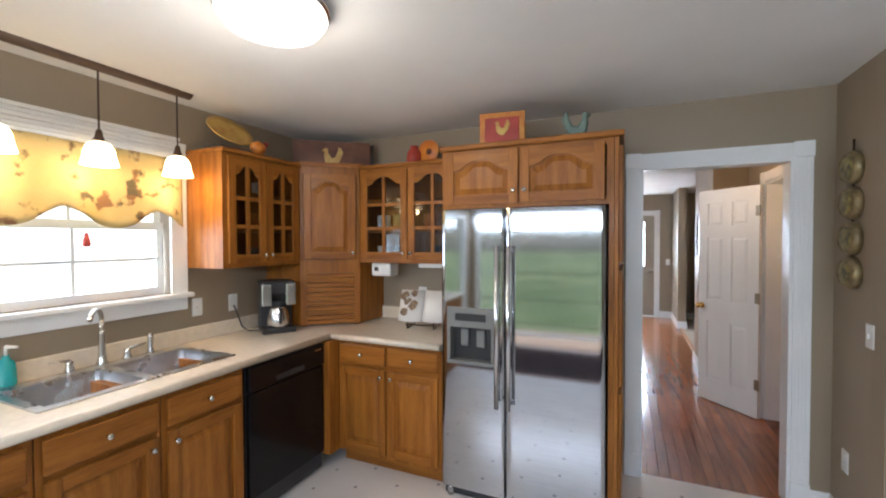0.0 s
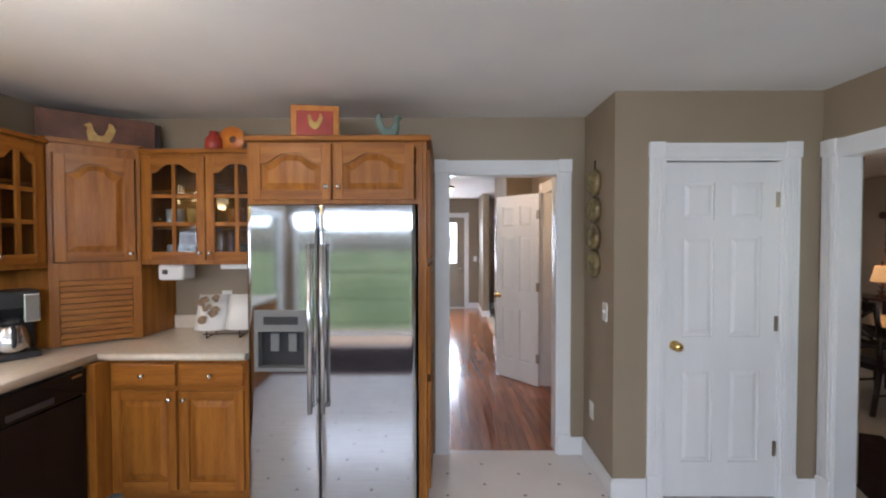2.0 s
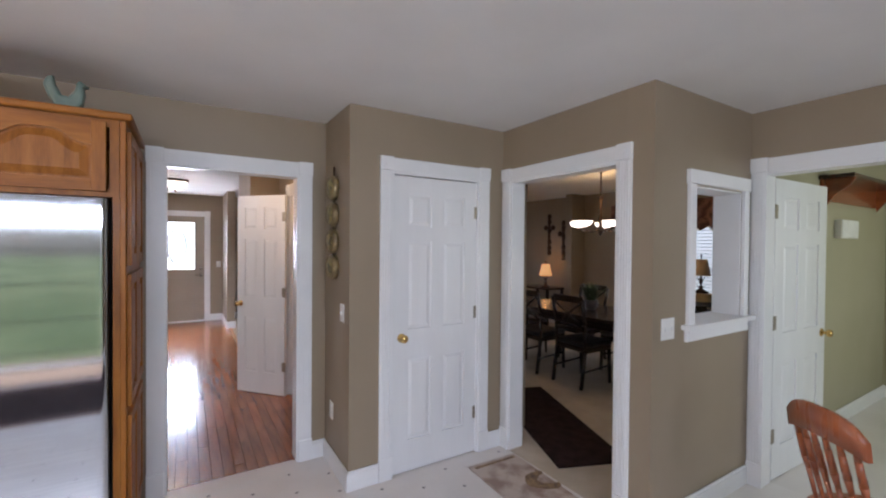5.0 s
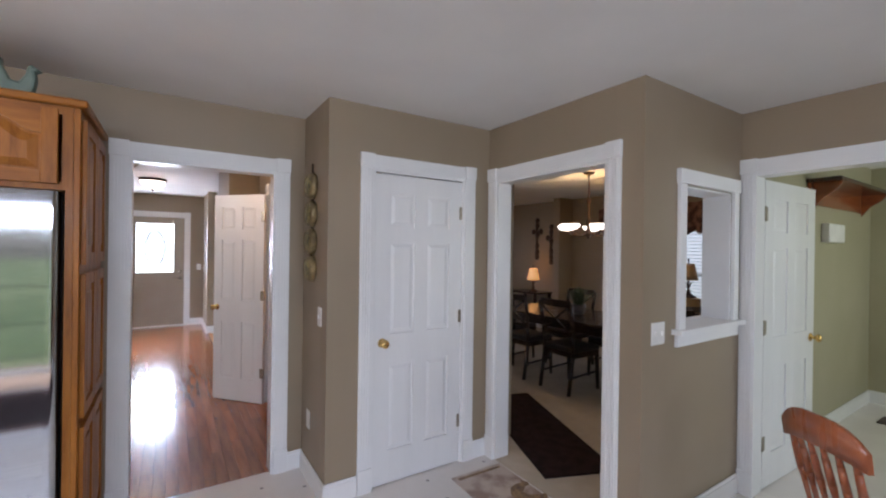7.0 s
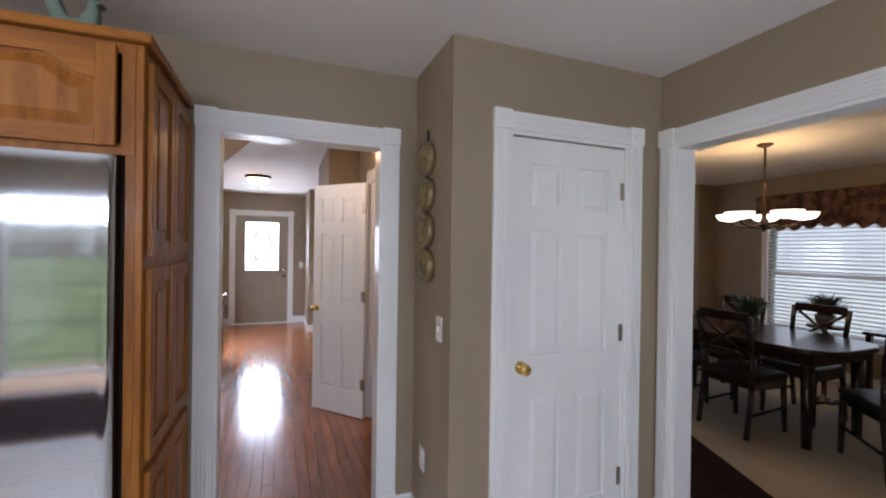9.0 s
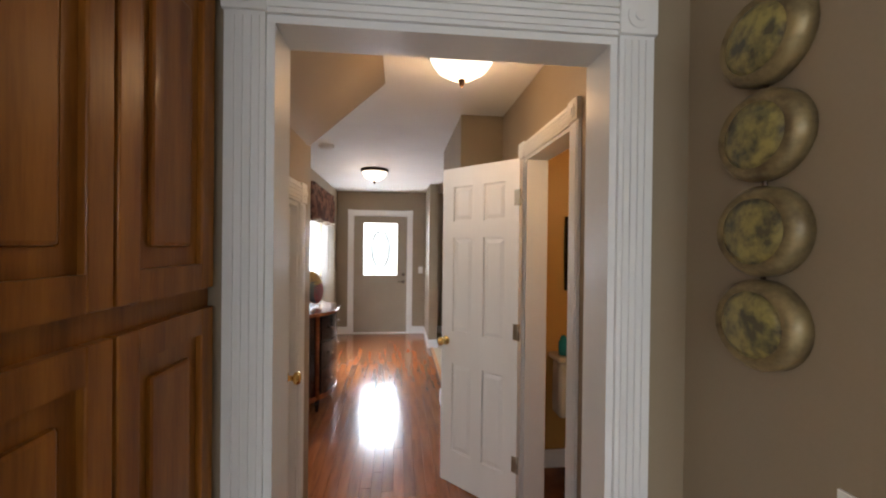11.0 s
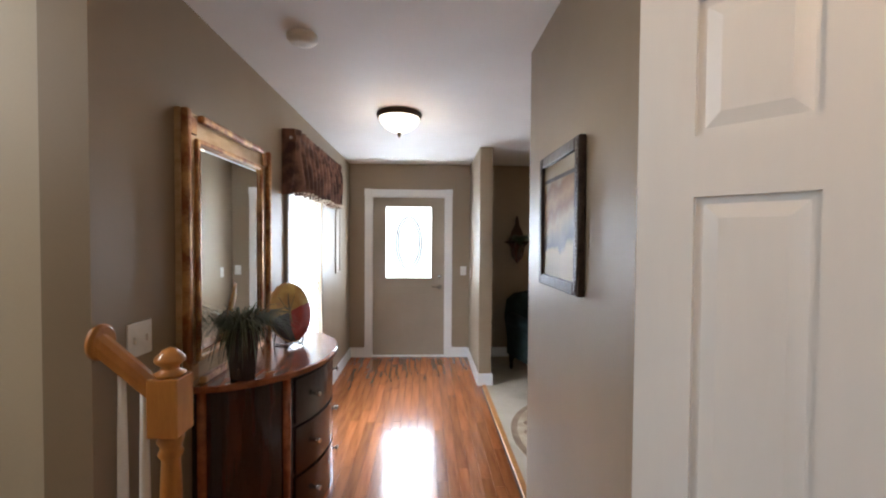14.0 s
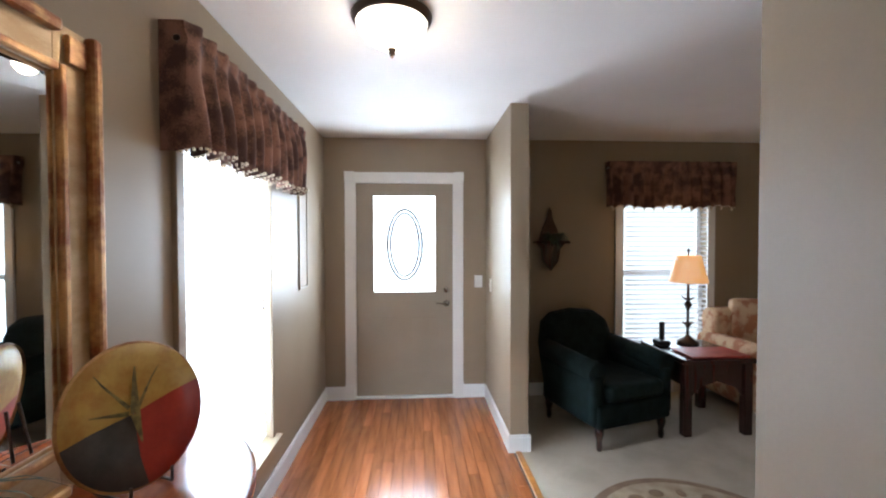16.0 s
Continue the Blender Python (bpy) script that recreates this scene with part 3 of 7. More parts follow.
jamb("y", 4.125, 4.775, 2.05, 1.197, 1.323)
casing("y", 3.72, 4.35, 1.72, 0.02, 1)
jamb("y", 3.72, 4.35, 1.72, -0.103, 0.023)
casing("x", -0.33, 0.62, 2.06, 9.76, -1, 0.08, False)
jamb("x", -0.33, 0.62, 2.06, 9.757, 9.90)

# pass-through frame
fr = thing("pass_through_window", (3.05, 1.40, 1.0), "white framed pass-through opening with a deep sill", "window", kind="structure")
for nm, b in (("frame_side", (2.700, 2.765, 1.378, 1.40, 1.10, 1.905)), ("frame_side", (3.335, 3.395, 1.378, 1.40, 1.10, 1.905)),
              ("frame_head", (2.690, 3.405, 1.372, 1.40, 1.905, 1.985)), ("sill", (2.66, 3.43, 1.345, 1.585, 1.085, 1.112)),
              ("apron", (2.69, 3.41, 1.380, 1.40, 1.015, 1.085)), ("reveal", (2.765, 2.777, 1.40, 1.565, 1.112, 1.90)),
              ("reveal", (3.323, 3.335, 1.40, 1.565, 1.112, 1.90)), ("reveal", (2.777, 3.323, 1.40, 1.565, 1.888, 1.90))):
    part(nm, box(*b, bev=0.003), M_WHITE, fr)


# ---- doors ----
def panel_door(name, at, turn, w, h, label, knob_x, knob_mat=M_BRASS, hinge_x=None, hinge_side=-1, six=True, material=M_DOOR, t=0.035, knob_z=0.92):
    """A moulded panel door; its own x runs along its width, y through it."""
    d = thing(name, at, label, "door", turn=turn)
    s, mid = 0.11 * w / 0.7, 0.10 * w / 0.7
    pw = (w - 2 * s - mid) / 2
    k = h / 2.02
    rows = [(0.22 * k, 0.78 * k), (0.98 * k, 1.58 * k), (1.68 * k, 1.90 * k)] if six else [(0.25 * k, 1.85 * k)]
    cols = [(s, s + pw), (s + pw + mid, w - s)]
    zs = [0.008] + [z for r in rows for z in r] + [h]
    bm = bmesh.new()
    for a, b in ((0, s), (cols[0][1], cols[1][0]), (w - s, w)):
        B(bm, a, b, 0, t, 0.008, h)
    for i in range(0, len(zs), 2):
        for a, b in cols:
            B(bm, a, b, 0, t, zs[i], zs[i + 1])
    part("door_leaf", bm, material, d)
    for z0, z1 in rows:
        for a, b in cols:
            bm = box(a, b, 0.010, t - 0.010, z0, z1)
            m = min(0.035, (b - a) * 0.22)
            for y0, y1, yy in ((0.010, 0.010, 0.003), (t - 0.010, t - 0.010, t - 0.003)):
                o = [bm.verts.new(p) for p in ((a + 0.012, y0, z0 + 0.012), (b - 0.012, y0, z0 + 0.012), (b - 0.012, y0, z1 - 0.012), (a + 0.012, y0, z1 - 0.012))]
                q = [bm.verts.new(p) for p in ((a + m, yy, z0 + m), (b - m, yy, z0 + m), (b - m, yy, z1 - m), (a + m, yy, z1 - m))]
                for i in range(4):
                    bm.faces.new((o[i], o[(i + 1) % 4], q[(i + 1) % 4], q[i]))
                bm.faces.new(q)
            part("panel", bm, material, d)
    bm = bmesh.new()
    for sd in (-1, 1):
        y = 0 if sd < 0 else t
        L(bm, [(0.030, 0), (0.030, 0.006), (0.012, 0.012), (0.011, 0.03), (0.024, 0.038), (0.028, 0.050), (0.022, 0.062), (0.006, 0.066)] if sd < 0 else
          [(0.030, 0), (0.030, -0.006), (0.012, -0.012), (0.011, -0.03), (0.024, -0.038), (0.028, -0.050), (0.022, -0.062), (0.006, -0.066)],
          (knob_x, y, knob_z), 18, "y")
    part("knob", bm, knob_mat, d, "round polished door knob", True)
    if hinge_x is not None:
        for z in (0.30, 1.05, h - 0.22):
            y = -0.004 if hinge_side < 0 else t
            bm = box(hinge_x - 0.018, hinge_x + 0.018, y, y + 0.004, z - 0.045, z + 0.045)
            C(bm, (hinge_x + (0.018 if hinge_x < w / 2 else -0.018) * -1, y + 0.002, z - 0.048), (hinge_x + (0.018 if hinge_x < w / 2 else -0.018) * -1, y + 0.002, z + 0.048), 0.006, n=8)
            part("hinge", bm, M_HINGE, d, "dull metal hinge")
    return d


panel_door("pantry_door", (1.475, 2.640, 0), 0, 0.672, 2.005, "closed white six-panel pantry door with brass knob", 0.06, hinge_x=0.668)
panel_door("bathroom_door", (1.168, 4.735, 0), 131, 0.585, 2.03, "white six-panel bathroom door standing open into the hall", 0.545, hinge_x=0.012, hinge_side=1)
cd = panel_door("closet_door", (-0.005, 3.740, 0), 90, 0.59, 1.695, "closed white panel closet door under the stairs", 0.53, knob_z=0.955, six=False)
part("knob_plate", box(0.523, 0.537, -0.004, 0.0, 0.985, 1.03, bev=0.001), M_BRASS, cd, "small brass plate above the knob")
bm = box(0.004, 0.018, -0.010, 0.0, 1.43, 1.54, bev=0.002)
C(bm, (0.011, -0.008, 1.535), (0.050, -0.022, 1.531), 0.004, n=8)
C(bm, (0.050, -0.022, 1.531), (0.090, -0.032, 1.526), 0.008, 0.002, n=8)
part("door_stop", bm, M_BRONZE, cd, "dark brass hinge pin door stop")
panel_door("laundry_door", (3.60, 1.315, 0), -2, 0.80, 2.005, "white six-panel laundry door standing open", 0.74, hinge_x=0.012)
# front door
fd = thing("front_door", (0.145, 9.80, 0), "taupe painted entry door with a half-height glass panel", "door")
bm = holed("x", -0.312, 0.602, 9.79, 9.835, 0.02, 2.04, [(-0.150, 0.440, 1.01, 1.925)])
part("door_leaf", bm, M_FDOOR, fd)
for x0, x1 in ((-0.20, 0.10), (0.19, 0.49)):
    bm = box(x0, x1, 9.786, 9.790, 0.22, 0.80)
    B(bm, x0 + 0.03, x1 - 0.03, 9.781, 9.786, 0.25, 0.77, 0.002)
    part("panel", bm, M_FDOOR, fd)
bm = holed("x", -0.175, 0.465, 9.772, 9.79, 0.985, 1.95, [(-0.145, 0.435, 1.015, 1.92)])
part("glass_frame", bm, M_FDOOR, fd)
g = part("glass_pane", box(-0.150, 0.440, 9.808, 9.814, 1.01, 1.925), M_GLASS, fd, "clear glass with a leaded oval")
g.visible_shadow = False
bm = bmesh.new()
for i in range(40):
    a, b = 2 * math.pi * i / 40, 2 * math.pi * (i + 1) / 40
    for rx, rz in ((0.135, 0.30), (0.165, 0.335)):
        C(bm, (0.145 + rx * math.cos(a), 9.803, 1.46 + rz * math.sin(a)), (0.145 + rx * math.cos(b), 9.803, 1.46 + rz * math.sin(b)), 0.012, n=6)
part("leading", bm, mat("grey_came", (0.10, 0.11, 0.12), None, 0.4, metal=0.3, bump=0), fd, "grey leaded oval came")
part("deadbolt", lathe([(0.028, 0), (0.028, 0.012), (0.015, 0.02), (0.004, 0.022)], (0.54, 9.79, 1.03), 18, "y"), M_NICKEL, fd, "round satin deadbolt", True)
bm = lathe([(0.03, 0), (0.03, 0.01), (0.011, 0.016), (0.011, 0.045), (0.004, 0.048)], (0.54, 9.79, 0.90), 18, "y")
C(bm, (0.545, 9.75, 0.90), (0.44, 9.748, 0.905), 0.010, 0.007, n=10)
part("lever_handle", bm, M_NICKEL, fd, "satin lever handle", True)
part("threshold", box(-0.33, 0.62, 9.745, 9.85, 0.003, 0.02, bev=0.004), M_WHITE, fd)


# ---- windows ----
def double_hung(name, axis, a0, a1, z0, z1, d_in, d_out, label, muntins=True, w=0.075, casing_mat=M_WHITE):
    """A double-hung window in a wall: d_in its inner wall face, d_out its outer one."""
    at = ((a0 + a1) / 2, d_in, z0) if axis == "x" else (d_in, (a0 + a1) / 2, z0)
    win = thing(name, at, label, "window", kind="structure")
    out = 1 if d_out > d_in else -1

    def bx(p, q, e, f, s, u, bev=0.0):
        lo, hi = sorted((e, f))
        return box(*((p, q, lo, hi) if axis == "x" else (lo, hi, p, q)), s, u, bev=bev)
    for p, q, s, u in ((a0 - w, a0, z0, z1), (a1, a1 + w, z0, z1), (a0 - w, a1 + w, z1, z1 + w)):
        part("casing", bx(p, q, d_in, d_in - out * 0.02, s, u, 0.003), casing_mat, win)
    part("window_sill", bx(a0 - w - 0.02, a1 + w + 0.02, d_in + out * 0.05, d_in - out * 0.055, z0 - 0.026, z0, 0.004), casing_mat, win)
    part("apron", bx(a0 - w, a1 + w, d_in, d_in - out * 0.017, z0 - 0.105, z0 - 0.026, 0.003), casing_mat, win)
    zm = (z0 + z1) / 2
    for k, (s, u, d) in enumerate(((z0, zm + 0.02, d_in + out * 0.06), (zm - 0.02, z1, d_in + out * 0.09))):
        sash = part("sash", bx(a0, a0 + 0.04, d, d + out * 0.03, s, u), M_WHITE, win)
        for p, q, r, v in ((a1 - 0.04, a1, s, u), (a0 + 0.04, a1 - 0.04, s, s + 0.045), (a0 + 0.04, a1 - 0.04, u - 0.045, u)):
            part("sash_bar", bx(p, q, d, d + out * 0.03, r, v), M_WHITE, sash)
        if muntins:
            n = 3 if a1 - a0 > 1.1 else 2
            for i in range(1, n):
                c = a0 + (a1 - a0) * i / n
                part("muntin", bx(c - 0.009, c + 0.009, d + out * 0.006, d + out * 0.024, s + 0.045, u - 0.045), M_WHITE, sash)
            c = (s + u) / 2
            part("muntin", bx(a0 + 0.04, a1 - 0.04, d + out * 0.008, d + out * 0.022, c - 0.009, c + 0.009), M_WHITE, sash)
        pane = part("pane", bx(a0 + 0.04, a1 - 0.04, d + out * 0.013, d + out * 0.017, s + 0.04, u - 0.04), M_GLASS, sash)
        pane.visible_shadow = False
    return win


double_hung("window_1", "y", 0.42, 1.80, 1.24, 2.07, -2.45, -2.59, "white double-hung kitchen window over the sink", True, 0.10)
double_hung("window_2", "y", 7.38, 8.29, 0.34, 1.91, -0.60, -0.74, "white double-hung foyer window", False, 0.05, M_WALL)
double_hung("window_3", "x", 2.26, 3.11, 0.46, 1.89, 9.76, 9.90, "white double-hung living room window", False)
double_hung("window_4", "y", 2.56, 4.55, 0.51, 1.91, 6.50, 6.64, "white dining room window", False)
# added out of view so the laundry fill has an opening
double_hung("unseen_window_5", "x", 4.6, 5.8, 1.0, 2.0, -1.0, -1.12, "white unseen laundry window added for light", False)
# patio doors, seen mirrored in the refrigerator
pd = thing("patio_door", (0.3, -2.06, 0), "white framed glass patio doors with thin cross bars", "door")
for p in (-2.35, 0.80, 1.83):
    part("door_stile", box(p, p + 0.07, -2.09, -2.03, 0.0, 1.98), M_WHITE, pd)
for z, h in ((0.0, 0.04), (1.93, 0.05)):
    part("door_rail", box(-2.28, 1.83, -2.09, -2.03, z, z + h), M_WHITE, pd)
for p in (-2.28, 0.87):
    w = 3.08 if p < 0.5 else 0.96
    q = part("pane", box(p, p + w, -2.062, -2.056, 0.04, 1.93), M_GLASS, pd)
    q.visible_shadow = False
    for z in (0.19, 0.58, 1.02, 1.45):
        part("cross_bar", box(p, p + w, -2.075, -2.066, z - 0.006, z + 0.006), M_CHAR, pd)


nw = thing("window_6", (-2.52, -1.0, 0.14), "white framed fixed window in the breakfast corner", "window", kind="structure")
for y0, y1, z0, z1 in ((-1.85, -1.79, 0.14, 1.98), (-0.21, -0.15, 0.14, 1.98), (-1.79, -0.21, 0.14, 0.20), (-1.79, -0.21, 1.92, 1.98)):
    part("window_frame", box(-2.57, -2.46, y0, y1, z0, z1, bev=0.004), M_WHITE, nw)
q = part("pane", box(-2.522, -2.516, -1.79, -0.21, 0.20, 1.92), M_GLASS, nw)
q.visible_shadow = False


def blinds(axis, a0, a1, z0, z1, d, label, tilt=14.0):
    at = ((a0 + a1) / 2, d, z0) if axis == "x" else (d, (a0 + a1) / 2, z0)
    r = thing("window_blind", at, label, "window blind")
    n = int((z1 - z0) / 0.047)
    me = None
    for i in range(n):
        z = z0 + 0.03 + i * 0.047
        if me is None:
            bm = bmesh.new()
            h = (a1 - a0) / 2
            ct_, st_ = math.cos(radians(tilt)), math.sin(radians(tilt))
            pts = [(p * ct_ - q * st_, p * st_ + q * ct_) for p, q in ((-0.024, -0.001), (0, 0.002), (0.024, -0.001), (0.024, 0.0015), (0, 0.0045), (-0.024, 0.0015))]
            sgn = 1
            X(bm, [(p * sgn, q) for p, q in pts], "y" if axis == "y" else "x", -h, h)
            me = mesh_of("slat", bm, M_BLIND)
        s = new("slat", me)
        s.parent, s.location = r, (0, 0, z - z0)
    part("head_rail", box(*((a0, a1, d - 0.03, d + 0.03) if axis == "x" else (d - 0.03, d + 0.03, a0, a1)), z1 - 0.05, z1, bev=0.004), M_BLIND, r)
    for f in (0.12, 0.5, 0.88):
        c = a0 + (a1 - a0) * f
        p = (c, d - 0.026) if axis == "x" else (d - 0.026, c)
        part("ladder_cord", rod((*p, z0 + 0.02), (*p, z1 - 0.04), 0.002, n=5), M_BLIND, r)
    return r


blinds("x", 2.28, 3.09, 0.47, 1.89, 9.735, "white horizontal blind lowered over the living room window")
blinds("y", 7.40, 8.27, 0.36, 1.90, -0.625, "white horizontal blind lowered over the foyer window", -62.0)
blinds("y", 2.58, 4.53, 0.52, 1.91, 6.47, "white horizontal blind lowered over the dining room window")


def valance(axis, a0, a1, z0, z1, d, side, label, material, folds, amp=0.028, scallop=0.03, fringe=None, ret=0.10, ncol=160):
    """A gathered fabric valance; d its mean front, side the way into the room."""
    at = ((a0 + a1) / 2, d, z0) if axis == "x" else (d, (a0 + a1) / 2, z0)
    r = thing("valance", at, label, "valance")
    bm = bmesh.new()
    rows = 14
    grid = []
    rnd = random.Random(int(a0 * 100) + 7)
    ph = [rnd.uniform(0, 6.28) for _ in range(4)]

    def put(a, off, z):
        dd = d + side * off
        return bm.verts.new((a, dd, z) if axis == "x" else (dd, a, z))
    for j in range(rows + 1):
        v = j / rows
        row = []
        for i in range(ncol + 1):
            u = i / ncol
            a = a0 + (a1 - a0) * u
            bot = z0 + scallop * (0.5 + 0.5 * math.cos(u * folds * 2 * math.pi + ph[0])) + 0.3 * scallop * math.sin(u * 17 + ph[1])
            z = bot + (z1 - bot) * v
            wave = math.sin(u * folds * 2 * math.pi + ph[2] + 0.6 * math.sin(u * 9 + ph[3])) * (0.35 + 0.65 * (1 - v))
            wave += 0.25 * math.sin(u * folds * 6.1 + 5 * v + ph[1])
            if 0.80 < v < 0.9:
                wave *= 0.3
            row.append(put(a, amp * wave, z))
        grid.append(row)
    for p, q in zip(grid, grid[1:]):
        for i in range(ncol):
            bm.faces.new((p[i], p[i + 1], q[i + 1], q[i])).smooth = True
    for row_i in (0, ncol):
        for j in range(rows):
            a, b = grid[j][row_i], grid[j + 1][row_i]
            co = [Vector(b.co), Vector(a.co)]
            for c in co:
                if axis == "x":
                    c.y -= side * ret
                else:
                    c.x -= side * ret
            bm.faces.new((a, b, bm.verts.new(co[0]), bm.verts.new(co[1])))
    cl = part("cloth", bm, material, r)
    sol = cl.modifiers.new("thick", "SOLIDIFY")
    sol.thickness = 0.004
    zt = z1 - 0.06
    part("rod", rod(*(((a0, d - side * 0.04, zt), (a1, d - side * 0.04, zt)) if axis == "x" else ((d - side * 0.04, a0, zt), (d - side * 0.04, a1, zt))), 0.012, n=8), M_WHITE, r)
    if fringe:
        bm = bmesh.new()
        for i in range(0, ncol):
            u = i / ncol
            a, b = a0 + (a1 - a0) * u, a0 + (a1 - a0) * (i + 1) / ncol
            bot = z0 + scallop * (0.5 + 0.5 * math.cos(u * folds * 2 * math.pi + ph[0])) + 0.3 * scallop * math.sin(u * 17 + ph[1])
            dd = d + side * amp * math.sin(u * folds * 2 * math.pi + ph[2] + 0.6 * math.sin(u * 9 + ph[3]))
            e = sorted((dd - 0.004, dd + 0.004))
            B(bm, *((a, b, *e) if axis == "x" else (*e, a, b)), bot - 0.008, bot + 0.003)
        part("fringe", bm, fringe, r, "pale fringe along the hem")
    return r


valance("y", 7.27, 8.72, 1.81, 2.25, -0.50, 1, "brown floral gathered valance over the foyer window", M_VAL, 13, 0.040, 0.025, M_CREAMF)
valance("x", 2.08, 3.33, 1.79, 2.25, 9.66, -1, "brown floral gathered valance over the living room window", M_VAL, 13, 0.036, 0.035, M_CREAMF)
valance("y", 2.35, 4.66, 1.77, 2.22, 6.40, -1, "brown floral gathered valance over the dining window", M_VAL, 14, 0.028, 0.05, M_CREAMF)
# sink window valance with deep scallops
kv = thing("valance", (-2.40, 1.1, 1.62), "yellow valance printed with roosters over the sink window", "valance")
bm = bmesh.new()
grid = []
for j in range(13):
    v = j / 12
    row = []
    for i in range(121):
        u = i / 120
        a = 0.36 + 1.48 * u
        ph = (u * 3.35) % 1.0
        dip = 0.10 * math.sin(math.pi * ph) ** 1.3
        bot = 1.735 - dip
        row.append(bm.verts.new((-2.385 + 0.018 * math.sin(u * 42) * (1 - v) + 0.010 * math.sin(u * 23 + 2 * v) + 0.03 * math.sin(math.pi * ph) * (1 - v), a, bot + (2.06 - bot) * v)))
    grid.append(row)
for p, q in zip(grid, grid[1:]):
    for i in range(120):
        bm.faces.new((p[i], p[i + 1], q[i + 1], q[i])).smooth = True
c = part("cloth", bm, M_ROOST, kv)
c.modifiers.new("thick", "SOLIDIFY").thickness = 0.003
bm = lathe([(0.004, 0.0), (0.018, 0.005), (0.015, 0.045), (0.008, 0.05), (0.012, 0.06), (0.004, 0.075)], (-2.365, 1.33, 1.535), 12)
part("tassel", bm, M_RED, kv, "small red tassel", True)
ps = thing("pleated_shade", (-2.40, 1.11, 2.06), "raised white pleated window shade", "window shade")
part("bottom_rail", box(-2.435, -2.36, 0.40, 1.82, 2.06, 2.075, bev=0.003), M_BLIND, ps)
for i in range(5):
    part("pleat", box(-2.435, -2.365 - (i % 2) * 0.008, 0.40, 1.82, 2.078 + i * 0.022, 2.097 + i * 0.022, bev=0.003), M_BLIND, ps)


# ---- kitchen cabinets ----
def arch_pts(x0, x1, zb, rise, n=14):
    """A cathedral arch edge from left to right."""
    pts = []
    for i in range(n + 1):
        u = i / n
        s = min(1.0, max(0.0, (min(u, 1 - u) - 0.06) / 0.32))
        pts.append((x0 + (x1 - x0) * u, zb + rise * (s * s * (3 - 2 * s))))
    return pts


def knob(x, z, parent, y=-0.022, name="knob"):
    part(name, lathe([(0.007, 0), (0.006, 0.012), (0.013, 0.018), (0.014, 0.024), (0.008, 0.029)], (x, y, z), 12, "y"), M_NICKEL, parent, "small round nickel knob", True)


def cab_door(root, x0, x1, z0, z1, style, knob_at):
    """A framed cabinet door on the front plane y = 0 of a cabinet. style: arch, flat or glass."""
    y0, y1, s = -0.022, -0.002, 0.052
    rise = 0.055 if style in ("arch", "glass") else 0.0
    zt = z1 - s - rise
    fr_ = bmesh.new()
    B(fr_, x0, x0 + s, y0, y1, z0, z1, 0.003)
    d = part("cabinet_door", fr_, M_OAK, root)
    part("stile", box(x1 - s, x1, y0, y1, z0, z1, bev=0.003), M_OAK, d)
    part("bottom_rail", box(x0 + s, x1 - s, y0 + 0.001, y1, z0, z0 + s, bev=0.002), M_OAKX, d)
    rb = bmesh.new()
    if rise:
        X(rb, arch_pts(x0 + s, x1 - s, zt, rise) + [(x1 - s, z1), (x0 + s, z1)], "y", y0 + 0.001, y1)
    else:
        B(rb, x0 + s, x1 - s, y0 + 0.001, y1, zt, z1, 0.002)
    part("top_rail", rb, M_OAKX, d)
    if style == "glass":
        bm = bmesh.new()
        xm = (x0 + x1) / 2
        B(bm, xm - 0.011, xm + 0.011, y0 + 0.002, y1 - 0.002, z0 + s, zt + rise)
        for k in (1, 2):
            zz = z0 + s + (zt + 0.03 - z0 - s) * k / 3
            B(bm, x0 + s, x1 - s, y0 + 0.003, y1 - 0.003, zz - 0.011, zz + 0.011)
        part("muntin", bm, M_OAK, d)
        g_ = part("glass_pane", box(x0 + s - 0.004, x1 - s + 0.004, y1 - 0.006, y1 - 0.003, z0 + s - 0.004, zt + rise), M_CABGL, d)
        g_.visible_shadow = False
    else:
        def loop(m, y):
            pts = [(x0 + s + m, z0 + s + m), (x1 - s - m, z0 + s + m)] + list(reversed(arch_pts(x0 + s + m, x1 - s - m, zt - m, rise)))
            return [bm.verts.new((a, y, b)) for a, b in pts]
        bm = bmesh.new()
        ls = [loop(-0.003, y1 - 0.006), loop(0.010, y1 - 0.006), loop(0.040, y0 + 0.003)]
        n = len(ls[0])
        for p, q in zip(ls, ls[1:]):
            for i in range(n):
                bm.faces.new((p[i], p[(i + 1) % n], q[(i + 1) % n], q[i]))
        bm.faces.new(ls[-1])
        part("raised_panel", bm, M_OAK, d)
    if knob_at:
        knob(*knob_at, d)


def drawer(root, x0, x1, z0, z1):
    d = part("drawer_front", box(x0, x1, -0.022, -0.002, z0, z1, bev=0.006), M_OAKX, root)
    knob((x0 + x1) / 2, (z0 + z1) / 2, d)


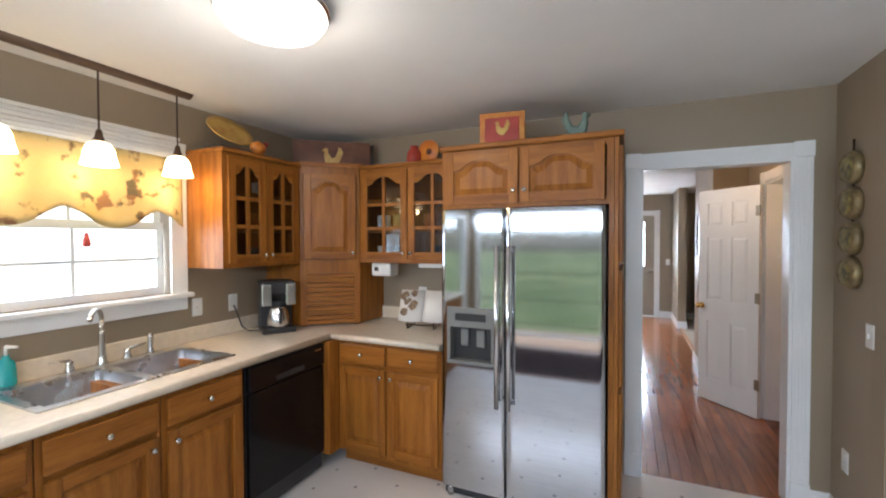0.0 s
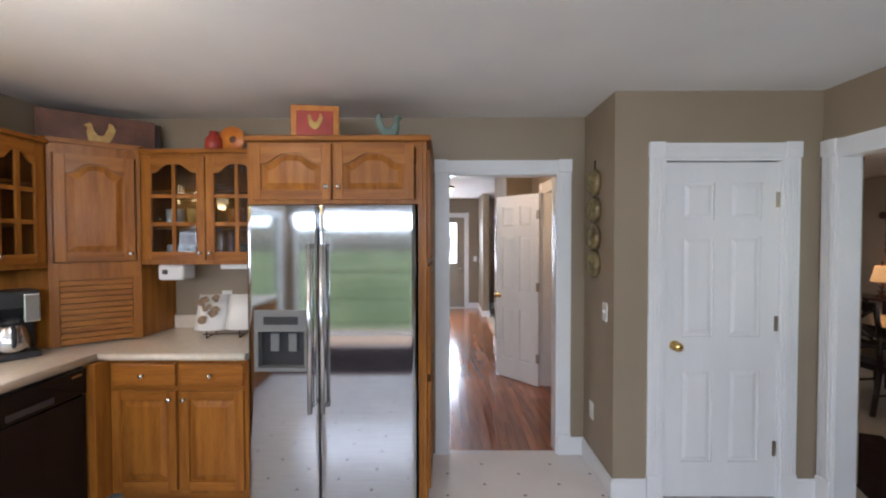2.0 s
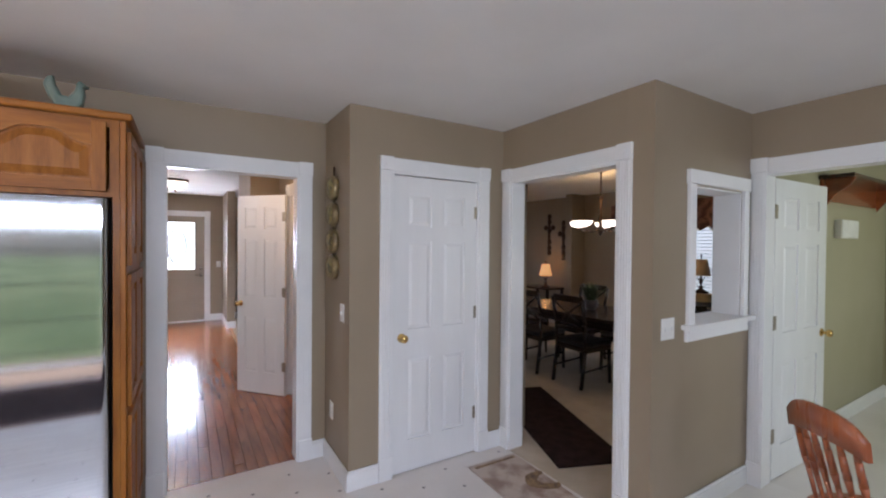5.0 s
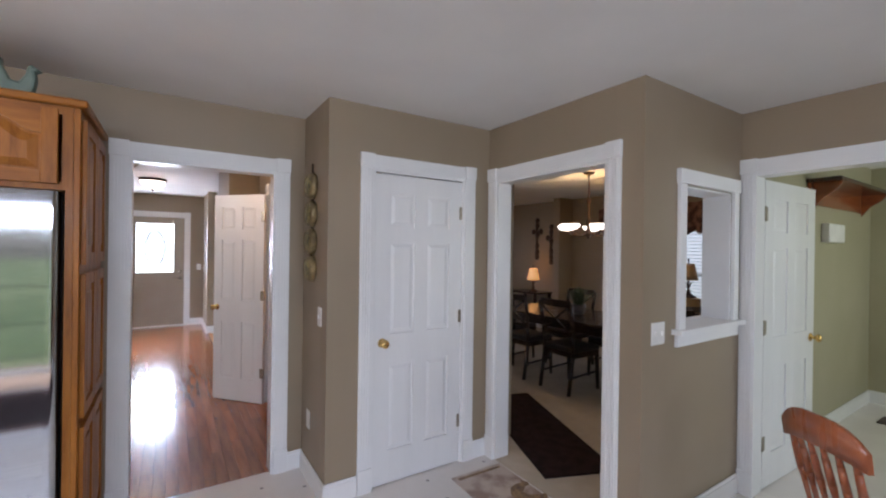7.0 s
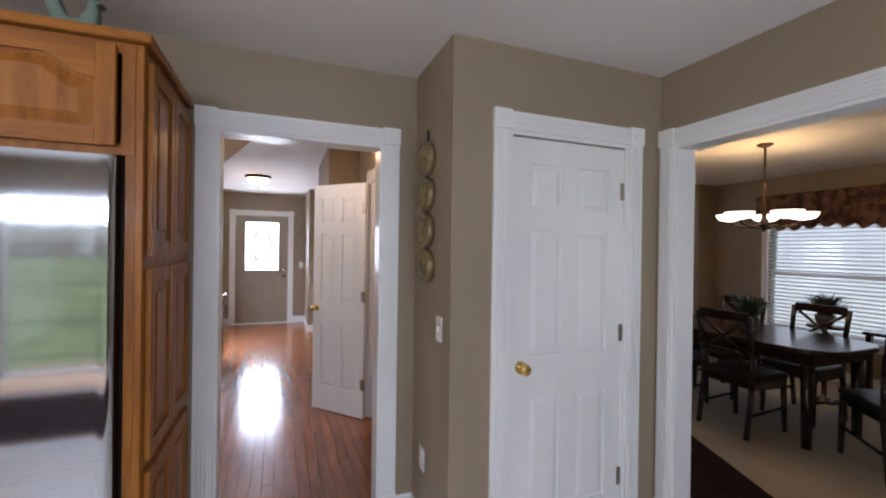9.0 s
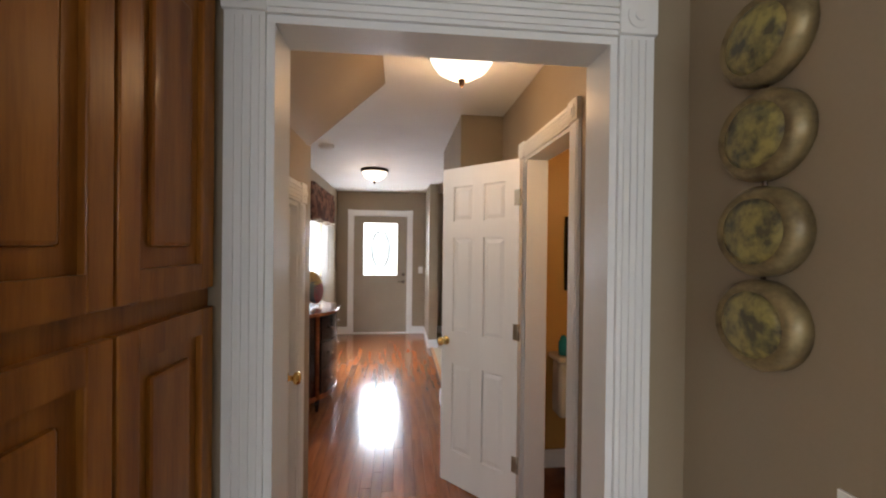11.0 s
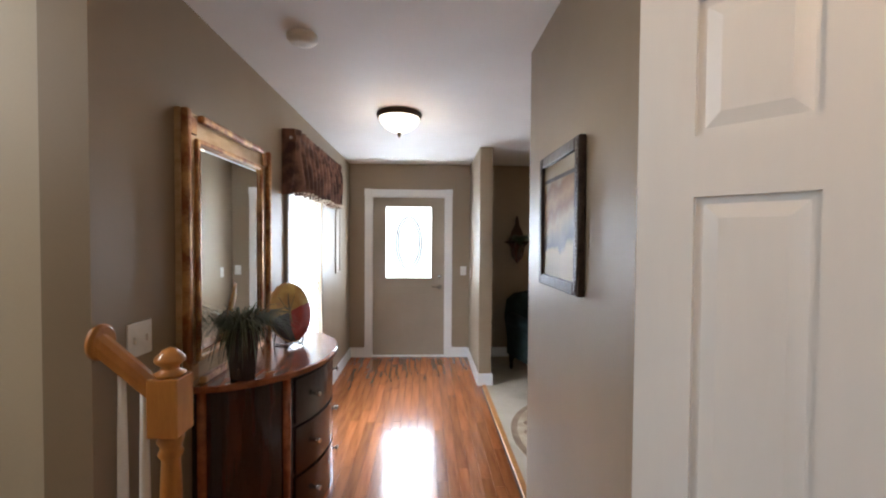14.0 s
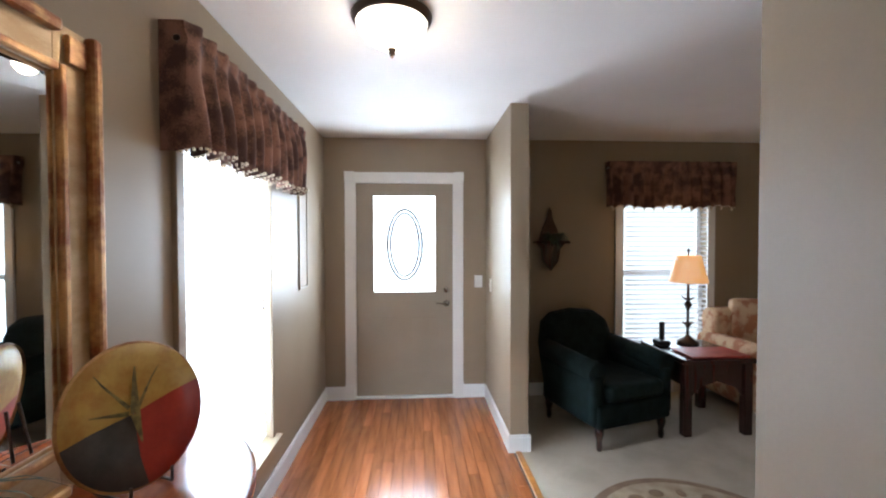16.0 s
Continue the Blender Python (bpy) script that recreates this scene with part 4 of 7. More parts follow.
def carcass(root, w, d, z0, z1, top=True, shelves=0, fr_w=0.035):
    bm = bmesh.new()
    for b in ((0, 0.018, 0.02, d, z0, z1), (w - 0.018, w, 0.02, d, z0, z1), (0.018, w - 0.018, 0.02, d, z0, z0 + 0.018), (0.018, w - 0.018, 0.02, d, z1 - 0.018, z1),
              (0.018, w - 0.018, d - 0.01, d, z0 + 0.018, z1 - 0.018)):
        if top or b[4] != z1 - 0.018:
            B(bm, *b)
    part("body", bm, M_OAK, root)
    bm = bmesh.new()
    B(bm, 0, fr_w, 0, 0.02, z0, z1), B(bm, w - fr_w, w, 0, 0.02, z0, z1)
    B(bm, fr_w, w - fr_w, 0.001, 0.02, z0, z0 + fr_w), B(bm, fr_w, w - fr_w, 0.001, 0.02, z1 - fr_w, z1)
    if w > 0.55:
        B(bm, w / 2 - fr_w / 2, w / 2 + fr_w / 2, 0.0015, 0.02, z0 + fr_w, z1 - fr_w)
    part("face_frame", bm, M_OAK, root)
    for k in range(shelves):
        z = z0 + (z1 - z0) * (k + 1) / (shelves + 1)
        part("shelf", box(0.02, w - 0.02, 0.03, d - 0.012, z - 0.009, z + 0.009), M_OAKX, root)


def crown(root, w, d, z, o=0.02):
    part("top_moulding", box(-o * 0.4, w + o * 0.4, -o, d, z, z + 0.028, bev=0.008), M_OAKX, root)


# wall cabinets: their own x runs along the wall, y back into it
uw = thing("wall_cabinet", (-2.12, 1.905, 0), "honey oak wall cabinet with arched glass doors", "cabinet", turn=90)
carcass(uw, 0.645, 0.328, 1.395, 2.105, shelves=2)
cab_door(uw, 0.03, 0.318, 1.425, 2.085, "glass", (0.295, 1.47))
cab_door(uw, 0.327, 0.615, 1.425, 2.085, "glass", (0.35, 1.47))
crown(uw, 0.645, 0.328, 2.105)
un = thing("wall_cabinet", (-1.775, 2.83, 0), "honey oak wall cabinet with arched glass doors", "cabinet", turn=0)
carcass(un, 0.845, 0.325, 1.395, 2.105, shelves=2)
cab_door(un, 0.025, 0.418, 1.425, 2.085, "glass", (0.39, 1.47))
cab_door(un, 0.427, 0.82, 1.425, 2.085, "glass", (0.455, 1.47))
crown(un, 0.845, 0.325, 2.105)
# corner cabinet with an appliance garage
cx0, cy0, cx1, cy1 = -2.118, 2.553, -1.778, 2.828
cw, ca = math.hypot(cx1 - cx0, cy1 - cy0), math.degrees(math.atan2(cy1 - cy0, cx1 - cx0))
uc = thing("corner_cabinet", (cx0, cy0, 0), "honey oak corner cabinet above a louvred appliance garage", "cabinet", turn=ca)
bm = box(0, 0.02, 0.0, 0.02, 0.925, 2.12)
B(bm, 0.02, cw - 0.02, 0.001, 0.02, 1.36, 1.42), B(bm, cw - 0.02, cw, 0.0, 0.02, 0.925, 2.12), B(bm, 0.02, cw - 0.02, 0.001, 0.02, 2.06, 2.12)
B(bm, 0.02, 0.045, 0.001, 0.02, 0.925, 1.36), B(bm, cw - 0.045, cw - 0.02, 0.001, 0.02, 0.925, 1.36), B(bm, 0.045, cw - 0.045, 0.001, 0.02, 1.315, 1.36)
part("face_frame", bm, M_OAK, uc)
cab_door(uc, 0.03, cw - 0.03, 1.425, 2.06, "arch", (cw - 0.055, 1.47))
for i in range(11):
    part("louvre", box(0.045, cw - 0.045, 0.006, 0.018, 0.930 + i * 0.035, 0.962 + i * 0.035, bev=0.005), M_OAKX, uc)
R = Matrix.Rotation(radians(-ca), 4, "Z")
loc = [R @ (Vector((x, y, 0)) - Vector((cx0, cy0, 0))) for x, y in ((cx0, cy0), (-2.447, 2.553), (-2.447, 3.154), (-1.778, 3.154), (cx1, cy1))]
part("body", prism([(p.x, p.y + 0.021) for p in loc], "z", 1.37, 2.12), M_OAK, uc)
part("top_moulding", prism([(p.x, p.y - 0.01) for p in loc], "z", 2.12, 2.150), M_OAKX, uc)
for x in (0.005, cw - 0.005):
    sgn = 1 if x > 0.1 else -1
    end = loc[3] if sgn > 0 else loc[1]
    st = Vector((x, 0.025, 0))
    dr = (Vector((end.x, end.y, 0)) - st)
    q = dr.normalized().cross(Vector((0, 0, 1))) * 0.009
    part("garage_side", prism([((st + q).x, (st + q).y), ((st - q).x, (st - q).y), ((st + dr - q).x, (st + dr - q).y), ((st + dr + q).x, (st + dr + q).y)], "z", 0.925, 1.37), M_OAK, uc)
# refrigerator enclosure
fc = thing("refrigerator_cabinet", (-0.935, 2.50, 0), "honey oak cabinet over the refrigerator with tall panelled side", "cabinet", turn=0)
carcass(fc, 0.98, 0.652, 1.752, 2.10)
cab_door(fc, 0.03, 0.475, 1.775, 2.085, "arch", (0.45, 1.845))
cab_door(fc, 0.487, 0.935, 1.775, 2.085, "arch", (0.515, 1.845))
part("top_moulding", box(-0.012, 1.03, -0.03, 0.652, 2.10, 2.132, bev=0.009), M_OAKX, fc)
side = part("side_panel", box(0.982, 1.004, -0.004, 0.652, 0, 2.10, bev=0.003), M_OAK, fc)
part("filler_strip", box(0.955, 0.981, 0.004, 0.10, 0, 1.752), M_OAK, fc)
for z0, z1 in ((0.12, 0.74), (0.78, 1.40), (1.44, 2.06)):
    for y0, y1 in ((0.03, 0.325), (0.335, 0.635)):
        bm = bmesh.new()
        B(bm, 1.004, 1.022, y0, y0 + 0.05, z0, z1, 0.003), B(bm, 1.004, 1.022, y1 - 0.05, y1, z0, z1, 0.003)
        B(bm, 1.004, 1.021, y0 + 0.05, y1 - 0.05, z0, z0 + 0.05), B(bm, 1.004, 1.021, y0 + 0.05, y1 - 0.05, z1 - 0.05, z1)
        B(bm, 1.004, 1.010, y0 + 0.05, y1 - 0.05, z0 + 0.05, z1 - 0.05), B(bm, 1.009, 1.018, y0 + 0.085, y1 - 0.085, z0 + 0.085, z1 - 0.085, 0.007)
        part("side_door", bm, M_OAK, side)


def base_unit(at, turn, w, d, kind, label, knob_right=True):
    u = thing("base_cabinet", at, label, "cabinet", turn=turn, group="kitchen base cabinets")
    carcass(u, w, d, 0.10, 0.875, False, fr_w=0.03)
    part("mid_rail", box(0.03, w - 0.03, 0.002, 0.02, 0.685, 0.745), M_OAKX, u)
    part("toe_kick", box(0.0, w, 0.07, 0.085, 0, 0.10), M_OAKX, u)
    n = 2 if w > 0.55 else 1
    dw = (w - 0.02 * (n + 1)) / n
    for i in range(n):
        x = 0.02 + i * (dw + 0.02)
        drawer(u, x, x + dw, 0.725, 0.855)
        kr = (i == 0) if n == 2 else knob_right
        cab_door(u, x, x + dw, 0.13, 0.70, "flat", ((x + dw - 0.03) if kr else (x + 0.03), 0.655))
    return u


base_unit((-1.80, 1.325, 0), 90, 0.435, 0.63, "one", "honey oak base cabinet with drawer and door", False)
base_unit((-1.80, 0.885, 0), 90, 0.435, 0.63, "one", "honey oak sink base cabinet with drawer and door", True)
base_unit((-1.80, 0.0, 0), 90, 0.88, 0.63, "two", "honey oak base cabinet with drawers and doors")
base_unit((-1.735, 2.51, 0), 0, 0.785, 0.63, "two", "honey oak base cabinet with two drawers and doors")
solo("corner_filler", box(-1.80, -1.737, 2.405, 2.53, 0.10, 0.875), M_OAK, "honey oak corner filler of the base cabinets", "cabinet")
# countertop
bm = bmesh.new()
SX0, SX1, SY0, SY1 = -2.36, -1.93, 0.96, 1.79
for b in ((-2.447, SX0, 0.0, 2.50), (SX1, -1.785, 0.0, 2.478), (SX0, SX1, 0.0, SY0), (SX0, SX1, SY1, 2.50)):
    B(bm, *b, 0.877, 0.918)
B(bm, -2.447, -0.945, 2.50, 3.155, 0.877, 0.918)
B(bm, SX1, -0.945, 2.478, 2.50, 0.877, 0.918)
ct = thing("countertop", (-2.1, 1.6, 0.877), "cream laminate worktop with rolled edge and low backsplash", "countertop")
part("worktop", bm, M_COUNTER, ct)
part("backsplash", box(-2.447, -2.428, 0.0, 3.135, 0.919, 1.015, bev=0.005), M_COUNTER, ct)
part("backsplash", box(-2.427, -0.945, 3.135, 3.154, 0.919, 1.015, bev=0.005), M_COUNTER, ct)
part("front_edge", rod((-1.785, 0.0, 0.8975), (-1.785, 2.470, 0.8975), 0.0203, n=16), M_COUNTER, ct)
part("front_edge", rod((-1.778, 2.478, 0.8975), (-0.945, 2.478, 0.8975), 0.0203, n=16), M_COUNTER, ct)
# sink
sk = thing("sink", (-2.15, 1.37, 0.92), "stainless steel double bowl sink set in the worktop", "sink")
bm = bmesh.new()
for b in ((SX0 - 0.02, SX0 + 0.05, SY0 - 0.02, SY1 + 0.02), (SX1 - 0.02, SX1 + 0.02, SY0 - 0.02, SY1 + 0.02), (SX0 + 0.05, SX1 - 0.02, SY0 - 0.02, SY0 + 0.02),
          (SX0 + 0.05, SX1 - 0.02, SY1 - 0.02, SY1 + 0.02), (SX0 + 0.05, SX1 - 0.02, 1.345, 1.395)):
    B(bm, *b, 0.914, 0.926, 0.003)
part("rim", bm, M_SINK, sk)
for y0, y1 in ((SY0 + 0.02, 1.345), (1.395, SY1 - 0.02)):
    bm = bmesh.new()
    x0, x1 = SX0 + 0.05, SX1 - 0.02
    rr = [[bm.verts.new((cx + sx * 1.0 * math.cos(a), cy + sx * math.sin(a), z)) for cx, cy, a in
           [(xc, yc, aa + k * math.pi / 8) for xc, yc, aa in ((x1 - r_, y1 - r_, 0), (x0 + r_, y1 - r_, math.pi / 2), (x0 + r_, y0 + r_, math.pi), (x1 - r_, y0 + r_, 1.5 * math.pi)) for k in range(5)]]
          for sx, r_, z in ((0.05, 0.05, 0.922), (0.05, 0.055, 0.80), (0.04, 0.065, 0.77), (0.02, 0.09, 0.765))]
    for p, q in zip(rr, rr[1:]):
        for i in range(20):
            bm.faces.new((p[i], p[(i + 1) % 20], q[(i + 1) % 20], q[i])).smooth = True
    bm.faces.new(rr[-1])
    part("bowl", bm, M_SINK, sk)
    part("drain", lathe([(0.045, 0), (0.045, 0.004), (0.03, 0.004), (0.028, 0.001)], ((x0 + x1) / 2, (y0 + y1) / 2, 0.766), 20), M_NICKEL, sk)


def faucet_thing(name, at, label, build):
    f = thing(name, at, label, "tap")
    build(f)
    return f


def spout(f):
    part("base", lathe([(0.028, 0), (0.028, 0.01), (0.02, 0.03), (0.017, 0.06), (0.015, 0.16), (0.018, 0.165), (0.012, 0.18)], (-2.39, 1.40, 0.919), 18), M_NICKEL, f, "", True)
    bm = bmesh.new()
    pts = [Vector((-2.39 + 0.068 * (1 - math.cos(a)), 1.40 - 0.060 * (1 - math.cos(a)), 1.16 + 0.06 * math.sin(a))) for a in [math.pi * i / 10 * 0.9 for i in range(11)]]
    pts = [Vector((-2.39, 1.40, 1.05))] + pts
    for a, b in zip(pts, pts[1:]):
        C(bm, a, b, 0.011, n=12)
    part("spout", bm, M_NICKEL, f, "curved nickel spout")


faucet_thing("faucet", (-2.39, 1.40, 0.919), "brushed nickel sink faucet", spout)
for y, s in ((1.26, -1), (1.52, 1)):
    f = thing("tap_handle", (-2.39, y, 0.919), "brushed nickel lever tap handle", "tap")
    part("base", lathe([(0.024, 0), (0.022, 0.012), (0.014, 0.04), (0.016, 0.055), (0.006, 0.065)], (-2.39, y, 0.919), 16), M_NICKEL, f, "", True)
    part("lever", rod((-2.39, y, 0.978), (-2.37, y + s * 0.085, 0.992), 0.009, 0.005, n=10), M_NICKEL, f)
f = thing("sprayer", (-2.39, 1.64, 0.919), "brushed nickel side sprayer", "tap")
part("body", lathe([(0.02, 0), (0.018, 0.02), (0.012, 0.04), (0.017, 0.09), (0.014, 0.115), (0.005, 0.12)], (-2.39, 1.64, 0.919), 16), M_NICKEL, f, "", True)
f = thing("soap_dispenser", (-2.40, 1.035, 0.919), "clear pump bottle of teal soap", "soap bottle")
part("bottle", lathe([(0.034, 0), (0.036, 0.01), (0.034, 0.08), (0.028, 0.105), (0.013, 0.12), (0.013, 0.135)], (-2.40, 1.035, 0.927), 18), M_SOAP, f, "", True)
bm = rod((-2.40, 1.035, 1.062), (-2.40, 1.035, 1.10), 0.006, n=8)
C(bm, (-2.40, 1.035, 1.10), (-2.36, 1.06, 1.098), 0.008, 0.006, n=8)
part("pump", bm, M_PLATE, f, "white plastic pump")
# dishwasher
dwm = thing("dishwasher", (-1.79, 2.09, 0.0), "black built-in dishwasher under the worktop", "dishwasher")
part("body", box(-2.40, -1.80, 1.775, 2.395, 0.02, 0.872), M_DARKP, dwm)
part("door", box(-1.799, -1.775, 1.778, 2.392, 0.13, 0.72, bev=0.005), M_BLACK, dwm)
part("control_panel", box(-1.799, -1.770, 1.778, 2.392, 0.728, 0.868, bev=0.005), M_BLACK, dwm)
part("handle_recess", box(-1.771, -1.766, 1.97, 2.20, 0.745, 0.775, bev=0.002), M_DARKP, dwm)
part("badge", box(-1.770, -1.768, 2.30, 2.36, 0.832, 0.842), M_NICKEL, dwm)
part("toe_kick", box(-1.86, -1.85, 1.778, 2.392, 0.0, 0.12), M_DARKP, dwm)
# refrigerator with slightly bowed doors
rf = thing("refrigerator", (-0.46, 2.80, 0), "stainless steel side-by-side refrigerator with dispenser", "refrigerator")
part("body", box(-0.925, 0.008, 2.52, 3.13, 0.03, 1.74, bev=0.004), M_CHAR, rf)


def fridge_door(x0, x1, hole=None):
    def yf(x):
        u = (x + 0.4585) / 0.4665
        e = min(1.0, min(x - x0, x1 - x) / 0.018)
        return 2.450 + 0.003 * u * u + 0.012 * (1 - e) ** 2
    bm = bmesh.new()
    xs = sorted(set([x0 + (x1 - x0) * i / 26 for i in range(27)] + [x0 + 0.006, x1 - 0.006] + ([hole[0], hole[1]] if hole else [])))
    zs = sorted(set([0.07, 1.742] + ([hole[2], hole[3]] if hole else [])))
    V = {}

    def v(x, z, back=False, own=""):
        k = (x, z, back, own)
        if k not in V:
            e = 0.0
            V[k] = bm.verts.new((x, 2.515 if back else yf(x) + e, z))
        return V[k]
    for a, b in zip(xs, xs[1:]):
        for s, u in zip(zs, zs[1:]):
            if hole and hole[0] <= a < hole[1] and hole[2] <= s < hole[3]:
                continue
            bm.faces.new((v(a, s), v(b, s), v(b, u), v(a, u))).smooth = True
        bm.faces.new((v(a, zs[0], True, "b"), v(b, zs[0], True, "b"), v(b, zs[0], False, "b"), v(a, zs[0], False, "b")))
        bm.faces.new((v(a, zs[-1], False, "t"), v(b, zs[-1], False, "t"), v(b, zs[-1], True, "t"), v(a, zs[-1], True, "t")))
    for x in (x0, x1):
        for s, u in zip(zs, zs[1:]):
            bm.faces.new((v(x, s, False, "s"), v(x, u, False, "s"), v(x, u, True, "s"), v(x, s, True, "s")))
    return bm


d1 = part("freezer_door", fridge_door(-0.925, -0.534, (-0.885, -0.585, 0.825, 1.165)), M_STEEL, rf)
d2 = part("fridge_door", fridge_door(-0.524, 0.008), M_STEEL, rf)
for x, d_ in ((-0.562, d1), (-0.494, d2)):
    bm = rod((x, 2.395, 0.61), (x, 2.395, 1.53), 0.013, n=16)
    for z in (0.64, 1.50):
        C(bm, (x, 2.395, z), (x, 2.47, z), 0.011, n=10)
    part("handle", bm, M_STEELH, d_, "long vertical steel bar handle")
M_DISP = mat("grey_dispenser_plastic", (0.18, 0.18, 0.17), None, 0.5, bump=0.02)
ds = part("dispenser", box(-0.885, -0.585, 2.444, 2.472, 1.045, 1.165, bev=0.004), M_DISP, d1, "ice and water dispenser with dark display")
for p, q in ((-0.885, -0.862), (-0.608, -0.585)):
    part("frame_side", box(p, q, 2.444, 2.505, 0.848, 1.044, bev=0.003), M_DISP, ds)
part("display", box(-0.83, -0.64, 2.440, 2.446, 1.085, 1.130, bev=0.002), M_DARKP, ds)
part("recess", box(-0.862, -0.608, 2.500, 2.512, 0.848, 1.044), M_DARKP, ds, "dark grey recess")
for x in (-0.785, -0.685):
    part("paddle", box(x - 0.026, x + 0.026, 2.482, 2.494, 0.925, 1.03, bev=0.008), M_DISP, ds)
part("drip_tray", box(-0.885, -0.585, 2.440, 2.505, 0.825, 0.847, bev=0.004), M_DISP, ds)
part("badge", lathe([(0.03, 0), (0.03, 0.003), (0.027, 0.005)], (-0.115, 2.46, 1.685), 20, "y", 1.2, 0.45), M_STEELH, d2)
part("grille", box(-0.92, 0.0, 2.50, 2.52, 0.0, 0.065), M_DARKP, rf)
for x in (-0.88, -0.03):
    part("foot", rod((x, 2.49, 0), (x, 2.49, 0.07), 0.02, n=10), M_STEELH, rf)
# coffee maker
cm = thing("coffee_maker", (-2.20, 2.40, 0.919), "black and steel coffee maker with thermal carafe", "coffee maker", turn=55)
bx_ = [("base", (-0.11, 0.11, -0.13, 0.12, 0, 0.035), M_DARKP), ("tower", (-0.11, 0.11, 0.02, 0.12, 0.035, 0.36), M_DARKP),
       ("brew_head", (-0.11, 0.11, -0.10, 0.02, 0.27, 0.36), M_DARKP), ("side_panel", (-0.114, -0.045, -0.104, -0.02, 0.19, 0.345), M_STEELH),
       ("side_panel", (0.045, 0.114, -0.104, -0.02, 0.19, 0.345), M_STEELH)]
for nm, b, m in bx_:
    part(nm, box(*b, bev=0.008), m, cm)
cf = part("carafe", lathe([(0.065, 0.0), (0.075, 0.02), (0.073, 0.07), (0.055, 0.13), (0.04, 0.15)], (0, -0.06, 0.037), 24), M_STEELH, cm, "polished steel carafe", True)
part("lid", lathe([(0.042, 0), (0.042, 0.02), (0.02, 0.03)], (0, -0.06, 0.188), 18), M_DARKP, cf)
bm = bmesh.new()
for a, b in (((0, -0.12, 0.18), (0, -0.155, 0.17)), ((0, -0.155, 0.17), (0, -0.16, 0.09)), ((0, -0.16, 0.09), (0, -0.128, 0.07))):
    C(bm, a, b, 0.009, n=8)
part("handle", bm, M_DARKP, cf)
# cookbook on a wire stand, can opener, under-cabinet radio
ck = thing("cookbook", (-1.27, 2.92, 0.92), "open cookbook with a printed picture on a wire stand", "book", turn=8)
for s in (-1, 1):
    bm = bmesh.new()
    cols = [[bm.verts.new((0.19 * s * i / 6, -0.03 * math.sin(math.pi * i / 6) + 0.09 * zz - 0.06, 0.05 + zz * 0.22)) for zz in (0, 1)] for i in range(7)]
    for c0, c1 in zip(cols, cols[1:]):
        bm.faces.new((c0[0], c1[0], c1[1], c0[1])).smooth = True
    pg = part("page", bm, M_PAPER, ck)
    pg.modifiers.new("thick", "SOLIDIFY").thickness = 0.014
bm = bmesh.new()
rr = random.Random(3)
for k in range(9):
    cx_, cz_, r_ = -0.10 + rr.uniform(-0.05, 0.05), rr.uniform(0.25, 0.8), rr.uniform(0.014, 0.03)
    vs = [bm.verts.new((cx_ + r_ * math.cos(a) * rr.uniform(0.6, 1.4), -0.103 + 0.09 * (cz_ + r_ * 3 * math.sin(a)), 0.05 + 0.25 * cz_ + r_ * math.sin(a))) for a in [i * math.pi / 5 for i in range(10)]]
    bm.faces.new(vs)
part("picture", bm, M_INK, ck, "brown printed picture")
bm = bmesh.new()
for a, b in (((-0.12, -0.10, 0.03), (0.12, -0.10, 0.03)), ((-0.10, -0.10, 0.005), (-0.10, 0.06, 0.005)), ((0.10, -0.10, 0.005), (0.10, 0.06, 0.005)), ((-0.10, -0.10, 0.005), (-0.10, -0.10, 0.05)),
             ((0.10, -0.10, 0.005), (0.10, -0.10, 0.05)), ((-0.10, 0.06, 0.005), (-0.06, 0.04, 0.26)), ((0.10, 0.06, 0.005), (0.06, 0.04, 0.26))):
    C(bm, a, b, 0.004, n=6)
part("wire_stand", bm, M_BRONZE, ck, "dark wire stand")
co = thing("can_opener", (-1.60, 2.93, 1.30), "white electric can opener mounted under the cabinet", "can opener")
part("body", box(-1.70, -1.53, 2.86, 3.0, 1.29, 1.393, bev=0.018), M_PLATE, co)
part("lever", box(-1.66, -1.63, 2.845, 2.86, 1.33, 1.36, bev=0.004), M_CHAR, co)
ul = thing("under_cabinet_light", (-1.12, 2.95, 1.37), "white under-cabinet light fixture", "light fixture")
part("housing", box(-1.30, -0.95, 2.88, 2.98, 1.362, 1.393, bev=0.006), M_PLATE, ul)


def plate(at, axis, side, w, label, kind="switch"):
    """A wall plate; axis: the wall's normal."""
    x, y, z = at
    p = thing("wall_switch" if kind == "switch" else "wall_outlet", at, label, "light switch" if kind == "switch" else "power outlet")
    h = w / 2

    def bx(a, b, c_, d_, t0, t1, bev):
        lo, hi = sorted((side * t0, side * t1))
        return box(*((x + lo, x + hi, y + a, y + b) if axis == "x" else (x + a, x + b, y + lo, y + hi)), z + c_, z + d_, bev=bev)
    part("cover", bx(-h, h, -0.058, 0.058, 0, 0.006, 0.002), M_PLATE, p)
    n = max(1, round(w / 0.07))
    for i in range(n):
        c_ = -h + w * (i + 0.5) / n
        if kind == "switch":
            part("toggle", bx(c_ - 0.005, c_ + 0.005, -0.012, 0.012, 0.006, 0.016, 0.001), M_PLATE, p)
        else:
            for dz in (-0.022, 0.022):
                part("socket", bx(c_ - 0.016, c_ + 0.016, dz - 0.014, dz + 0.014, 0.006, 0.009, 0.001), M_PLATE, p)


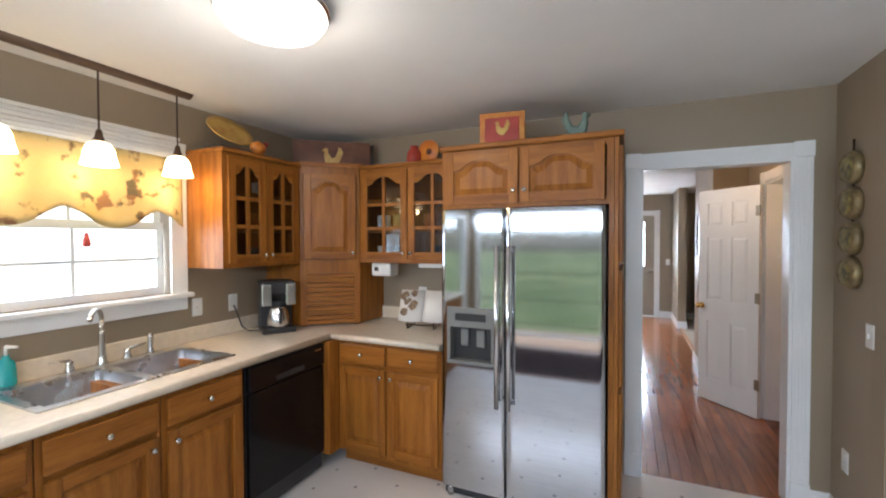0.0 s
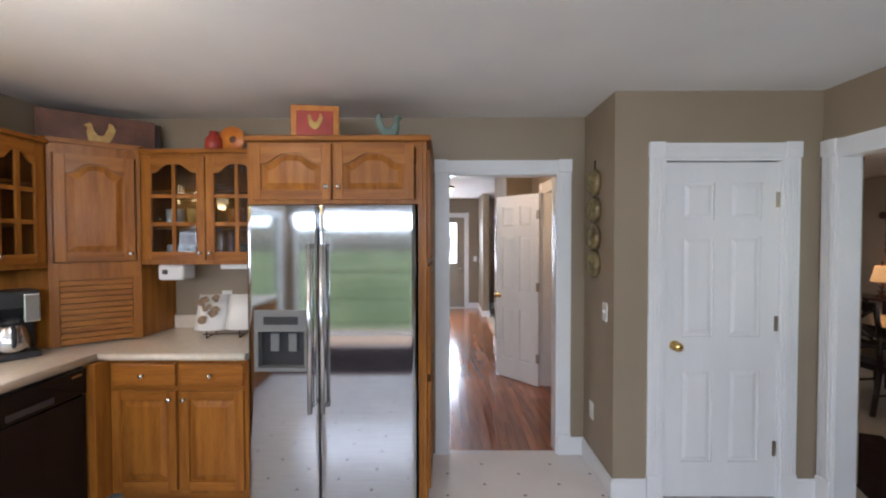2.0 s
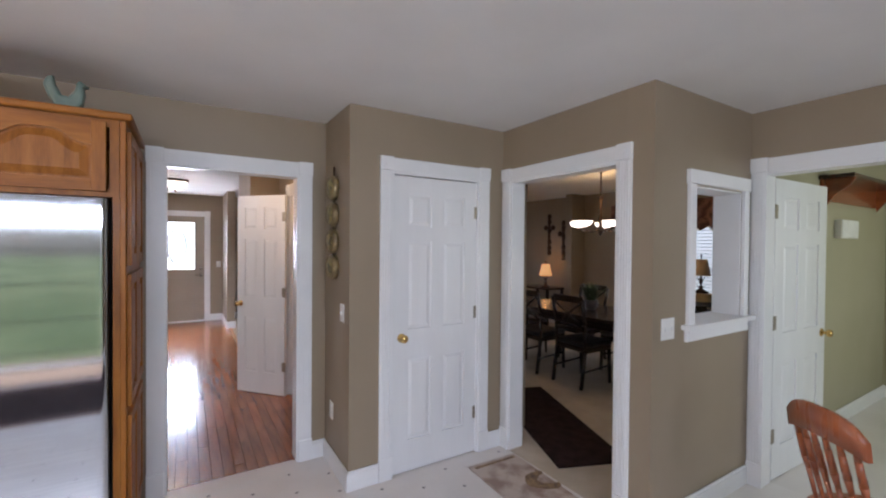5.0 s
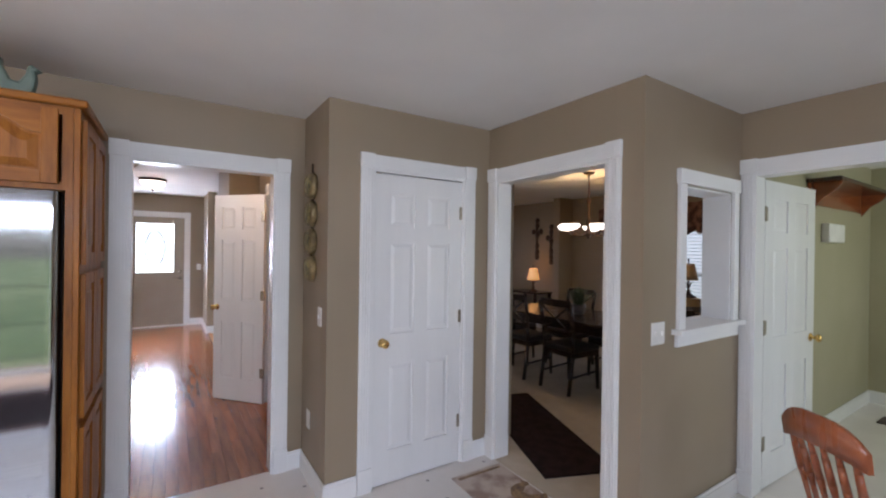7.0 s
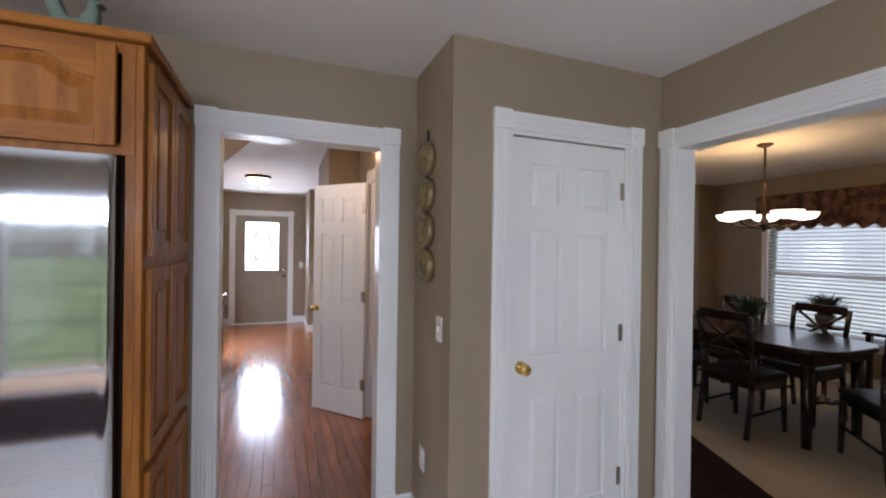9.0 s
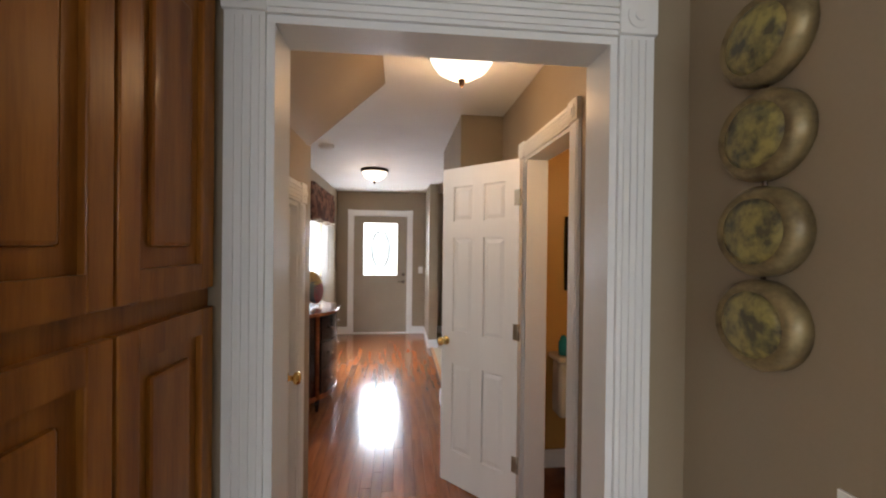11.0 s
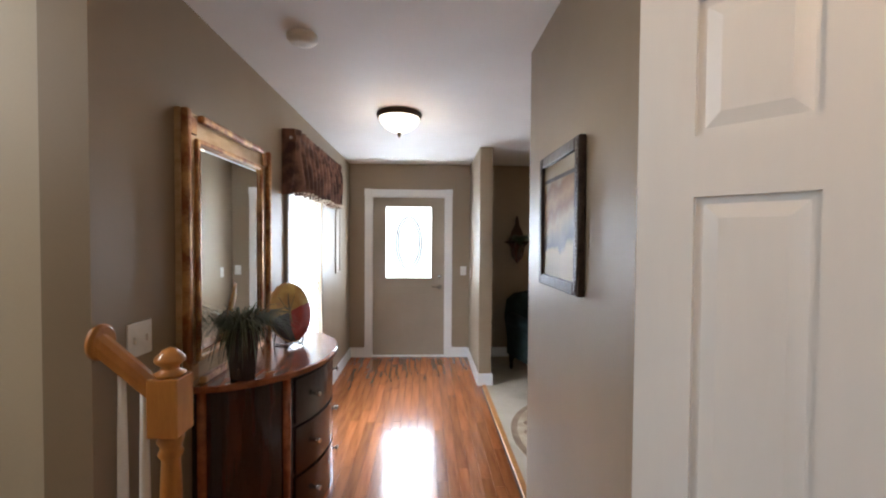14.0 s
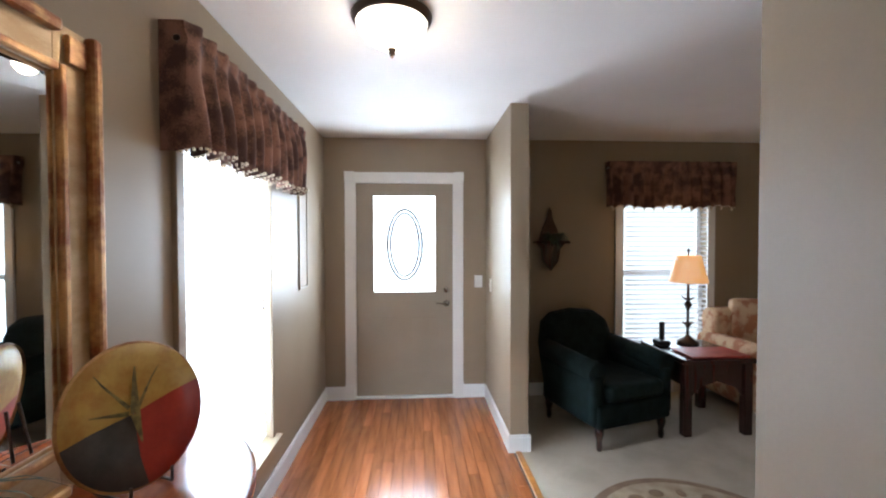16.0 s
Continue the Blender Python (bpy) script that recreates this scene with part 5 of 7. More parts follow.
plate((1.17, 2.76, 1.10), "x", -1, 0.07, "white light switch on the taupe wall")
plate((1.17, 2.985, 0.39), "x", -1, 0.07, "white power outlet near the floor", "outlet")
plate((2.525, 1.40, 1.105), "y", -1, 0.12, "white double light switch")
plate((-2.45, 1.97, 1.135), "x", 1, 0.07, "white light switch above the worktop")
plate((-2.45, 2.24, 1.13), "x", 1, 0.07, "white power outlet with a plug in it", "outlet")
plate((-1.40, 3.157, 1.13), "y", -1, 0.07, "white power outlet above the worktop", "outlet")
plate((0.845, 9.76, 1.11), "y", -1, 0.075, "white light switch beside the entry door")
plate((0.92, 9.50, 1.10), "x", -1, 0.075, "white light switch on the stub wall")
plate((-0.60, 5.86, 1.17), "x", 1, 0.12, "white double light switch by the stairs")
# coffee maker's cord
bm = bmesh.new()
pts = [Vector((-2.44, 2.24, 1.11)), Vector((-2.42, 2.25, 1.06)), Vector((-2.40, 2.27, 0.96)), Vector((-2.36, 2.29, 0.925)), Vector((-2.28, 2.35, 0.925))]
for a, b in zip(pts, pts[1:]):
    C(bm, a, b, 0.005, n=8)
solo("power_cord", bm, M_DARKP, "black cord of the coffee maker", "cord")


# ---- lamps ----
kl = thing("ceiling_light", (-1.06, 1.28, KC), "round white dome ceiling light, lit", "ceiling light")
part("base", lathe([(0.19, 0), (0.20, -0.015), (0.20, -0.03), (0.185, -0.035)], (-1.06, 1.28, KC), 40), M_NICKEL, kl, "", True)
part("diffuser", lathe([(0.185, -0.03), (0.19, -0.05), (0.165, -0.085), (0.11, -0.108), (0.04, -0.118), (0.004, -0.119)], (-1.06, 1.28, KC), 40), M_DOME, kl, "glowing white glass dome", True)


def flush_light(x, y):
    f = thing("ceiling_light", (x, y, HC), "flush bronze ceiling light with lit alabaster bowl", "ceiling light", "hall ceiling lights")
    part("pan", lathe([(0.165, 0), (0.172, -0.012), (0.165, -0.03), (0.15, -0.038)], (x, y, HC), 36), M_BRONZE, f, "dark bronze rim", True)
    part("bowl", lathe([(0.152, -0.034), (0.145, -0.06), (0.115, -0.10), (0.06, -0.132), (0.012, -0.142)], (x, y, HC), 36), M_LAMPON, f, "glowing frosted glass bowl", True)
    part("finial", lathe([(0.012, -0.139), (0.020, -0.147), (0.012, -0.156), (0.014, -0.164), (0.003, -0.182)], (x, y, HC), 14), M_BRONZE, f, "", True)


flush_light(0.76, 4.38)
flush_light(0.163, 7.60)
bulb("hall_bulb", (0.76, 4.38, HC - 0.24), 7, (1.0, 0.60, 0.28))
bulb("foyer_bulb", (0.163, 7.60, HC - 0.24), 4, (1.0, 0.74, 0.46))
bulb("kitchen_bulb", (-1.06, 1.28, KC - 0.2), 9, (1.0, 0.86, 0.66), 0.1)
bulb("bath_bulb", (1.85, 4.2, 2.0), 8.5, (1.0, 0.66, 0.30))
tk = thing("track_pendant_light", (-2.25, 1.0, KC), "brown track with three lit glass pendants over the sink", "pendant light")
bm = bmesh.new()
prof = [(-0.035 * math.cos(a), -0.028 * math.sin(a)) for a in [math.pi * i / 8 for i in range(9)]]
X(bm, [(-2.25 + p, KC + q) for p, q in prof], "y", 0.55, 1.80)
part("track", bm, M_TRACK, tk)
for y in (0.955, 1.335, 1.725):
    p = part("cord", rod((-2.25, y, KC - 0.02), (-2.25, y, 2.09), 0.0045, n=8), M_BRONZE, tk)
    part("socket", lathe([(0.008, 0.06), (0.014, 0.05), (0.016, 0.03), (0.028, 0.0), (0.024, -0.006)], (-2.25, y, 2.05), 16), M_BRONZE, p, "", True)
    part("shade", lathe([(0.024, 0.0), (0.048, -0.012), (0.062, -0.04), (0.068, -0.08), (0.078, -0.115), (0.074, -0.116), (0.062, -0.08), (0.03, -0.02)], (-2.25, y, 2.05), 24), M_PEND, p,
         "glowing bell-shaped glass shade", True)
    bulb("pendant_bulb", (-2.25, y, 1.90), 3.5, (1.0, 0.62, 0.24), 0.03)
# chandelier
CX, CY = 4.55, 3.42
ch = thing("chandelier", (CX, CY, 1.75), "bronze chandelier with five lit glass bowls over the dining table", "chandelier")
part("canopy", lathe([(0.065, 0), (0.06, -0.015), (0.02, -0.035)], (CX, CY, HC), 20), M_BRONZE, ch, "", True)
bm = rod((CX, CY, HC - 0.03), (CX, CY, 2.14), 0.006, n=8)
for i in range(8):
    L(bm, [(0.004, -0.018), (0.011, -0.010), (0.011, 0.010), (0.004, 0.018)], (CX, CY, 2.17 + i * 0.034), 8)
part("chain", bm, M_BRONZE, ch)
part("column", lathe([(0.02, 2.14), (0.035, 2.12), (0.012, 2.09), (0.014, 1.93), (0.03, 1.88), (0.018, 1.80), (0.04, 1.74), (0.02, 1.69), (0.004, 1.665)], (CX, CY, 0), 18), M_BRONZE, ch, "", True)
for k in range(5):
    a = 2 * math.pi * k / 5 + 0.5
    u = Vector((math.cos(a), math.sin(a), 0))
    bm = bmesh.new()
    pts = [Vector((CX, CY, 1.75)) + u * r + Vector((0, 0, h)) for r, h in ((0.02, 0), (0.08, -0.035), (0.16, -0.04), (0.24, -0.015), (0.28, 0.02))]
    for p, q in zip(pts, pts[1:]):
        C(bm, p, q, 0.009, n=8)
    arm = part("arm", bm, M_BRONZE, ch)
    e = pts[-1]
    part("bowl", lathe([(0.03, 0.0), (0.085, 0.015), (0.11, 0.045), (0.115, 0.065), (0.108, 0.065), (0.08, 0.03), (0.02, 0.012)], e, 22), M_LAMPON, arm, "glowing shallow glass bowl", True)
bulb("chandelier_bulb", (CX, CY, 2.05), 14, (1.0, 0.56, 0.15), 0.12)

# ---- things on top of the cabinets ----
pt = thing("rooster_platter", (-2.30, 2.15, 2.133), "painted rooster platter and figures on the wall cabinet", "ornament")
bm = lathe([(0.004, 0), (0.05, 0.004), (0.12, 0.012), (0.15, 0.03), (0.147, 0.036), (0.118, 0.02), (0.004, 0.014)], (0, 0, 0), 28)
bmesh.ops.transform(bm, matrix=Matrix.Translation((-2.34, 2.10, 2.235)) @ Matrix.Rotation(radians(52), 4, "Y") @ Matrix.Diagonal((0.8, 1.1, 1, 1)) @ Matrix.Translation((0, 0, 0.05)), verts=bm.verts)
part("platter", bm, M_YEL, pt, "", True)
bm = box(-2.39, -2.22, 1.98, 2.26, 2.133, 2.175, bev=0.01)
part("stand", bm, M_CHAR, pt)
bm = lathe([(0.004, -0.05), (0.03, -0.03), (0.04, 0.0), (0.03, 0.03), (0.004, 0.05)], (-2.22, 2.27, 2.20), 14, "z", 1.0, 1.6)
part("hen_body", bm, M_ORANGE, pt, "", True)
part("hen_head", lathe([(0.004, 0), (0.018, 0.012), (0.018, 0.028), (0.004, 0.04)], (-2.21, 2.33, 2.215), 12), M_RED, pt, "", True)
wp = thing("wooden_sign", (-2.06, 2.86, 2.15), "brown wooden panel with a gold rooster on the corner cabinet", "wall art", turn=ca)
bm = box(-0.30, 0.30, 0.0, 0.018, 0.001, 0.21, bev=0.004)
part("board", bm, M_RUST, wp)
part("board_end", box(0.30, 0.335, 0.0, 0.03, 0.001, 0.195, bev=0.006), M_ESPRESSO, wp)


def rooster_outline(s):
    return [(x * s, z * s) for x, z in ((-0.05, 0.02), (-0.02, 0.0), (0.04, 0.0), (0.09, 0.05), (0.15, 0.14), (0.19, 0.26), (0.16, 0.34), (0.11, 0.36), (0.10, 0.28), (0.05, 0.17), (-0.01, 0.16), (-0.06, 0.24),
                                        (-0.07, 0.31), (-0.10, 0.34), (-0.13, 0.32), (-0.17, 0.29), (-0.13, 0.27), (-0.14, 0.20), (-0.12, 0.09))]


part("rooster", prism(rooster_outline(0.45), "y", -0.012, 0.0, 0.003), M_YEL, wp, "raised gold rooster")
pl = thing("rooster_plates", (-1.28, 2.98, 2.133), "red jug and orange sunflower plate on the wall cabinet", "ornament")
part("jug", lathe([(0.045, 0), (0.06, 0.03), (0.055, 0.09), (0.03, 0.12), (0.032, 0.14)], (-1.37, 2.96, 2.134), 20), M_RED, pl, "", True)
bm = lathe([(0.004, 0), (0.05, 0.006), (0.085, 0.02), (0.083, 0.026), (0.004, 0.012)], (-1.25, 2.98, 2.225), 26, "y")
part("plate", bm, M_ORANGE, pl, "", True)
part("plate_centre", lathe([(0.035, 0.0), (0.035, 0.014), (0.004, 0.018)], (-1.25, 2.98, 2.225), 18, "y"), M_RUST, pl)
rp = thing("rooster_plaque", (-0.60, 2.66, 2.133), "square orange plaque with a painted rooster on the refrigerator cabinet", "ornament", turn=8)
bm = box(-0.14, 0.14, -0.02, 0.0, 0.001, 0.215, bev=0.006)
part("border", bm, M_PLQO, rp)
part("field", box(-0.105, 0.105, -0.027, -0.02, 0.035, 0.18, bev=0.003), M_RED, rp)
part("rooster", prism([(x, z + 0.07) for x, z in rooster_outline(0.26)], "y", -0.034, -0.027, 0.002), M_YEL, rp)
tr = thing("ceramic_rooster", (-0.16, 2.66, 2.133), "aged teal ceramic rooster on the refrigerator cabinet", "ornament", turn=180)
bm = prism([(x, z + 0.01) for x, z in rooster_outline(0.44)], "y", -0.026, 0.026, 0.012)
B(bm, -0.05, 0.06, -0.035, 0.035, 0.001, 0.02, 0.004)
tr_ = part("figure", bm, M_TEAL, tr)
# dishes behind the cabinet glass
rr = random.Random(5)
for x, y, z, m in ((-1.66, 2.99, 1.42, M_PLATE), (-1.55, 2.99, 1.42, M_STEELH), (-1.66, 2.99, 1.655, M_PLATE), (-1.52, 3.0, 1.655, M_YEL), (-1.2, 2.99, 1.42, M_CHAR), (-1.25, 2.99, 1.655, M_ORANGE),
                   (-2.3, 2.05, 1.42, M_CHAR), (-2.3, 2.3, 1.42, M_CHAR), (-2.29, 2.03, 1.655, M_YEL), (-2.29, 2.32, 1.655, M_ORANGE), (-2.3, 2.05, 1.885, M_RED), (-2.3, 2.34, 1.885, M_PLATE)):
    s = rr.uniform(0.9, 1.15)
    bm = lathe([(0.035 * s, 0), (0.045 * s, 0.01), (0.048 * s, 0.09 * s), (0.046 * s, 0.10 * s), (0.040 * s, 0.095 * s), (0.036 * s, 0.012)], (x, y, z - 0.005), 18)
    solo("cup", bm, m, "small ceramic mug inside the cabinet", "cup", group="cups in the cabinets", smooth=True)
# hanging art on the short wall
ha = thing("hanging_art", (1.165, 2.93, 1.28), "strand of four oval framed plaques hung on the wall", "wall art")
part("hanger", rod((1.160, 2.93, 1.33), (1.160, 2.93, 2.07), 0.005, n=6), M_BRONZE, ha)
for z in (1.39, 1.565, 1.745, 1.925):
    o = part("plaque", lathe([(0.085, 0.002), (0.085, -0.022), (0.070, -0.040), (0.062, -0.034)], (1.166, 2.93, z), 28, "x", 1.1, 1.0), M_PLQ, ha, "", True)
    part("picture", lathe([(0.064, 0.0), (0.064, -0.033), (0.05, -0.040), (0.004, -0.044)], (1.166, 2.93, z), 24, "x", 1.1, 1.0), M_OLIVE, o, "olive fruit picture", True)
# door mat at the dining opening
dm = thing("door_mat", (2.16, 2.12, 0), "tan printed mat on the vinyl floor", "mat", turn=-2)
part("mat_or_strip_sheet", box(-0.20, 0.20, -0.34, 0.34, 0.001, 0.010, bev=0.003), M_MAT, dm)
part("motif", prism([(0.02 + z * 0.9, -0.02 - x * 1.1) for x, z in rooster_outline(0.62)], "z", 0.010, 0.0112), M_INK, dm, "brown printed rooster motif")
for y in (-0.30, 0.30):
    part("stripe", box(-0.17, 0.17, y - 0.012, y + 0.012, 0.010, 0.0108), M_INK, dm, "brown border stripe")

# rug in the breakfast corner
rg = thing("area_rug", (-0.2, -0.62, 0), "dark brown rug on the vinyl floor before the patio doors", "rug", turn=0)
part("woven_field", box(-2.0, 2.9, -0.55, 0.55, 0.001, 0.009, bev=0.003), M_RUNNER, rg)
part("border", holed("x", -2.06, 2.96, -0.61, 0.61, 0.001, 0.007, []), M_RUST, rg, "rust brown border")

# added strip: puts the tan of the sunlit floor into colour, mirrored in the refrigerator
sm = thing("door_mat", (-0.2, -1.62, 0), "long tan strip imitating sunlit floor inside the patio doors", "mat", turn=0)
part("mat_or_strip_sheet", box(-2.0, 2.05, -0.34, 0.30, 0.001, 0.008, bev=0.003), M_DECK, sm)

# windsor chair
wc = thing("windsor_chair", (2.65, 0.60, 0), "red-brown wooden windsor chair with spindle back", "chair", turn=60)
bm = prism([(0.21 * math.copysign(abs(math.cos(a)) ** 0.75, math.cos(a)), 0.20 * math.copysign(abs(math.sin(a)) ** 0.75, math.sin(a))) for a in [2 * math.pi * i / 32 for i in range(32)]], "z", 0.43, 0.465, 0.008)
part("seat", bm, M_CHAIRW, wc)
for sx in (-1, 1):
    for sy in (-1, 1):
        p0, p1 = Vector((0.14 * sx, 0.13 * sy, 0.44)), Vector((0.21 * sx, 0.20 * sy, 0.0))
        bm = bmesh.new()
        for u0, u1, r0, r1 in ((0, 0.25, 0.013, 0.02), (0.25, 0.5, 0.02, 0.016), (0.5, 0.55, 0.02, 0.02), (0.55, 1, 0.018, 0.011)):
            C(bm, p0.lerp(p1, u0), p0.lerp(p1, u1), r0, r1, n=10)
        part("leg", bm, M_CHAIRW, wc)
for s in (-1, 1):
    part("stretcher", rod((0.17 * s, -0.16, 0.22), (0.17 * s, 0.16, 0.22), 0.009, n=8), M_CHAIRW, wc)
part("stretcher", rod((-0.17, 0, 0.22), (0.17, 0, 0.22), 0.009, n=8), M_CHAIRW, wc)
bm = bmesh.new()
n = 14
top, bot = [], []
for i in range(n + 1):
    u = -1 + 2 * i / n
    x = 0.165 * u
    y = 0.27 - 0.035 * u * u
    zt = 0.935 - 0.075 * abs(u) ** 3.2
    zb = 0.82 - 0.03 * u * u
    top.append((x, y, zt)), bot.append((x, y - 0.01, zb))
q = [[bm.verts.new((p[0], p[1] + dy, p[2])) for p in row] for row in (bot, top) for dy in (-0.011, 0.011)]
for i in range(n):
    for a, b in ((0, 2), (2, 3), (3, 1), (1, 0)):
        bm.faces.new((q[a][i], q[a][i + 1], q[b][i + 1], q[b][i])).smooth = True
for i in (0, n):
    bm.faces.new((q[0][i], q[2][i], q[3][i], q[1][i]))
part("crest_rail", bm, M_CHAIRW, wc)
for i in range(6):
    u = -0.78 + 1.56 * i / 5
    a, b = Vector((0.15 * u, 0.15 - 0.02 * u * u, 0.455)), Vector((0.16 * u, 0.262 - 0.035 * u * u, 0.83))
    bm = bmesh.new()
    for u0, u1, r0, r1 in ((0, 0.45, 0.007, 0.010), (0.45, 0.6, 0.010, 0.014), (0.6, 0.85, 0.014, 0.012), (0.85, 1, 0.012, 0.008)):
        C(bm, a.lerp(b, u0), a.lerp(b, u1), r0, r1, n=8)
    part("spindle", bm, M_CHAIRW, wc)

# ---- foyer ----
mr = thing("wall_mirror", (-0.60, 6.50, 1.06), "large wall mirror in a gold and brown carved frame", "mirror")
y0, y1, z0, z1 = 6.065, 6.945, 0.90, 2.02
for nm, b in (("frame_side", (y0, y0 + 0.12, z0, z1)), ("frame_side", (y1 - 0.12, y1, z0, z1)), ("frame_rail", (y0 + 0.12, y1 - 0.12, z0, z0 + 0.12)), ("frame_rail", (y0 + 0.12, y1 - 0.12, z1 - 0.12, z1))):
    p, q, s, u = b
    bm = box(-0.598, -0.575, p, q, s, u, bev=0.002)
    f = part(nm, bm, M_GOLDL, mr)
    o, i_ = (0.032, 0.022)
    if nm == "frame_side":
        e = (p, p + o) if p == y0 else (q - o, q)
        g2 = (q - i_, q) if p == y0 else (p, p + i_)
        part("outer_bead", box(-0.576, -0.545, *e, s, u, bev=0.010), M_GOLDF, f)
        part("inner_bead", box(-0.576, -0.558, *g2, z0 + 0.10, z1 - 0.10, bev=0.006), M_GOLDF, f)
    else:
        e = (s, s + o) if s == z0 else (u - o, u)
        g2 = (u - i_, u) if s == z0 else (s, s + i_)
        part("outer_bead", box(-0.576, -0.5455, p, q, *e, bev=0.010), M_GOLDF, f)
        part("inner_bead", box(-0.576, -0.5585, p, q, *g2, bev=0.006), M_GOLDF, f)
for yy in (y0, y1 - 0.12):
    for zz in (z0, z1 - 0.12):
        bm = box(-0.575, -0.562, yy + 0.03, yy + 0.10, zz + 0.03, zz + 0.10, bev=0.005)
        part("corner_ornament", bm, M_GOLDF, mr)
bm = bmesh.new()
o = [bm.verts.new((-0.578, a, b)) for a, b in ((y0 + 0.115, z0 + 0.115), (y1 - 0.115, z0 + 0.115), (y1 - 0.115, z1 - 0.115), (y0 + 0.115, z1 - 0.115))]
q = [bm.verts.new((-0.574, a, b)) for a, b in ((y0 + 0.14, z0 + 0.14), (y1 - 0.14, z0 + 0.14), (y1 - 0.14, z1 - 0.14), (y0 + 0.14, z1 - 0.14))]
for i in range(4):
    bm.faces.new((o[i], o[(i + 1) % 4], q[(i + 1) % 4], q[i]))
bm.faces.new(q)
part("glass", bm, M_MIRROR, mr, "bevelled mirror glass")
# demilune chest
DY, DA, DB = 6.69, 0.56, 0.48


def dee(a, b, n=36, x0=-0.597):
    return [(x0 + b * math.sin(math.pi * i / n), DY - a * math.cos(math.pi * i / n)) for i in range(n + 1)]


dc = thing("demilune_chest", (-0.4, DY, 0), "dark mahogany half-round chest with a polished red top", "chest of drawers")
part("top", prism(dee(DA, DB), "z", 0.875, 0.905, 0.008), M_REDWOOD, dc)
part("body", prism(dee(DA - 0.04, DB - 0.04), "z", 0.13, 0.875), M_MAHOG, dc)
part("base_rail", prism(dee(DA - 0.025, DB - 0.025), "z", 0.10, 0.145, 0.006), M_REDWOOD, dc)
for f in (0.03, 0.27, 0.73, 0.97):
    a = math.pi * f
    x, y = -0.597 + (DB - 0.035) * math.sin(a), DY - (DA - 0.035) * math.cos(a)
    part("stile", rod((x, y, 0.10), (x, y, 0.875), 0.018, n=10), M_REDWOOD, dc)
    part("leg", rod((x, y, 0.0), (x, y, 0.11), 0.014, 0.024, n=10), M_MAHOG, dc)
for z0, z1 in ((0.16, 0.38), (0.40, 0.62), (0.64, 0.85)):
    pts = []
    for rr_ in (0.0, 0.012):
        arc = [(-0.597 + (DB - 0.041 + rr_) * math.sin(math.pi * f), DY - (DA - 0.041 + rr_) * math.cos(math.pi * f)) for f in [0.30 + 0.40 * i / 14 for i in range(15)]]
        pts += arc if rr_ == 0.0 else list(reversed(arc))
    d = part("drawer_front", prism(pts, "z", z0, z1), M_MAHOG, dc)
    for f in (0.38, 0.62):
        a = math.pi * f
        p = Vector((-0.597 + (DB - 0.03) * math.sin(a), DY - (DA - 0.03) * math.cos(a), (z0 + z1) / 2))
        nrm = Vector((math.sin(a) / DB, -math.cos(a) / DA, 0)).normalized()
        bm = rod(p, p + nrm * 0.025, 0.007, n=8)
        C(bm, p + nrm * 0.025, p + nrm * 0.036, 0.016, 0.010, n=12)
        part("pull", bm, M_NICKEL, d, "bright round metal pull")
# grass plant in a square pot
gp = thing("potted_grass", (-0.42, 6.25, 0.906), "bushy grey-green grass in a dark tapered pot on the chest", "potted plant", turn=20)
bm = bmesh.new()
rows = []
for s, z in ((0.048, 0.0), (0.066, 0.20), (0.071, 0.205), (0.071, 0.225), (0.060, 0.225), (0.055, 0.19)):
    rows.append([bm.verts.new((sx * s, sy * s, z)) for sx, sy in ((-1, -1), (1, -1), (1, 1), (-1, 1))])
for a, b in zip(rows, rows[1:]):
    for i in range(4):
        bm.faces.new((a[i], a[(i + 1) % 4], b[(i + 1) % 4], b[i]))
bm.faces.new(rows[0]), bm.faces.new(rows[-1])
bmesh.ops.bevel(bm, geom=[e for e in bm.edges if abs(e.verts[0].co.z - e.verts[1].co.z) > 0.1], offset=0.01, segments=2, affect="EDGES")
part("pot", bm, M_ESPRESSO, gp, "dark tapered square pot")


def blades(count, length, spread, droop, width, seed, base_z, base_r):
    r = random.Random(seed)
    bm = bmesh.new()
    for _ in range(count):
        a = r.uniform(0, 2 * math.pi)
        u = Vector((math.cos(a), math.sin(a), 0))
        w = Vector((-u.y, u.x, 0))
        st = u * r.uniform(0, base_r) + Vector((0, 0, base_z))
        ln, sp, dr = length * r.uniform(0.6, 1.15), spread * r.uniform(0.25, 1.2), droop * r.uniform(0.4, 1.3)
        prev = None
        for i in range(7):
            t = i / 6
            c_ = st + u * (sp * t) + Vector((0, 0, ln * t * (1 - 0.35 * t) - dr * t * t * t))
            hw = width * (1 - t) ** 0.7 * 0.5 + 0.0004
            cur = (bm.verts.new(c_ - w * hw), bm.verts.new(c_ + w * hw + Vector((0, 0, hw * 0.5))))
            if prev:
                bm.faces.new((prev[0], prev[1], cur[1], cur[0])).smooth = True
            prev = cur
    return bm


part("foliage", blades(420, 0.23, 0.20, 0.19, 0.0065, 11, 0.20, 0.05), M_LEAF, gp, "long drooping grass blades")
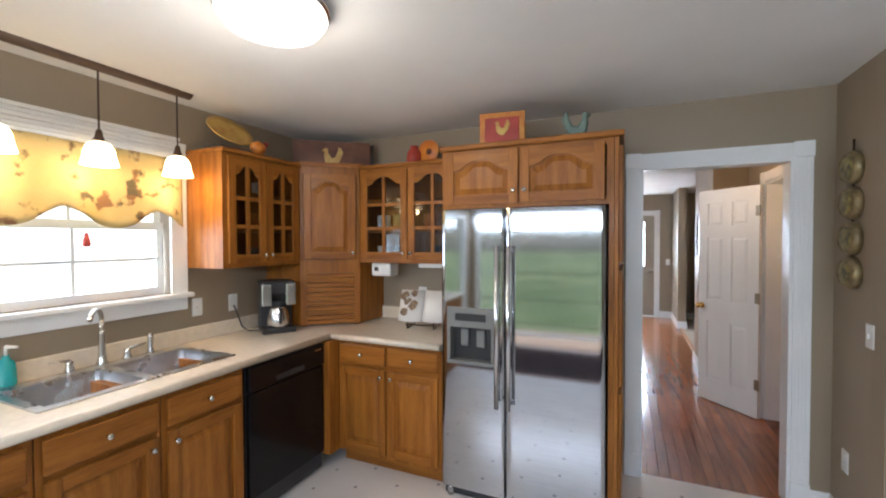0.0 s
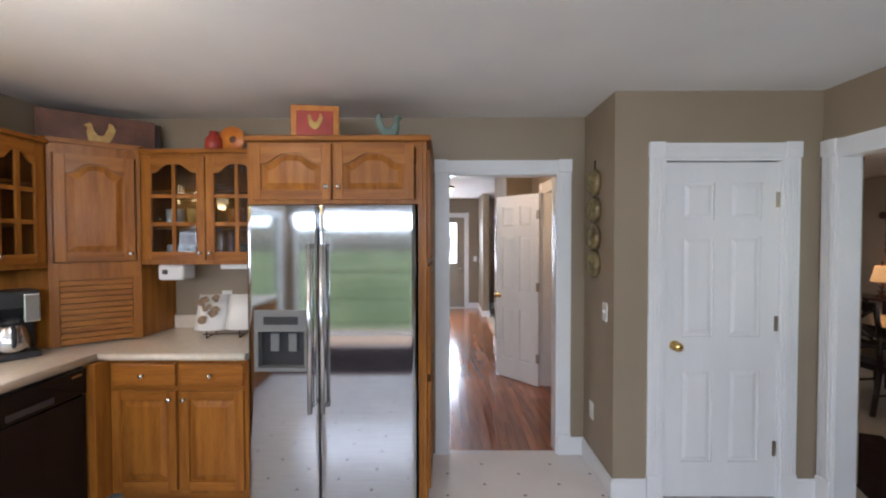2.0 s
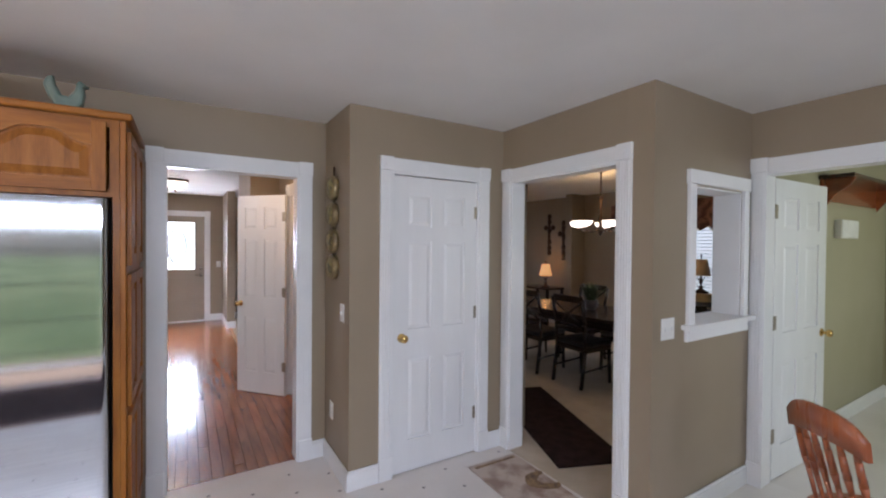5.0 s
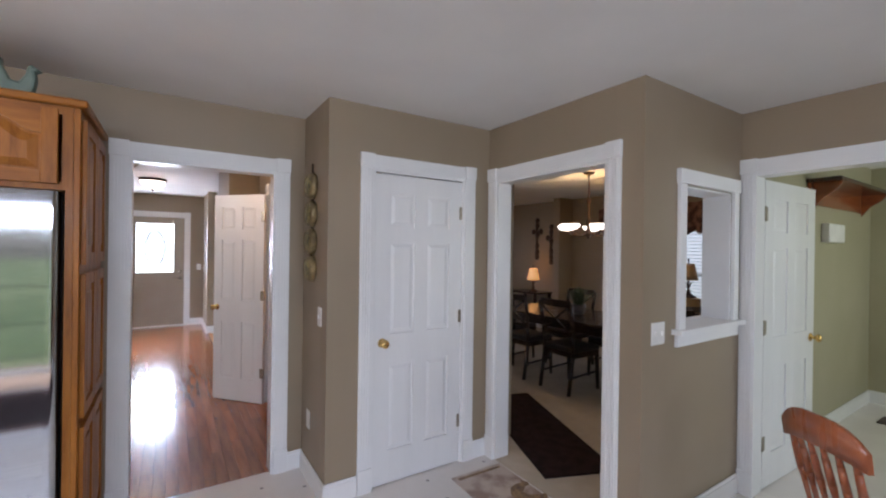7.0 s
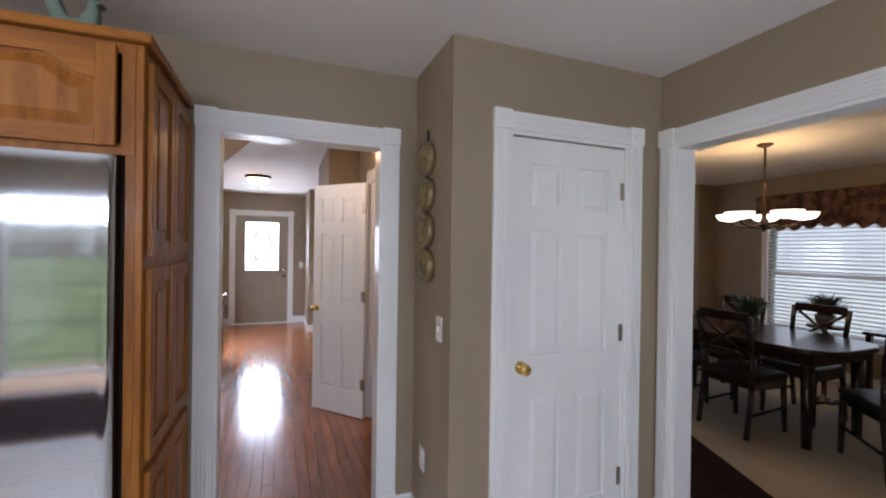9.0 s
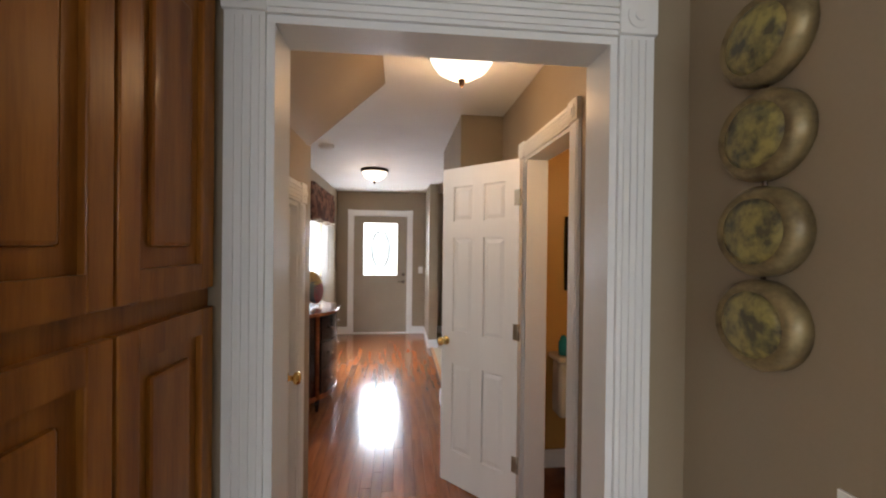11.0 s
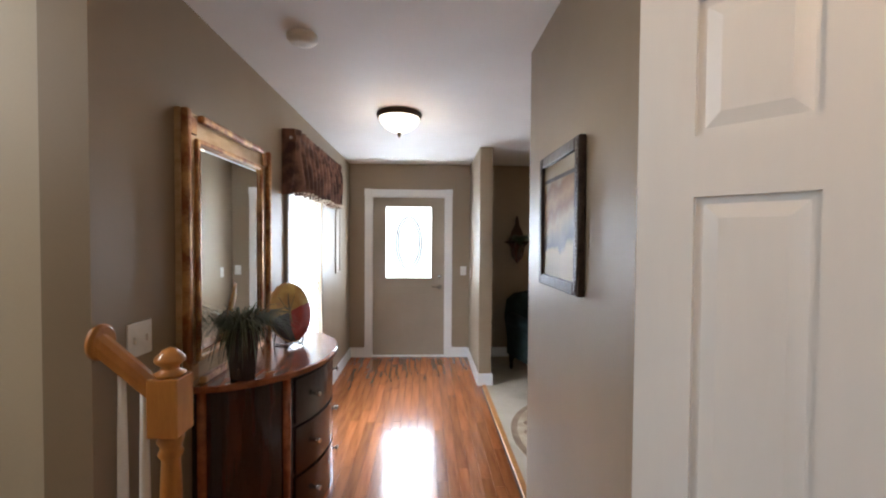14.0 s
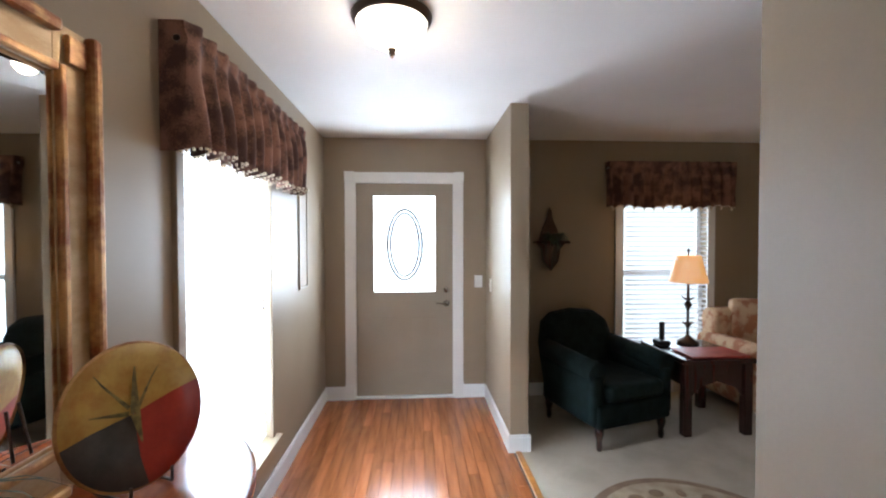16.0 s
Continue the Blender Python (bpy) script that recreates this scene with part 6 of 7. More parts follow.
# painted plate on a stand
dp = thing("decorative_plate", (-0.405, 6.83, 0.906), "round painted plate in yellow, red and grey on a wire stand", "ornament", turn=68)
tilt = Matrix.Translation((0, 0, 0.185)) @ Matrix.Rotation(radians(-12), 4, "X")
for nm, a0, a1, m in (("plate_yellow_side", 0.2, math.pi + 0.1, M_YEL), ("plate_red_side", -1.6, 0.2, M_RED), ("plate_grey_side", math.pi + 0.1, 2 * math.pi - 1.6, M_CHAR)):
    bm = bmesh.new()
    n = 18
    fr_, bk = [], []
    for rr_, y in ((0.004, 0.008), (0.10, 0.006), (0.165, -0.012), (0.165, -0.004), (0.10, 0.014), (0.004, 0.016)):
        fr_.append([bm.verts.new((rr_ * math.cos(a0 + (a1 - a0) * i / n), y, rr_ * math.sin(a0 + (a1 - a0) * i / n))) for i in range(n + 1)])
    for a, b in zip(fr_, fr_[1:]):
        for i in range(n):
            bm.faces.new((a[i], a[i + 1], b[i + 1], b[i])).smooth = True
    bmesh.ops.transform(bm, matrix=tilt, verts=bm.verts)
    part("glaze", bm, m, dp, nm.replace("_", " "))
for k, (a, r0, r1, wd) in enumerate(((0.95, 0.015, 0.12, 0.005), (1.45, 0.0, 0.11, 0.012), (2.2, 0.02, 0.14, 0.005), (2.9, 0.015, 0.10, 0.006), (-1.5, 0.0, 0.07, 0.012))):
    bm = bmesh.new()
    u, w = Vector((math.cos(a), 0, math.sin(a))), Vector((-math.sin(a), 0, math.cos(a)))
    dep = lambda r: (0.004 if r < 0.1 else 0.004 - (r - 0.1) * 0.28)
    rows = []
    for f in (0.0, 0.35, 0.7, 1.0):
        r = r0 + (r1 - r0) * f
        hw = wd * (1 - 0.8 * f)
        rows.append([bm.verts.new(u * r + w * (s_ * hw) + Vector((0, dep(r) - 0.001, 0))) for s_ in (-1, 1)])
    for p, q in zip(rows, rows[1:]):
        bm.faces.new((p[0], p[1], q[1], q[0]))
    bmesh.ops.transform(bm, matrix=tilt, verts=bm.verts)
    part("brush_stroke", bm, M_OLIVE, dp, "dark olive painted stroke" if k == 0 else "")
bm = lathe([(0.167, -0.002), (0.171, 0.006), (0.167, 0.012), (0.160, 0.006)], (0, 0, 0), 40, "y")
bmesh.ops.transform(bm, matrix=tilt, verts=bm.verts)
bmesh.ops.delete(bm, geom=[f for f in bm.faces if len(f.verts) > 4], context="FACES_ONLY")
part("rim", bm, M_GOLDF, dp, "", True)
bm = bmesh.new()
for s in (-1, 1):
    for a, b in (((0.05 * s, -0.05, 0.005), (0.05 * s, 0.07, 0.005)), ((0.05 * s, -0.05, 0.005), (0.05 * s, -0.05, 0.04)), ((0.05 * s, 0.07, 0.005), (0.03 * s, 0.045, 0.20))):
        C(bm, a, b, 0.004, n=6)
part("wire_stand", bm, M_BRONZE, dp)
# framed landscape
fp = thing("framed_picture", (0.90, 6.0, 1.35), "landscape painting in a dark carved frame under glass", "picture")
y0, y1, z0, z1, fw = 5.765, 6.245, 1.325, 1.865, 0.045
for nm, b in (("frame_side", (y0, y0 + fw, z0, z1)), ("frame_side", (y1 - fw, y1, z0, z1)), ("frame_rail", (y0 + fw, y1 - fw, z0, z0 + fw)), ("frame_rail", (y0 + fw, y1 - fw, z1 - fw, z1))):
    bm = box(0.872, 0.899, *b, bev=0.006)
    if nm == "frame_side":
        for i in range(34):
            z = b[2] + 0.02 + i * (b[3] - b[2] - 0.04) / 33
            B(bm, 0.8695, 0.873, b[0] + 0.016, b[1] - 0.014, z - 0.004, z + 0.004)
    part(nm, bm, M_PFRAME, fp)
part("canvas", box(0.884, 0.890, y0 + fw, y1 - fw, z0 + fw, z1 - fw), M_LANDSC, fp, "ochre and grey painted landscape")
part("mat_line", box(0.8825, 0.884, y0 + fw, y1 - fw, z1 - 0.115, z1 - 0.10), M_PFRAME, fp)
sd = thing("smoke_detector", (-0.21, 6.41, HC), "round cream smoke detector on the ceiling", "smoke detector")
part("body", lathe([(0.07, 0), (0.07, -0.018), (0.055, -0.034), (0.03, -0.038), (0.004, -0.038)], (-0.21, 6.41, HC), 24), M_PAPER, sd, "", True)
pn = thing("wall_panel", (-0.60, 9.0, 1.14), "slim framed panel hung on the foyer wall", "wall art")
part("frame", holed("y", 8.90, 9.12, -0.598, -0.588, 1.14, 1.935, [(8.915, 9.105, 1.155, 1.92)]), M_FDOOR, pn)
part("field", box(-0.598, -0.594, 8.915, 9.105, 1.155, 1.92), M_WALL, pn)
# stairs with a short balustrade
st = thing("staircase", (-1.3, 5.1, 0), "carpeted stairs rising from the foyer with white risers", "staircase", kind="structure")
for i in range(8):
    part("step", box(-0.42 - 0.26 * (i + 1), -0.40 - 0.26 * i, 4.585, 5.655, 0, 0.185 * (i + 1), bev=0.01), M_CARPET, st)
    part("riser", box(-0.401 - 0.26 * i, -0.398 - 0.26 * i, 4.60, 5.64, 0.185 * i, 0.185 * (i + 1) - 0.015), M_WHITE, st)
bm = prism([(-0.60, 0.0), (-0.60, 0.36), (-2.5, 1.72), (-2.5, 1.3)], "y", 5.640, 5.658)
part("skirt_board", bm, M_WHITE, st)
br = thing("stair_rail", (-0.42, 5.70, 0), "golden oak newel and handrail with white balusters", "railing")
NX, NY = -0.40, 5.70
bm = box(NX - 0.042, NX + 0.042, NY - 0.042, NY + 0.042, 0, 0.16, bev=0.004)
L(bm, [(0.04, 0.16), (0.042, 0.18), (0.026, 0.21), (0.034, 0.24), (0.037, 0.40), (0.030, 0.75), (0.026, 0.84), (0.036, 0.86), (0.028, 0.875), (0.038, 0.90), (0.030, 0.92)], (NX, NY, 0), 20)
B(bm, NX - 0.045, NX + 0.045, NY - 0.045, NY + 0.045, 0.92, 1.095, 0.004)
L(bm, [(0.040, 1.095), (0.044, 1.105), (0.026, 1.115), (0.024, 1.125), (0.042, 1.14), (0.042, 1.152), (0.026, 1.168), (0.02, 1.175), (0.004, 1.182)], (NX, NY, 0), 20)
part("newel_post", bm, M_RAIL, br)
bm = bmesh.new()
prof = [(-0.03, -0.03), (0.03, -0.03), (0.032, 0.0), (0.022, 0.022), (0.0, 0.028), (-0.022, 0.022), (-0.032, 0.0)]
a0, a1 = (NX - 0.04, 1.055), (-0.585, 1.20)
rows = [[bm.verts.new((x, NY + p - (0.02 if x < -0.5 else 0), z + q)) for p, q in prof] for x, z in (a0, a1)]
for i in range(len(prof)):
    bm.faces.new((rows[0][i], rows[0][(i + 1) % 7], rows[1][(i + 1) % 7], rows[1][i]))
bm.faces.new(rows[0]), bm.faces.new(rows[1])
part("handrail", bm, M_RAIL, br)
part("wall_rosette", lathe([(0.055, 0), (0.055, 0.012), (0.045, 0.018)], (-0.602, NY - 0.01, 1.20), 18, "x"), M_RAIL, br)
for x, zt in ((-0.475, 1.07), (-0.54, 1.12)):
    part("baluster", lathe([(0.016, 0), (0.016, 0.2), (0.019, 0.3), (0.013, zt - 0.2), (0.010, zt)], (x, NY - 0.005, 0), 12), M_WHITE, br, "white turned baluster", True)
# floor vent in the hall
fv = thing("floor_vent", (-0.43, 7.5, 0.006), "dark metal floor register", "floor vent")
part("frame", box(-0.48, -0.36, 7.38, 7.66, 0.0005, 0.010, bev=0.002), M_BRONZE, fv)
for i in range(8):
    part("slat", box(-0.47, -0.37, 7.40 + i * 0.03, 7.412 + i * 0.03, 0.010, 0.013), M_DARKP, fv)
# laundry vent and shelf
lv = thing("floor_vent", (5.93, 1.15, 0), "dark metal floor register in the laundry", "floor vent")
part("frame", box(5.80, 6.06, 1.08, 1.22, 0.0005, 0.008, bev=0.002), M_BRONZE, lv)
ls = thing("wall_shelf", (5.4, 1.42, 1.95), "brown carved wooden wall shelf", "shelf")
part("board", box(4.65, 6.2, 1.20, 1.418, 2.10, 2.13, bev=0.006), M_MAHOG, ls)
part("back_rail", box(4.68, 6.17, 1.395, 1.418, 1.93, 2.10, bev=0.005), M_REDWOOD, ls)
for x in (4.75, 6.05):
    part("bracket", prism([(1.395, 1.90), (1.395, 2.10), (1.22, 2.10), (1.25, 2.05), (1.33, 1.99)], "x", x, x + 0.03), M_REDWOOD, ls)
lb = thing("wall_box", (5.25, 1.418, 1.62), "white plastic box on the laundry wall", "wall box")
part("case", box(5.02, 5.42, 1.36, 1.418, 1.63, 1.79, bev=0.01), M_PLATE, lb)

# ---- bathroom ----
tl = thing("toilet", (1.74, 4.95, 0), "cream porcelain toilet with tank", "toilet")
part("tank", box(1.53, 1.95, 5.06, 5.22, 0.40, 0.77, bev=0.03, seg=3), M_PORC, tl)
part("tank_lid", box(1.51, 1.97, 5.045, 5.232, 0.772, 0.812, bev=0.014, seg=3), M_PORC, tl)
part("flush_lever", rod((1.57, 5.055, 0.745), (1.64, 5.045, 0.73), 0.008, n=8), M_NICKEL, tl)
part("bowl", lathe([(0.11, 0), (0.12, 0.03), (0.095, 0.14), (0.13, 0.27), (0.185, 0.37), (0.19, 0.39), (0.15, 0.39), (0.10, 0.27)], (1.74, 4.78, 0), 28, "z", 1.0, 1.28), M_PORC, tl, "", True)
part("seat_lid", lathe([(0.19, 0.392), (0.195, 0.41), (0.18, 0.425), (0.004, 0.43)], (1.74, 4.78, 0), 28, "z", 1.0, 1.28), M_PORC, tl, "", True)
bp_ = thing("soap_bottle", (1.575, 5.12, 0.813), "small teal bottle on the toilet tank", "bottle")
part("bottle", lathe([(0.032, 0), (0.034, 0.08), (0.02, 0.11), (0.014, 0.13)], (1.575, 5.12, 0.813), 16), M_SOAP, bp_, "", True)
bq = thing("framed_picture", (1.83, 5.24, 1.24), "floral still life in a wide black frame", "picture")
x0, x1, z0, z1 = 1.62, 2.02, 1.235, 1.745
part("frame", holed("x", x0, x1, 5.212, 5.238, z0, z1, [(x0 + 0.045, x1 - 0.045, z0 + 0.045, z1 - 0.045)]), M_BLACK, bq)
part("mat_board", holed("x", x0 + 0.045, x1 - 0.045, 5.222, 5.232, z0 + 0.045, z1 - 0.045, [(x0 + 0.10, x1 - 0.10, z0 + 0.11, z1 - 0.11)]), M_RUST, bq)
part("print", box(x0 + 0.10, x1 - 0.10, 5.228, 5.234, z0 + 0.11, z1 - 0.11), M_FLORAL, bq)
wo = thing("wall_ornament", (1.78, 5.238, 0.98), "dark four-pointed metal wall ornament", "wall art")
pts = []
for i in range(16):
    a = math.pi / 2 + 2 * math.pi * i / 16
    r_ = (0.115 if i % 8 == 0 else 0.095) if i % 4 == 0 else (0.06 if i % 4 == 2 else 0.052)
    pts.append((1.78 + r_ * math.cos(a) * 0.92, 1.10 + r_ * math.sin(a)))
part("plate", prism(pts, "y", 5.222, 5.238, 0.003), M_BLACK, wo)

# ---- dining room ----
TABLE = (4.52, 3.60, 0)
dt = thing("dining_table", TABLE, "long espresso wooden dining table with polished top", "dining table", turn=90)
HL, HW = 0.90, 0.46
pts = [(HL * math.copysign(abs(math.cos(a)) ** 0.45, math.cos(a)), HW * math.copysign(abs(math.sin(a)) ** 0.45, math.sin(a))) for a in [2 * math.pi * i / 40 for i in range(40)]]
part("tabletop", prism(pts, "z", 0.725, 0.765, 0.008), M_ESPRESSO, dt)
part("apron", holed("x", -HL + 0.12, HL - 0.12, -HW + 0.09, HW - 0.09, 0.63, 0.725, []), M_ESPRESSO, dt)
for sx in (-1, 1):
    for sy in (-1, 1):
        part("leg", rod((sx * (HL - 0.18), sy * (HW - 0.13), 0.0), (sx * (HL - 0.18), sy * (HW - 0.13), 0.64), 0.033, 0.045, n=12), M_ESPRESSO, dt)
wood = M_ESPRESSO
dch = thing("dining_chair", (0, 0, 0), "espresso wooden dining chair with cross back and black seat", "chair", "dining chairs", turn=0)
bm = box(-0.225, 0.225, -0.22, 0.21, 0.44, 0.495, bev=0.02, seg=3)
part("seat", bm, M_LEATHER, dch, "black padded seat")
part("seat_frame", box(-0.215, 0.215, -0.21, 0.20, 0.385, 0.44), wood, dch)
for sx in (-1, 1):
    part("leg", rod((0.195 * sx, 0.19, 0.39), (0.20 * sx, 0.205, 0.0), 0.024, 0.018, n=10), wood, dch)
    bm = bmesh.new()
    ps = [Vector((0.20 * sx, -0.27, 0.0)), Vector((0.20 * sx, -0.21, 0.40)), Vector((0.205 * sx, -0.225, 0.70)), Vector((0.215 * sx, -0.28, 0.97))]
    for a, b in zip(ps, ps[1:]):
        C(bm, a, b, 0.021, n=8)
    part("back_post", bm, wood, dch)
for z, h, y in ((0.925, 0.075, -0.272), (0.62, 0.035, -0.222)):
    us = [-0.2 + 0.05 * i for i in range(9)]
    arc = [(u, y - 0.02 * (1 - (u / 0.2) ** 2)) for u in us]
    bm = prism([(u, v - 0.012) for u, v in arc] + [(u, v + 0.012) for u, v in reversed(arc)], "z", z, z + h, 0.004)
    part("back_rail", bm, wood, dch)
for s in (-1, 1):
    part("cross_slat", rod((-0.19 * s, -0.242, 0.65), (0.19 * s, -0.285, 0.93), 0.014, n=8), wood, dch)
for s in (-1, 1):
    part("stretcher", rod((0.197 * s, -0.25, 0.18), (0.197 * s, 0.195, 0.20), 0.012, n=8), wood, dch)
dch.matrix_basis = pose(4.17, 3.33, 0, 0, 0, -90)
for x, y, turn in ((4.40, 2.47, -36), (4.15, 3.99, -88), (4.90, 3.30, 90), (4.88, 3.98, 92), (4.52, 4.66, 180)):
    copy_thing(dch, pose(x, y, 0, 0, 0, turn))


def crockery(at, h, name, label):
    t_ = thing(name, at, label, "potted plant")
    x, y, z = at
    part("pot", lathe([(0.055, 0), (0.075, 0.04), (0.085, h), (0.075, h), (0.06, 0.05)], (x, y, z), 20), M_CHAR, t_, "", True)
    bm = blades(150, 0.36, 0.16, 0.05, 0.022, int(x * 100), h - 0.02, 0.05)
    bmesh.ops.translate(bm, verts=bm.verts, vec=Vector(at))
    part("foliage", bm, M_LEAF2, t_)
    return t_


crockery((4.52, 3.52, 0.766), 0.12, "potted_plant", "leafy plant in a dark pot on the dining table")
crockery((5.55, 3.45, 0.766), 0.10, "potted_plant", "leafy green plant by the dining window")
crockery((6.15, 4.85, 0.0), 0.42, "floor_plant", "large dark leafy plant in the dining corner")
ps = thing("plant_stand", (5.55, 3.45, 0), "dark round plant stand", "stand")
part("top", lathe([(0.14, 0.735), (0.15, 0.75), (0.145, 0.764), (0.004, 0.765)], (5.55, 3.45, 0), 20), M_ESPRESSO, ps)
part("post", lathe([(0.12, 0), (0.11, 0.02), (0.02, 0.05), (0.025, 0.4), (0.02, 0.735)], (5.55, 3.45, 0), 16), M_ESPRESSO, ps)
# buffet with basket and unlit lamp
bf = thing("side_table", (5.98, 2.86, 0), "espresso side table by the dining window", "side table")
part("top", box(5.72, 6.24, 2.50, 3.24, 0.70, 0.73, bev=0.006), M_ESPRESSO, bf)
for x in (5.76, 6.20):
    for y in (2.54, 3.20):
        part("leg", box(x - 0.022, x + 0.022, y - 0.022, y + 0.022, 0, 0.70), M_ESPRESSO, bf)
bk = thing("basket", (5.92, 2.95, 0.731), "pale woven basket with dark band", "basket")
bm = bmesh.new()
for i in range(9):
    L(bm, [(0.135 + 0.003 * (i % 2), 0), (0.142 + 0.003 * (i % 2), 0.012), (0.135, 0.024)], (5.92, 2.95, 0.732 + i * 0.024), 22)
part("weave", bm, M_SHADEOFF, bk)
part("band", lathe([(0.147, 0.05), (0.149, 0.08), (0.147, 0.12)], (5.92, 2.95, 0.732), 22), M_CHAR, bk)


def table_lamp(at, hs, shade_mat, label, r=0.12, sh=0.2):
    x, y, z = at
    t_ = thing("table_lamp", at, label, "table lamp")
    part("base", lathe([(0.085, 0), (0.09, 0.012), (0.06, 0.03), (0.03, 0.05), (0.014, 0.07)], at, 20), M_BRONZE, t_, "", True)
    bm = lathe([(0.014, 0.06), (0.010, hs * 0.25), (0.028, hs * 0.30), (0.010, hs * 0.36), (0.012, hs * 0.55), (0.032, hs * 0.63), (0.012, hs * 0.70), (0.010, hs), (0.006, hs + sh + 0.03), (0.014, hs + sh + 0.045), (0.004, hs + sh + 0.065)], at, 14)
    for k in range(10):
        a = k * 2.4
        u = Vector((math.cos(a), math.sin(a), 0))
        zz = hs * (0.28 + 0.42 * (k % 2))
        q = Vector(at) + Vector((0, 0, zz))
        C(bm, q, q + u * 0.055 + Vector((0, 0, 0.035)), 0.012, 0.002, n=6)
    part("stem", bm, M_BRONZE, t_, "dark leaf-shaped stem")
    bm = bmesh.new()
    L(bm, [(r, hs), (r * 0.86, hs + sh * 0.35), (r * 0.70, hs + sh * 0.75), (r * 0.62, hs + sh), (r * 0.60, hs + sh), (r * 0.68, hs + sh * 0.75), (r * 0.84, hs + sh * 0.35), (r * 0.97, hs)], at, 24)
    part("shade", bm, shade_mat, t_, "", True)
    return t_


table_lamp((5.92, 2.95, 0.955), 0.22, M_SHADEOFF, "small unlit lamp with tan shade on a basket", 0.11, 0.21)
# diagonal runner rug
rn = thing("runner_rug", (3.037, 2.768, 0.004), "dark brown runner rug laid on the carpet", "rug", turn=-21.4)
part("woven_strip", box(-0.27, 0.27, -0.785, 0.785, 0.001, 0.014, bev=0.004), M_RUNNER, rn)
# crosses and lit lamp at the far wall
for y, z0, z1 in ((6.15, 1.37, 2.11), (5.78, 1.28, 1.97)):
    cr = thing("wall_cross", (6.49, y, z0), "ornate dark metal cross on the wall", "wall cross", "wall crosses")
    h = z1 - z0
    bm = box(6.475, 6.495, y - 0.028, y + 0.028, z0, z1, bev=0.006)
    B(bm, 6.478, 6.495, y - h * 0.13, y + h * 0.13, z0 + h * 0.66, z0 + h * 0.74, 0.006)
    for dy, dz in ((0, h), (0, 0.02), (h * 0.13, h * 0.70), (-h * 0.13, h * 0.70), (0, h * 0.62), (0, h * 0.86), (0, h * 0.16), (0, h * 0.32)):
        L(bm, [(0.055, 0.0), (0.05, -0.018), (0.02, -0.028)], (6.497, y + dy, z0 + dz), 12, "x")
    part("cross", bm, M_BRONZE, cr)
ft = thing("side_table", (6.25, 5.95, 0), "dark wooden side table against the far wall", "side table")
part("top", box(6.02, 6.48, 5.72, 6.45, 0.70, 0.735, bev=0.006), M_MAHOG, ft)
for x in (6.06, 6.44):
    for y in (5.76, 6.41):
        part("leg", box(x - 0.022, x + 0.022, y - 0.022, y + 0.022, 0, 0.70), M_MAHOG, ft)
table_lamp((6.22, 5.97, 0.736), 0.22, M_SHADE, "small lit lamp with amber shade", 0.12, 0.22)
bulb("amber_bulb", (6.22, 5.97, 1.28), 1.0, (1.0, 0.5, 0.15))

# ---- living room ----
ac = thing("armchair", (1.74, 9.05, 0.004), "dark green upholstered armchair with short wooden legs", "armchair", turn=17)
part("seat_base", box(-0.34, 0.34, -0.36, 0.30, 0.16, 0.34, bev=0.03, seg=3), M_GREEN, ac)
part("seat_cushion", box(-0.26, 0.26, -0.38, 0.22, 0.34, 0.47, bev=0.045, seg=4), M_GREEN, ac)
bm = bmesh.new()
outline = [(-0.34, 0.30), (0.34, 0.30), (0.35, 0.62), (0.30, 0.80), (0.20, 0.87), (0.0, 0.895), (-0.20, 0.87), (-0.30, 0.80), (-0.35, 0.62)]
X(bm, outline, "y", 0.0, 0.19, 0.05)
for v in bm.verts:
    v.co.y += 0.16 + (v.co.z - 0.3) * 0.22
part("back", bm, M_GREEN, ac)
for s in (-1, 1):
    bm = bmesh.new()
    a, b = sorted((0.26 * s, 0.38 * s))
    B(bm, a, b, -0.34, 0.28, 0.18, 0.55, 0.04, 3)
    C(bm, (0.325 * s, -0.33, 0.56), (0.325 * s, 0.28, 0.60), 0.075, n=18)
    part("arm", bm, M_GREEN, ac)
    for y in (-0.31, 0.30):
        part("leg", lathe([(0.016, 0), (0.022, 0.03), (0.018, 0.07), (0.032, 0.12), (0.03, 0.17)], (0.29 * s, y, 0), 12), M_MAHOG, ac, "turned wooden leg", True)
et = thing("end_table", (2.55, 9.05, 0.004), "dark wooden end table with shaped apron", "end table")
part("top", box(2.26, 2.84, 8.80, 9.42, 0.56, 0.60, bev=0.008), M_MAHOG, et)
for x in (2.31, 2.79):
    for y in (8.85, 9.37):
        part("leg", box(x - 0.032, x + 0.032, y - 0.032, y + 0.032, 0.005, 0.56, bev=0.006), M_MAHOG, et)
for y in (8.84, 9.36):
    part("apron", prism([(2.343, 0.56), (2.757, 0.56), (2.757, 0.30), (2.70, 0.37), (2.55, 0.42), (2.40, 0.37), (2.343, 0.30)], "y", y, y + 0.02), M_MAHOG, et)
for x in (2.30, 2.78):
    part("apron", box(x, x + 0.02, 8.882, 9.338, 0.38, 0.56), M_MAHOG, et)
rb_ = thing("red_folder", (2.58, 8.98, 0.605), "red cloth-bound album on the end table", "book")
part("cover", box(2.34, 2.80, 8.815, 9.10, 0.605, 0.618, bev=0.003), M_RED, rb_)
table_lamp((2.62, 9.30, 0.604), 0.53, M_SHADE, "lit table lamp with amber shade and leafy bronze stem", 0.155, 0.23)
bulb("living_bulb", (2.62, 9.30, 1.42), 2.0, (1.0, 0.55, 0.2))
ph_ = thing("telephone", (2.36, 9.26, 0.604), "black cordless telephone on its base", "telephone")
part("base", box(2.31, 2.41, 9.20, 9.32, 0.601, 0.645, bev=0.012), M_DARKP, ph_)
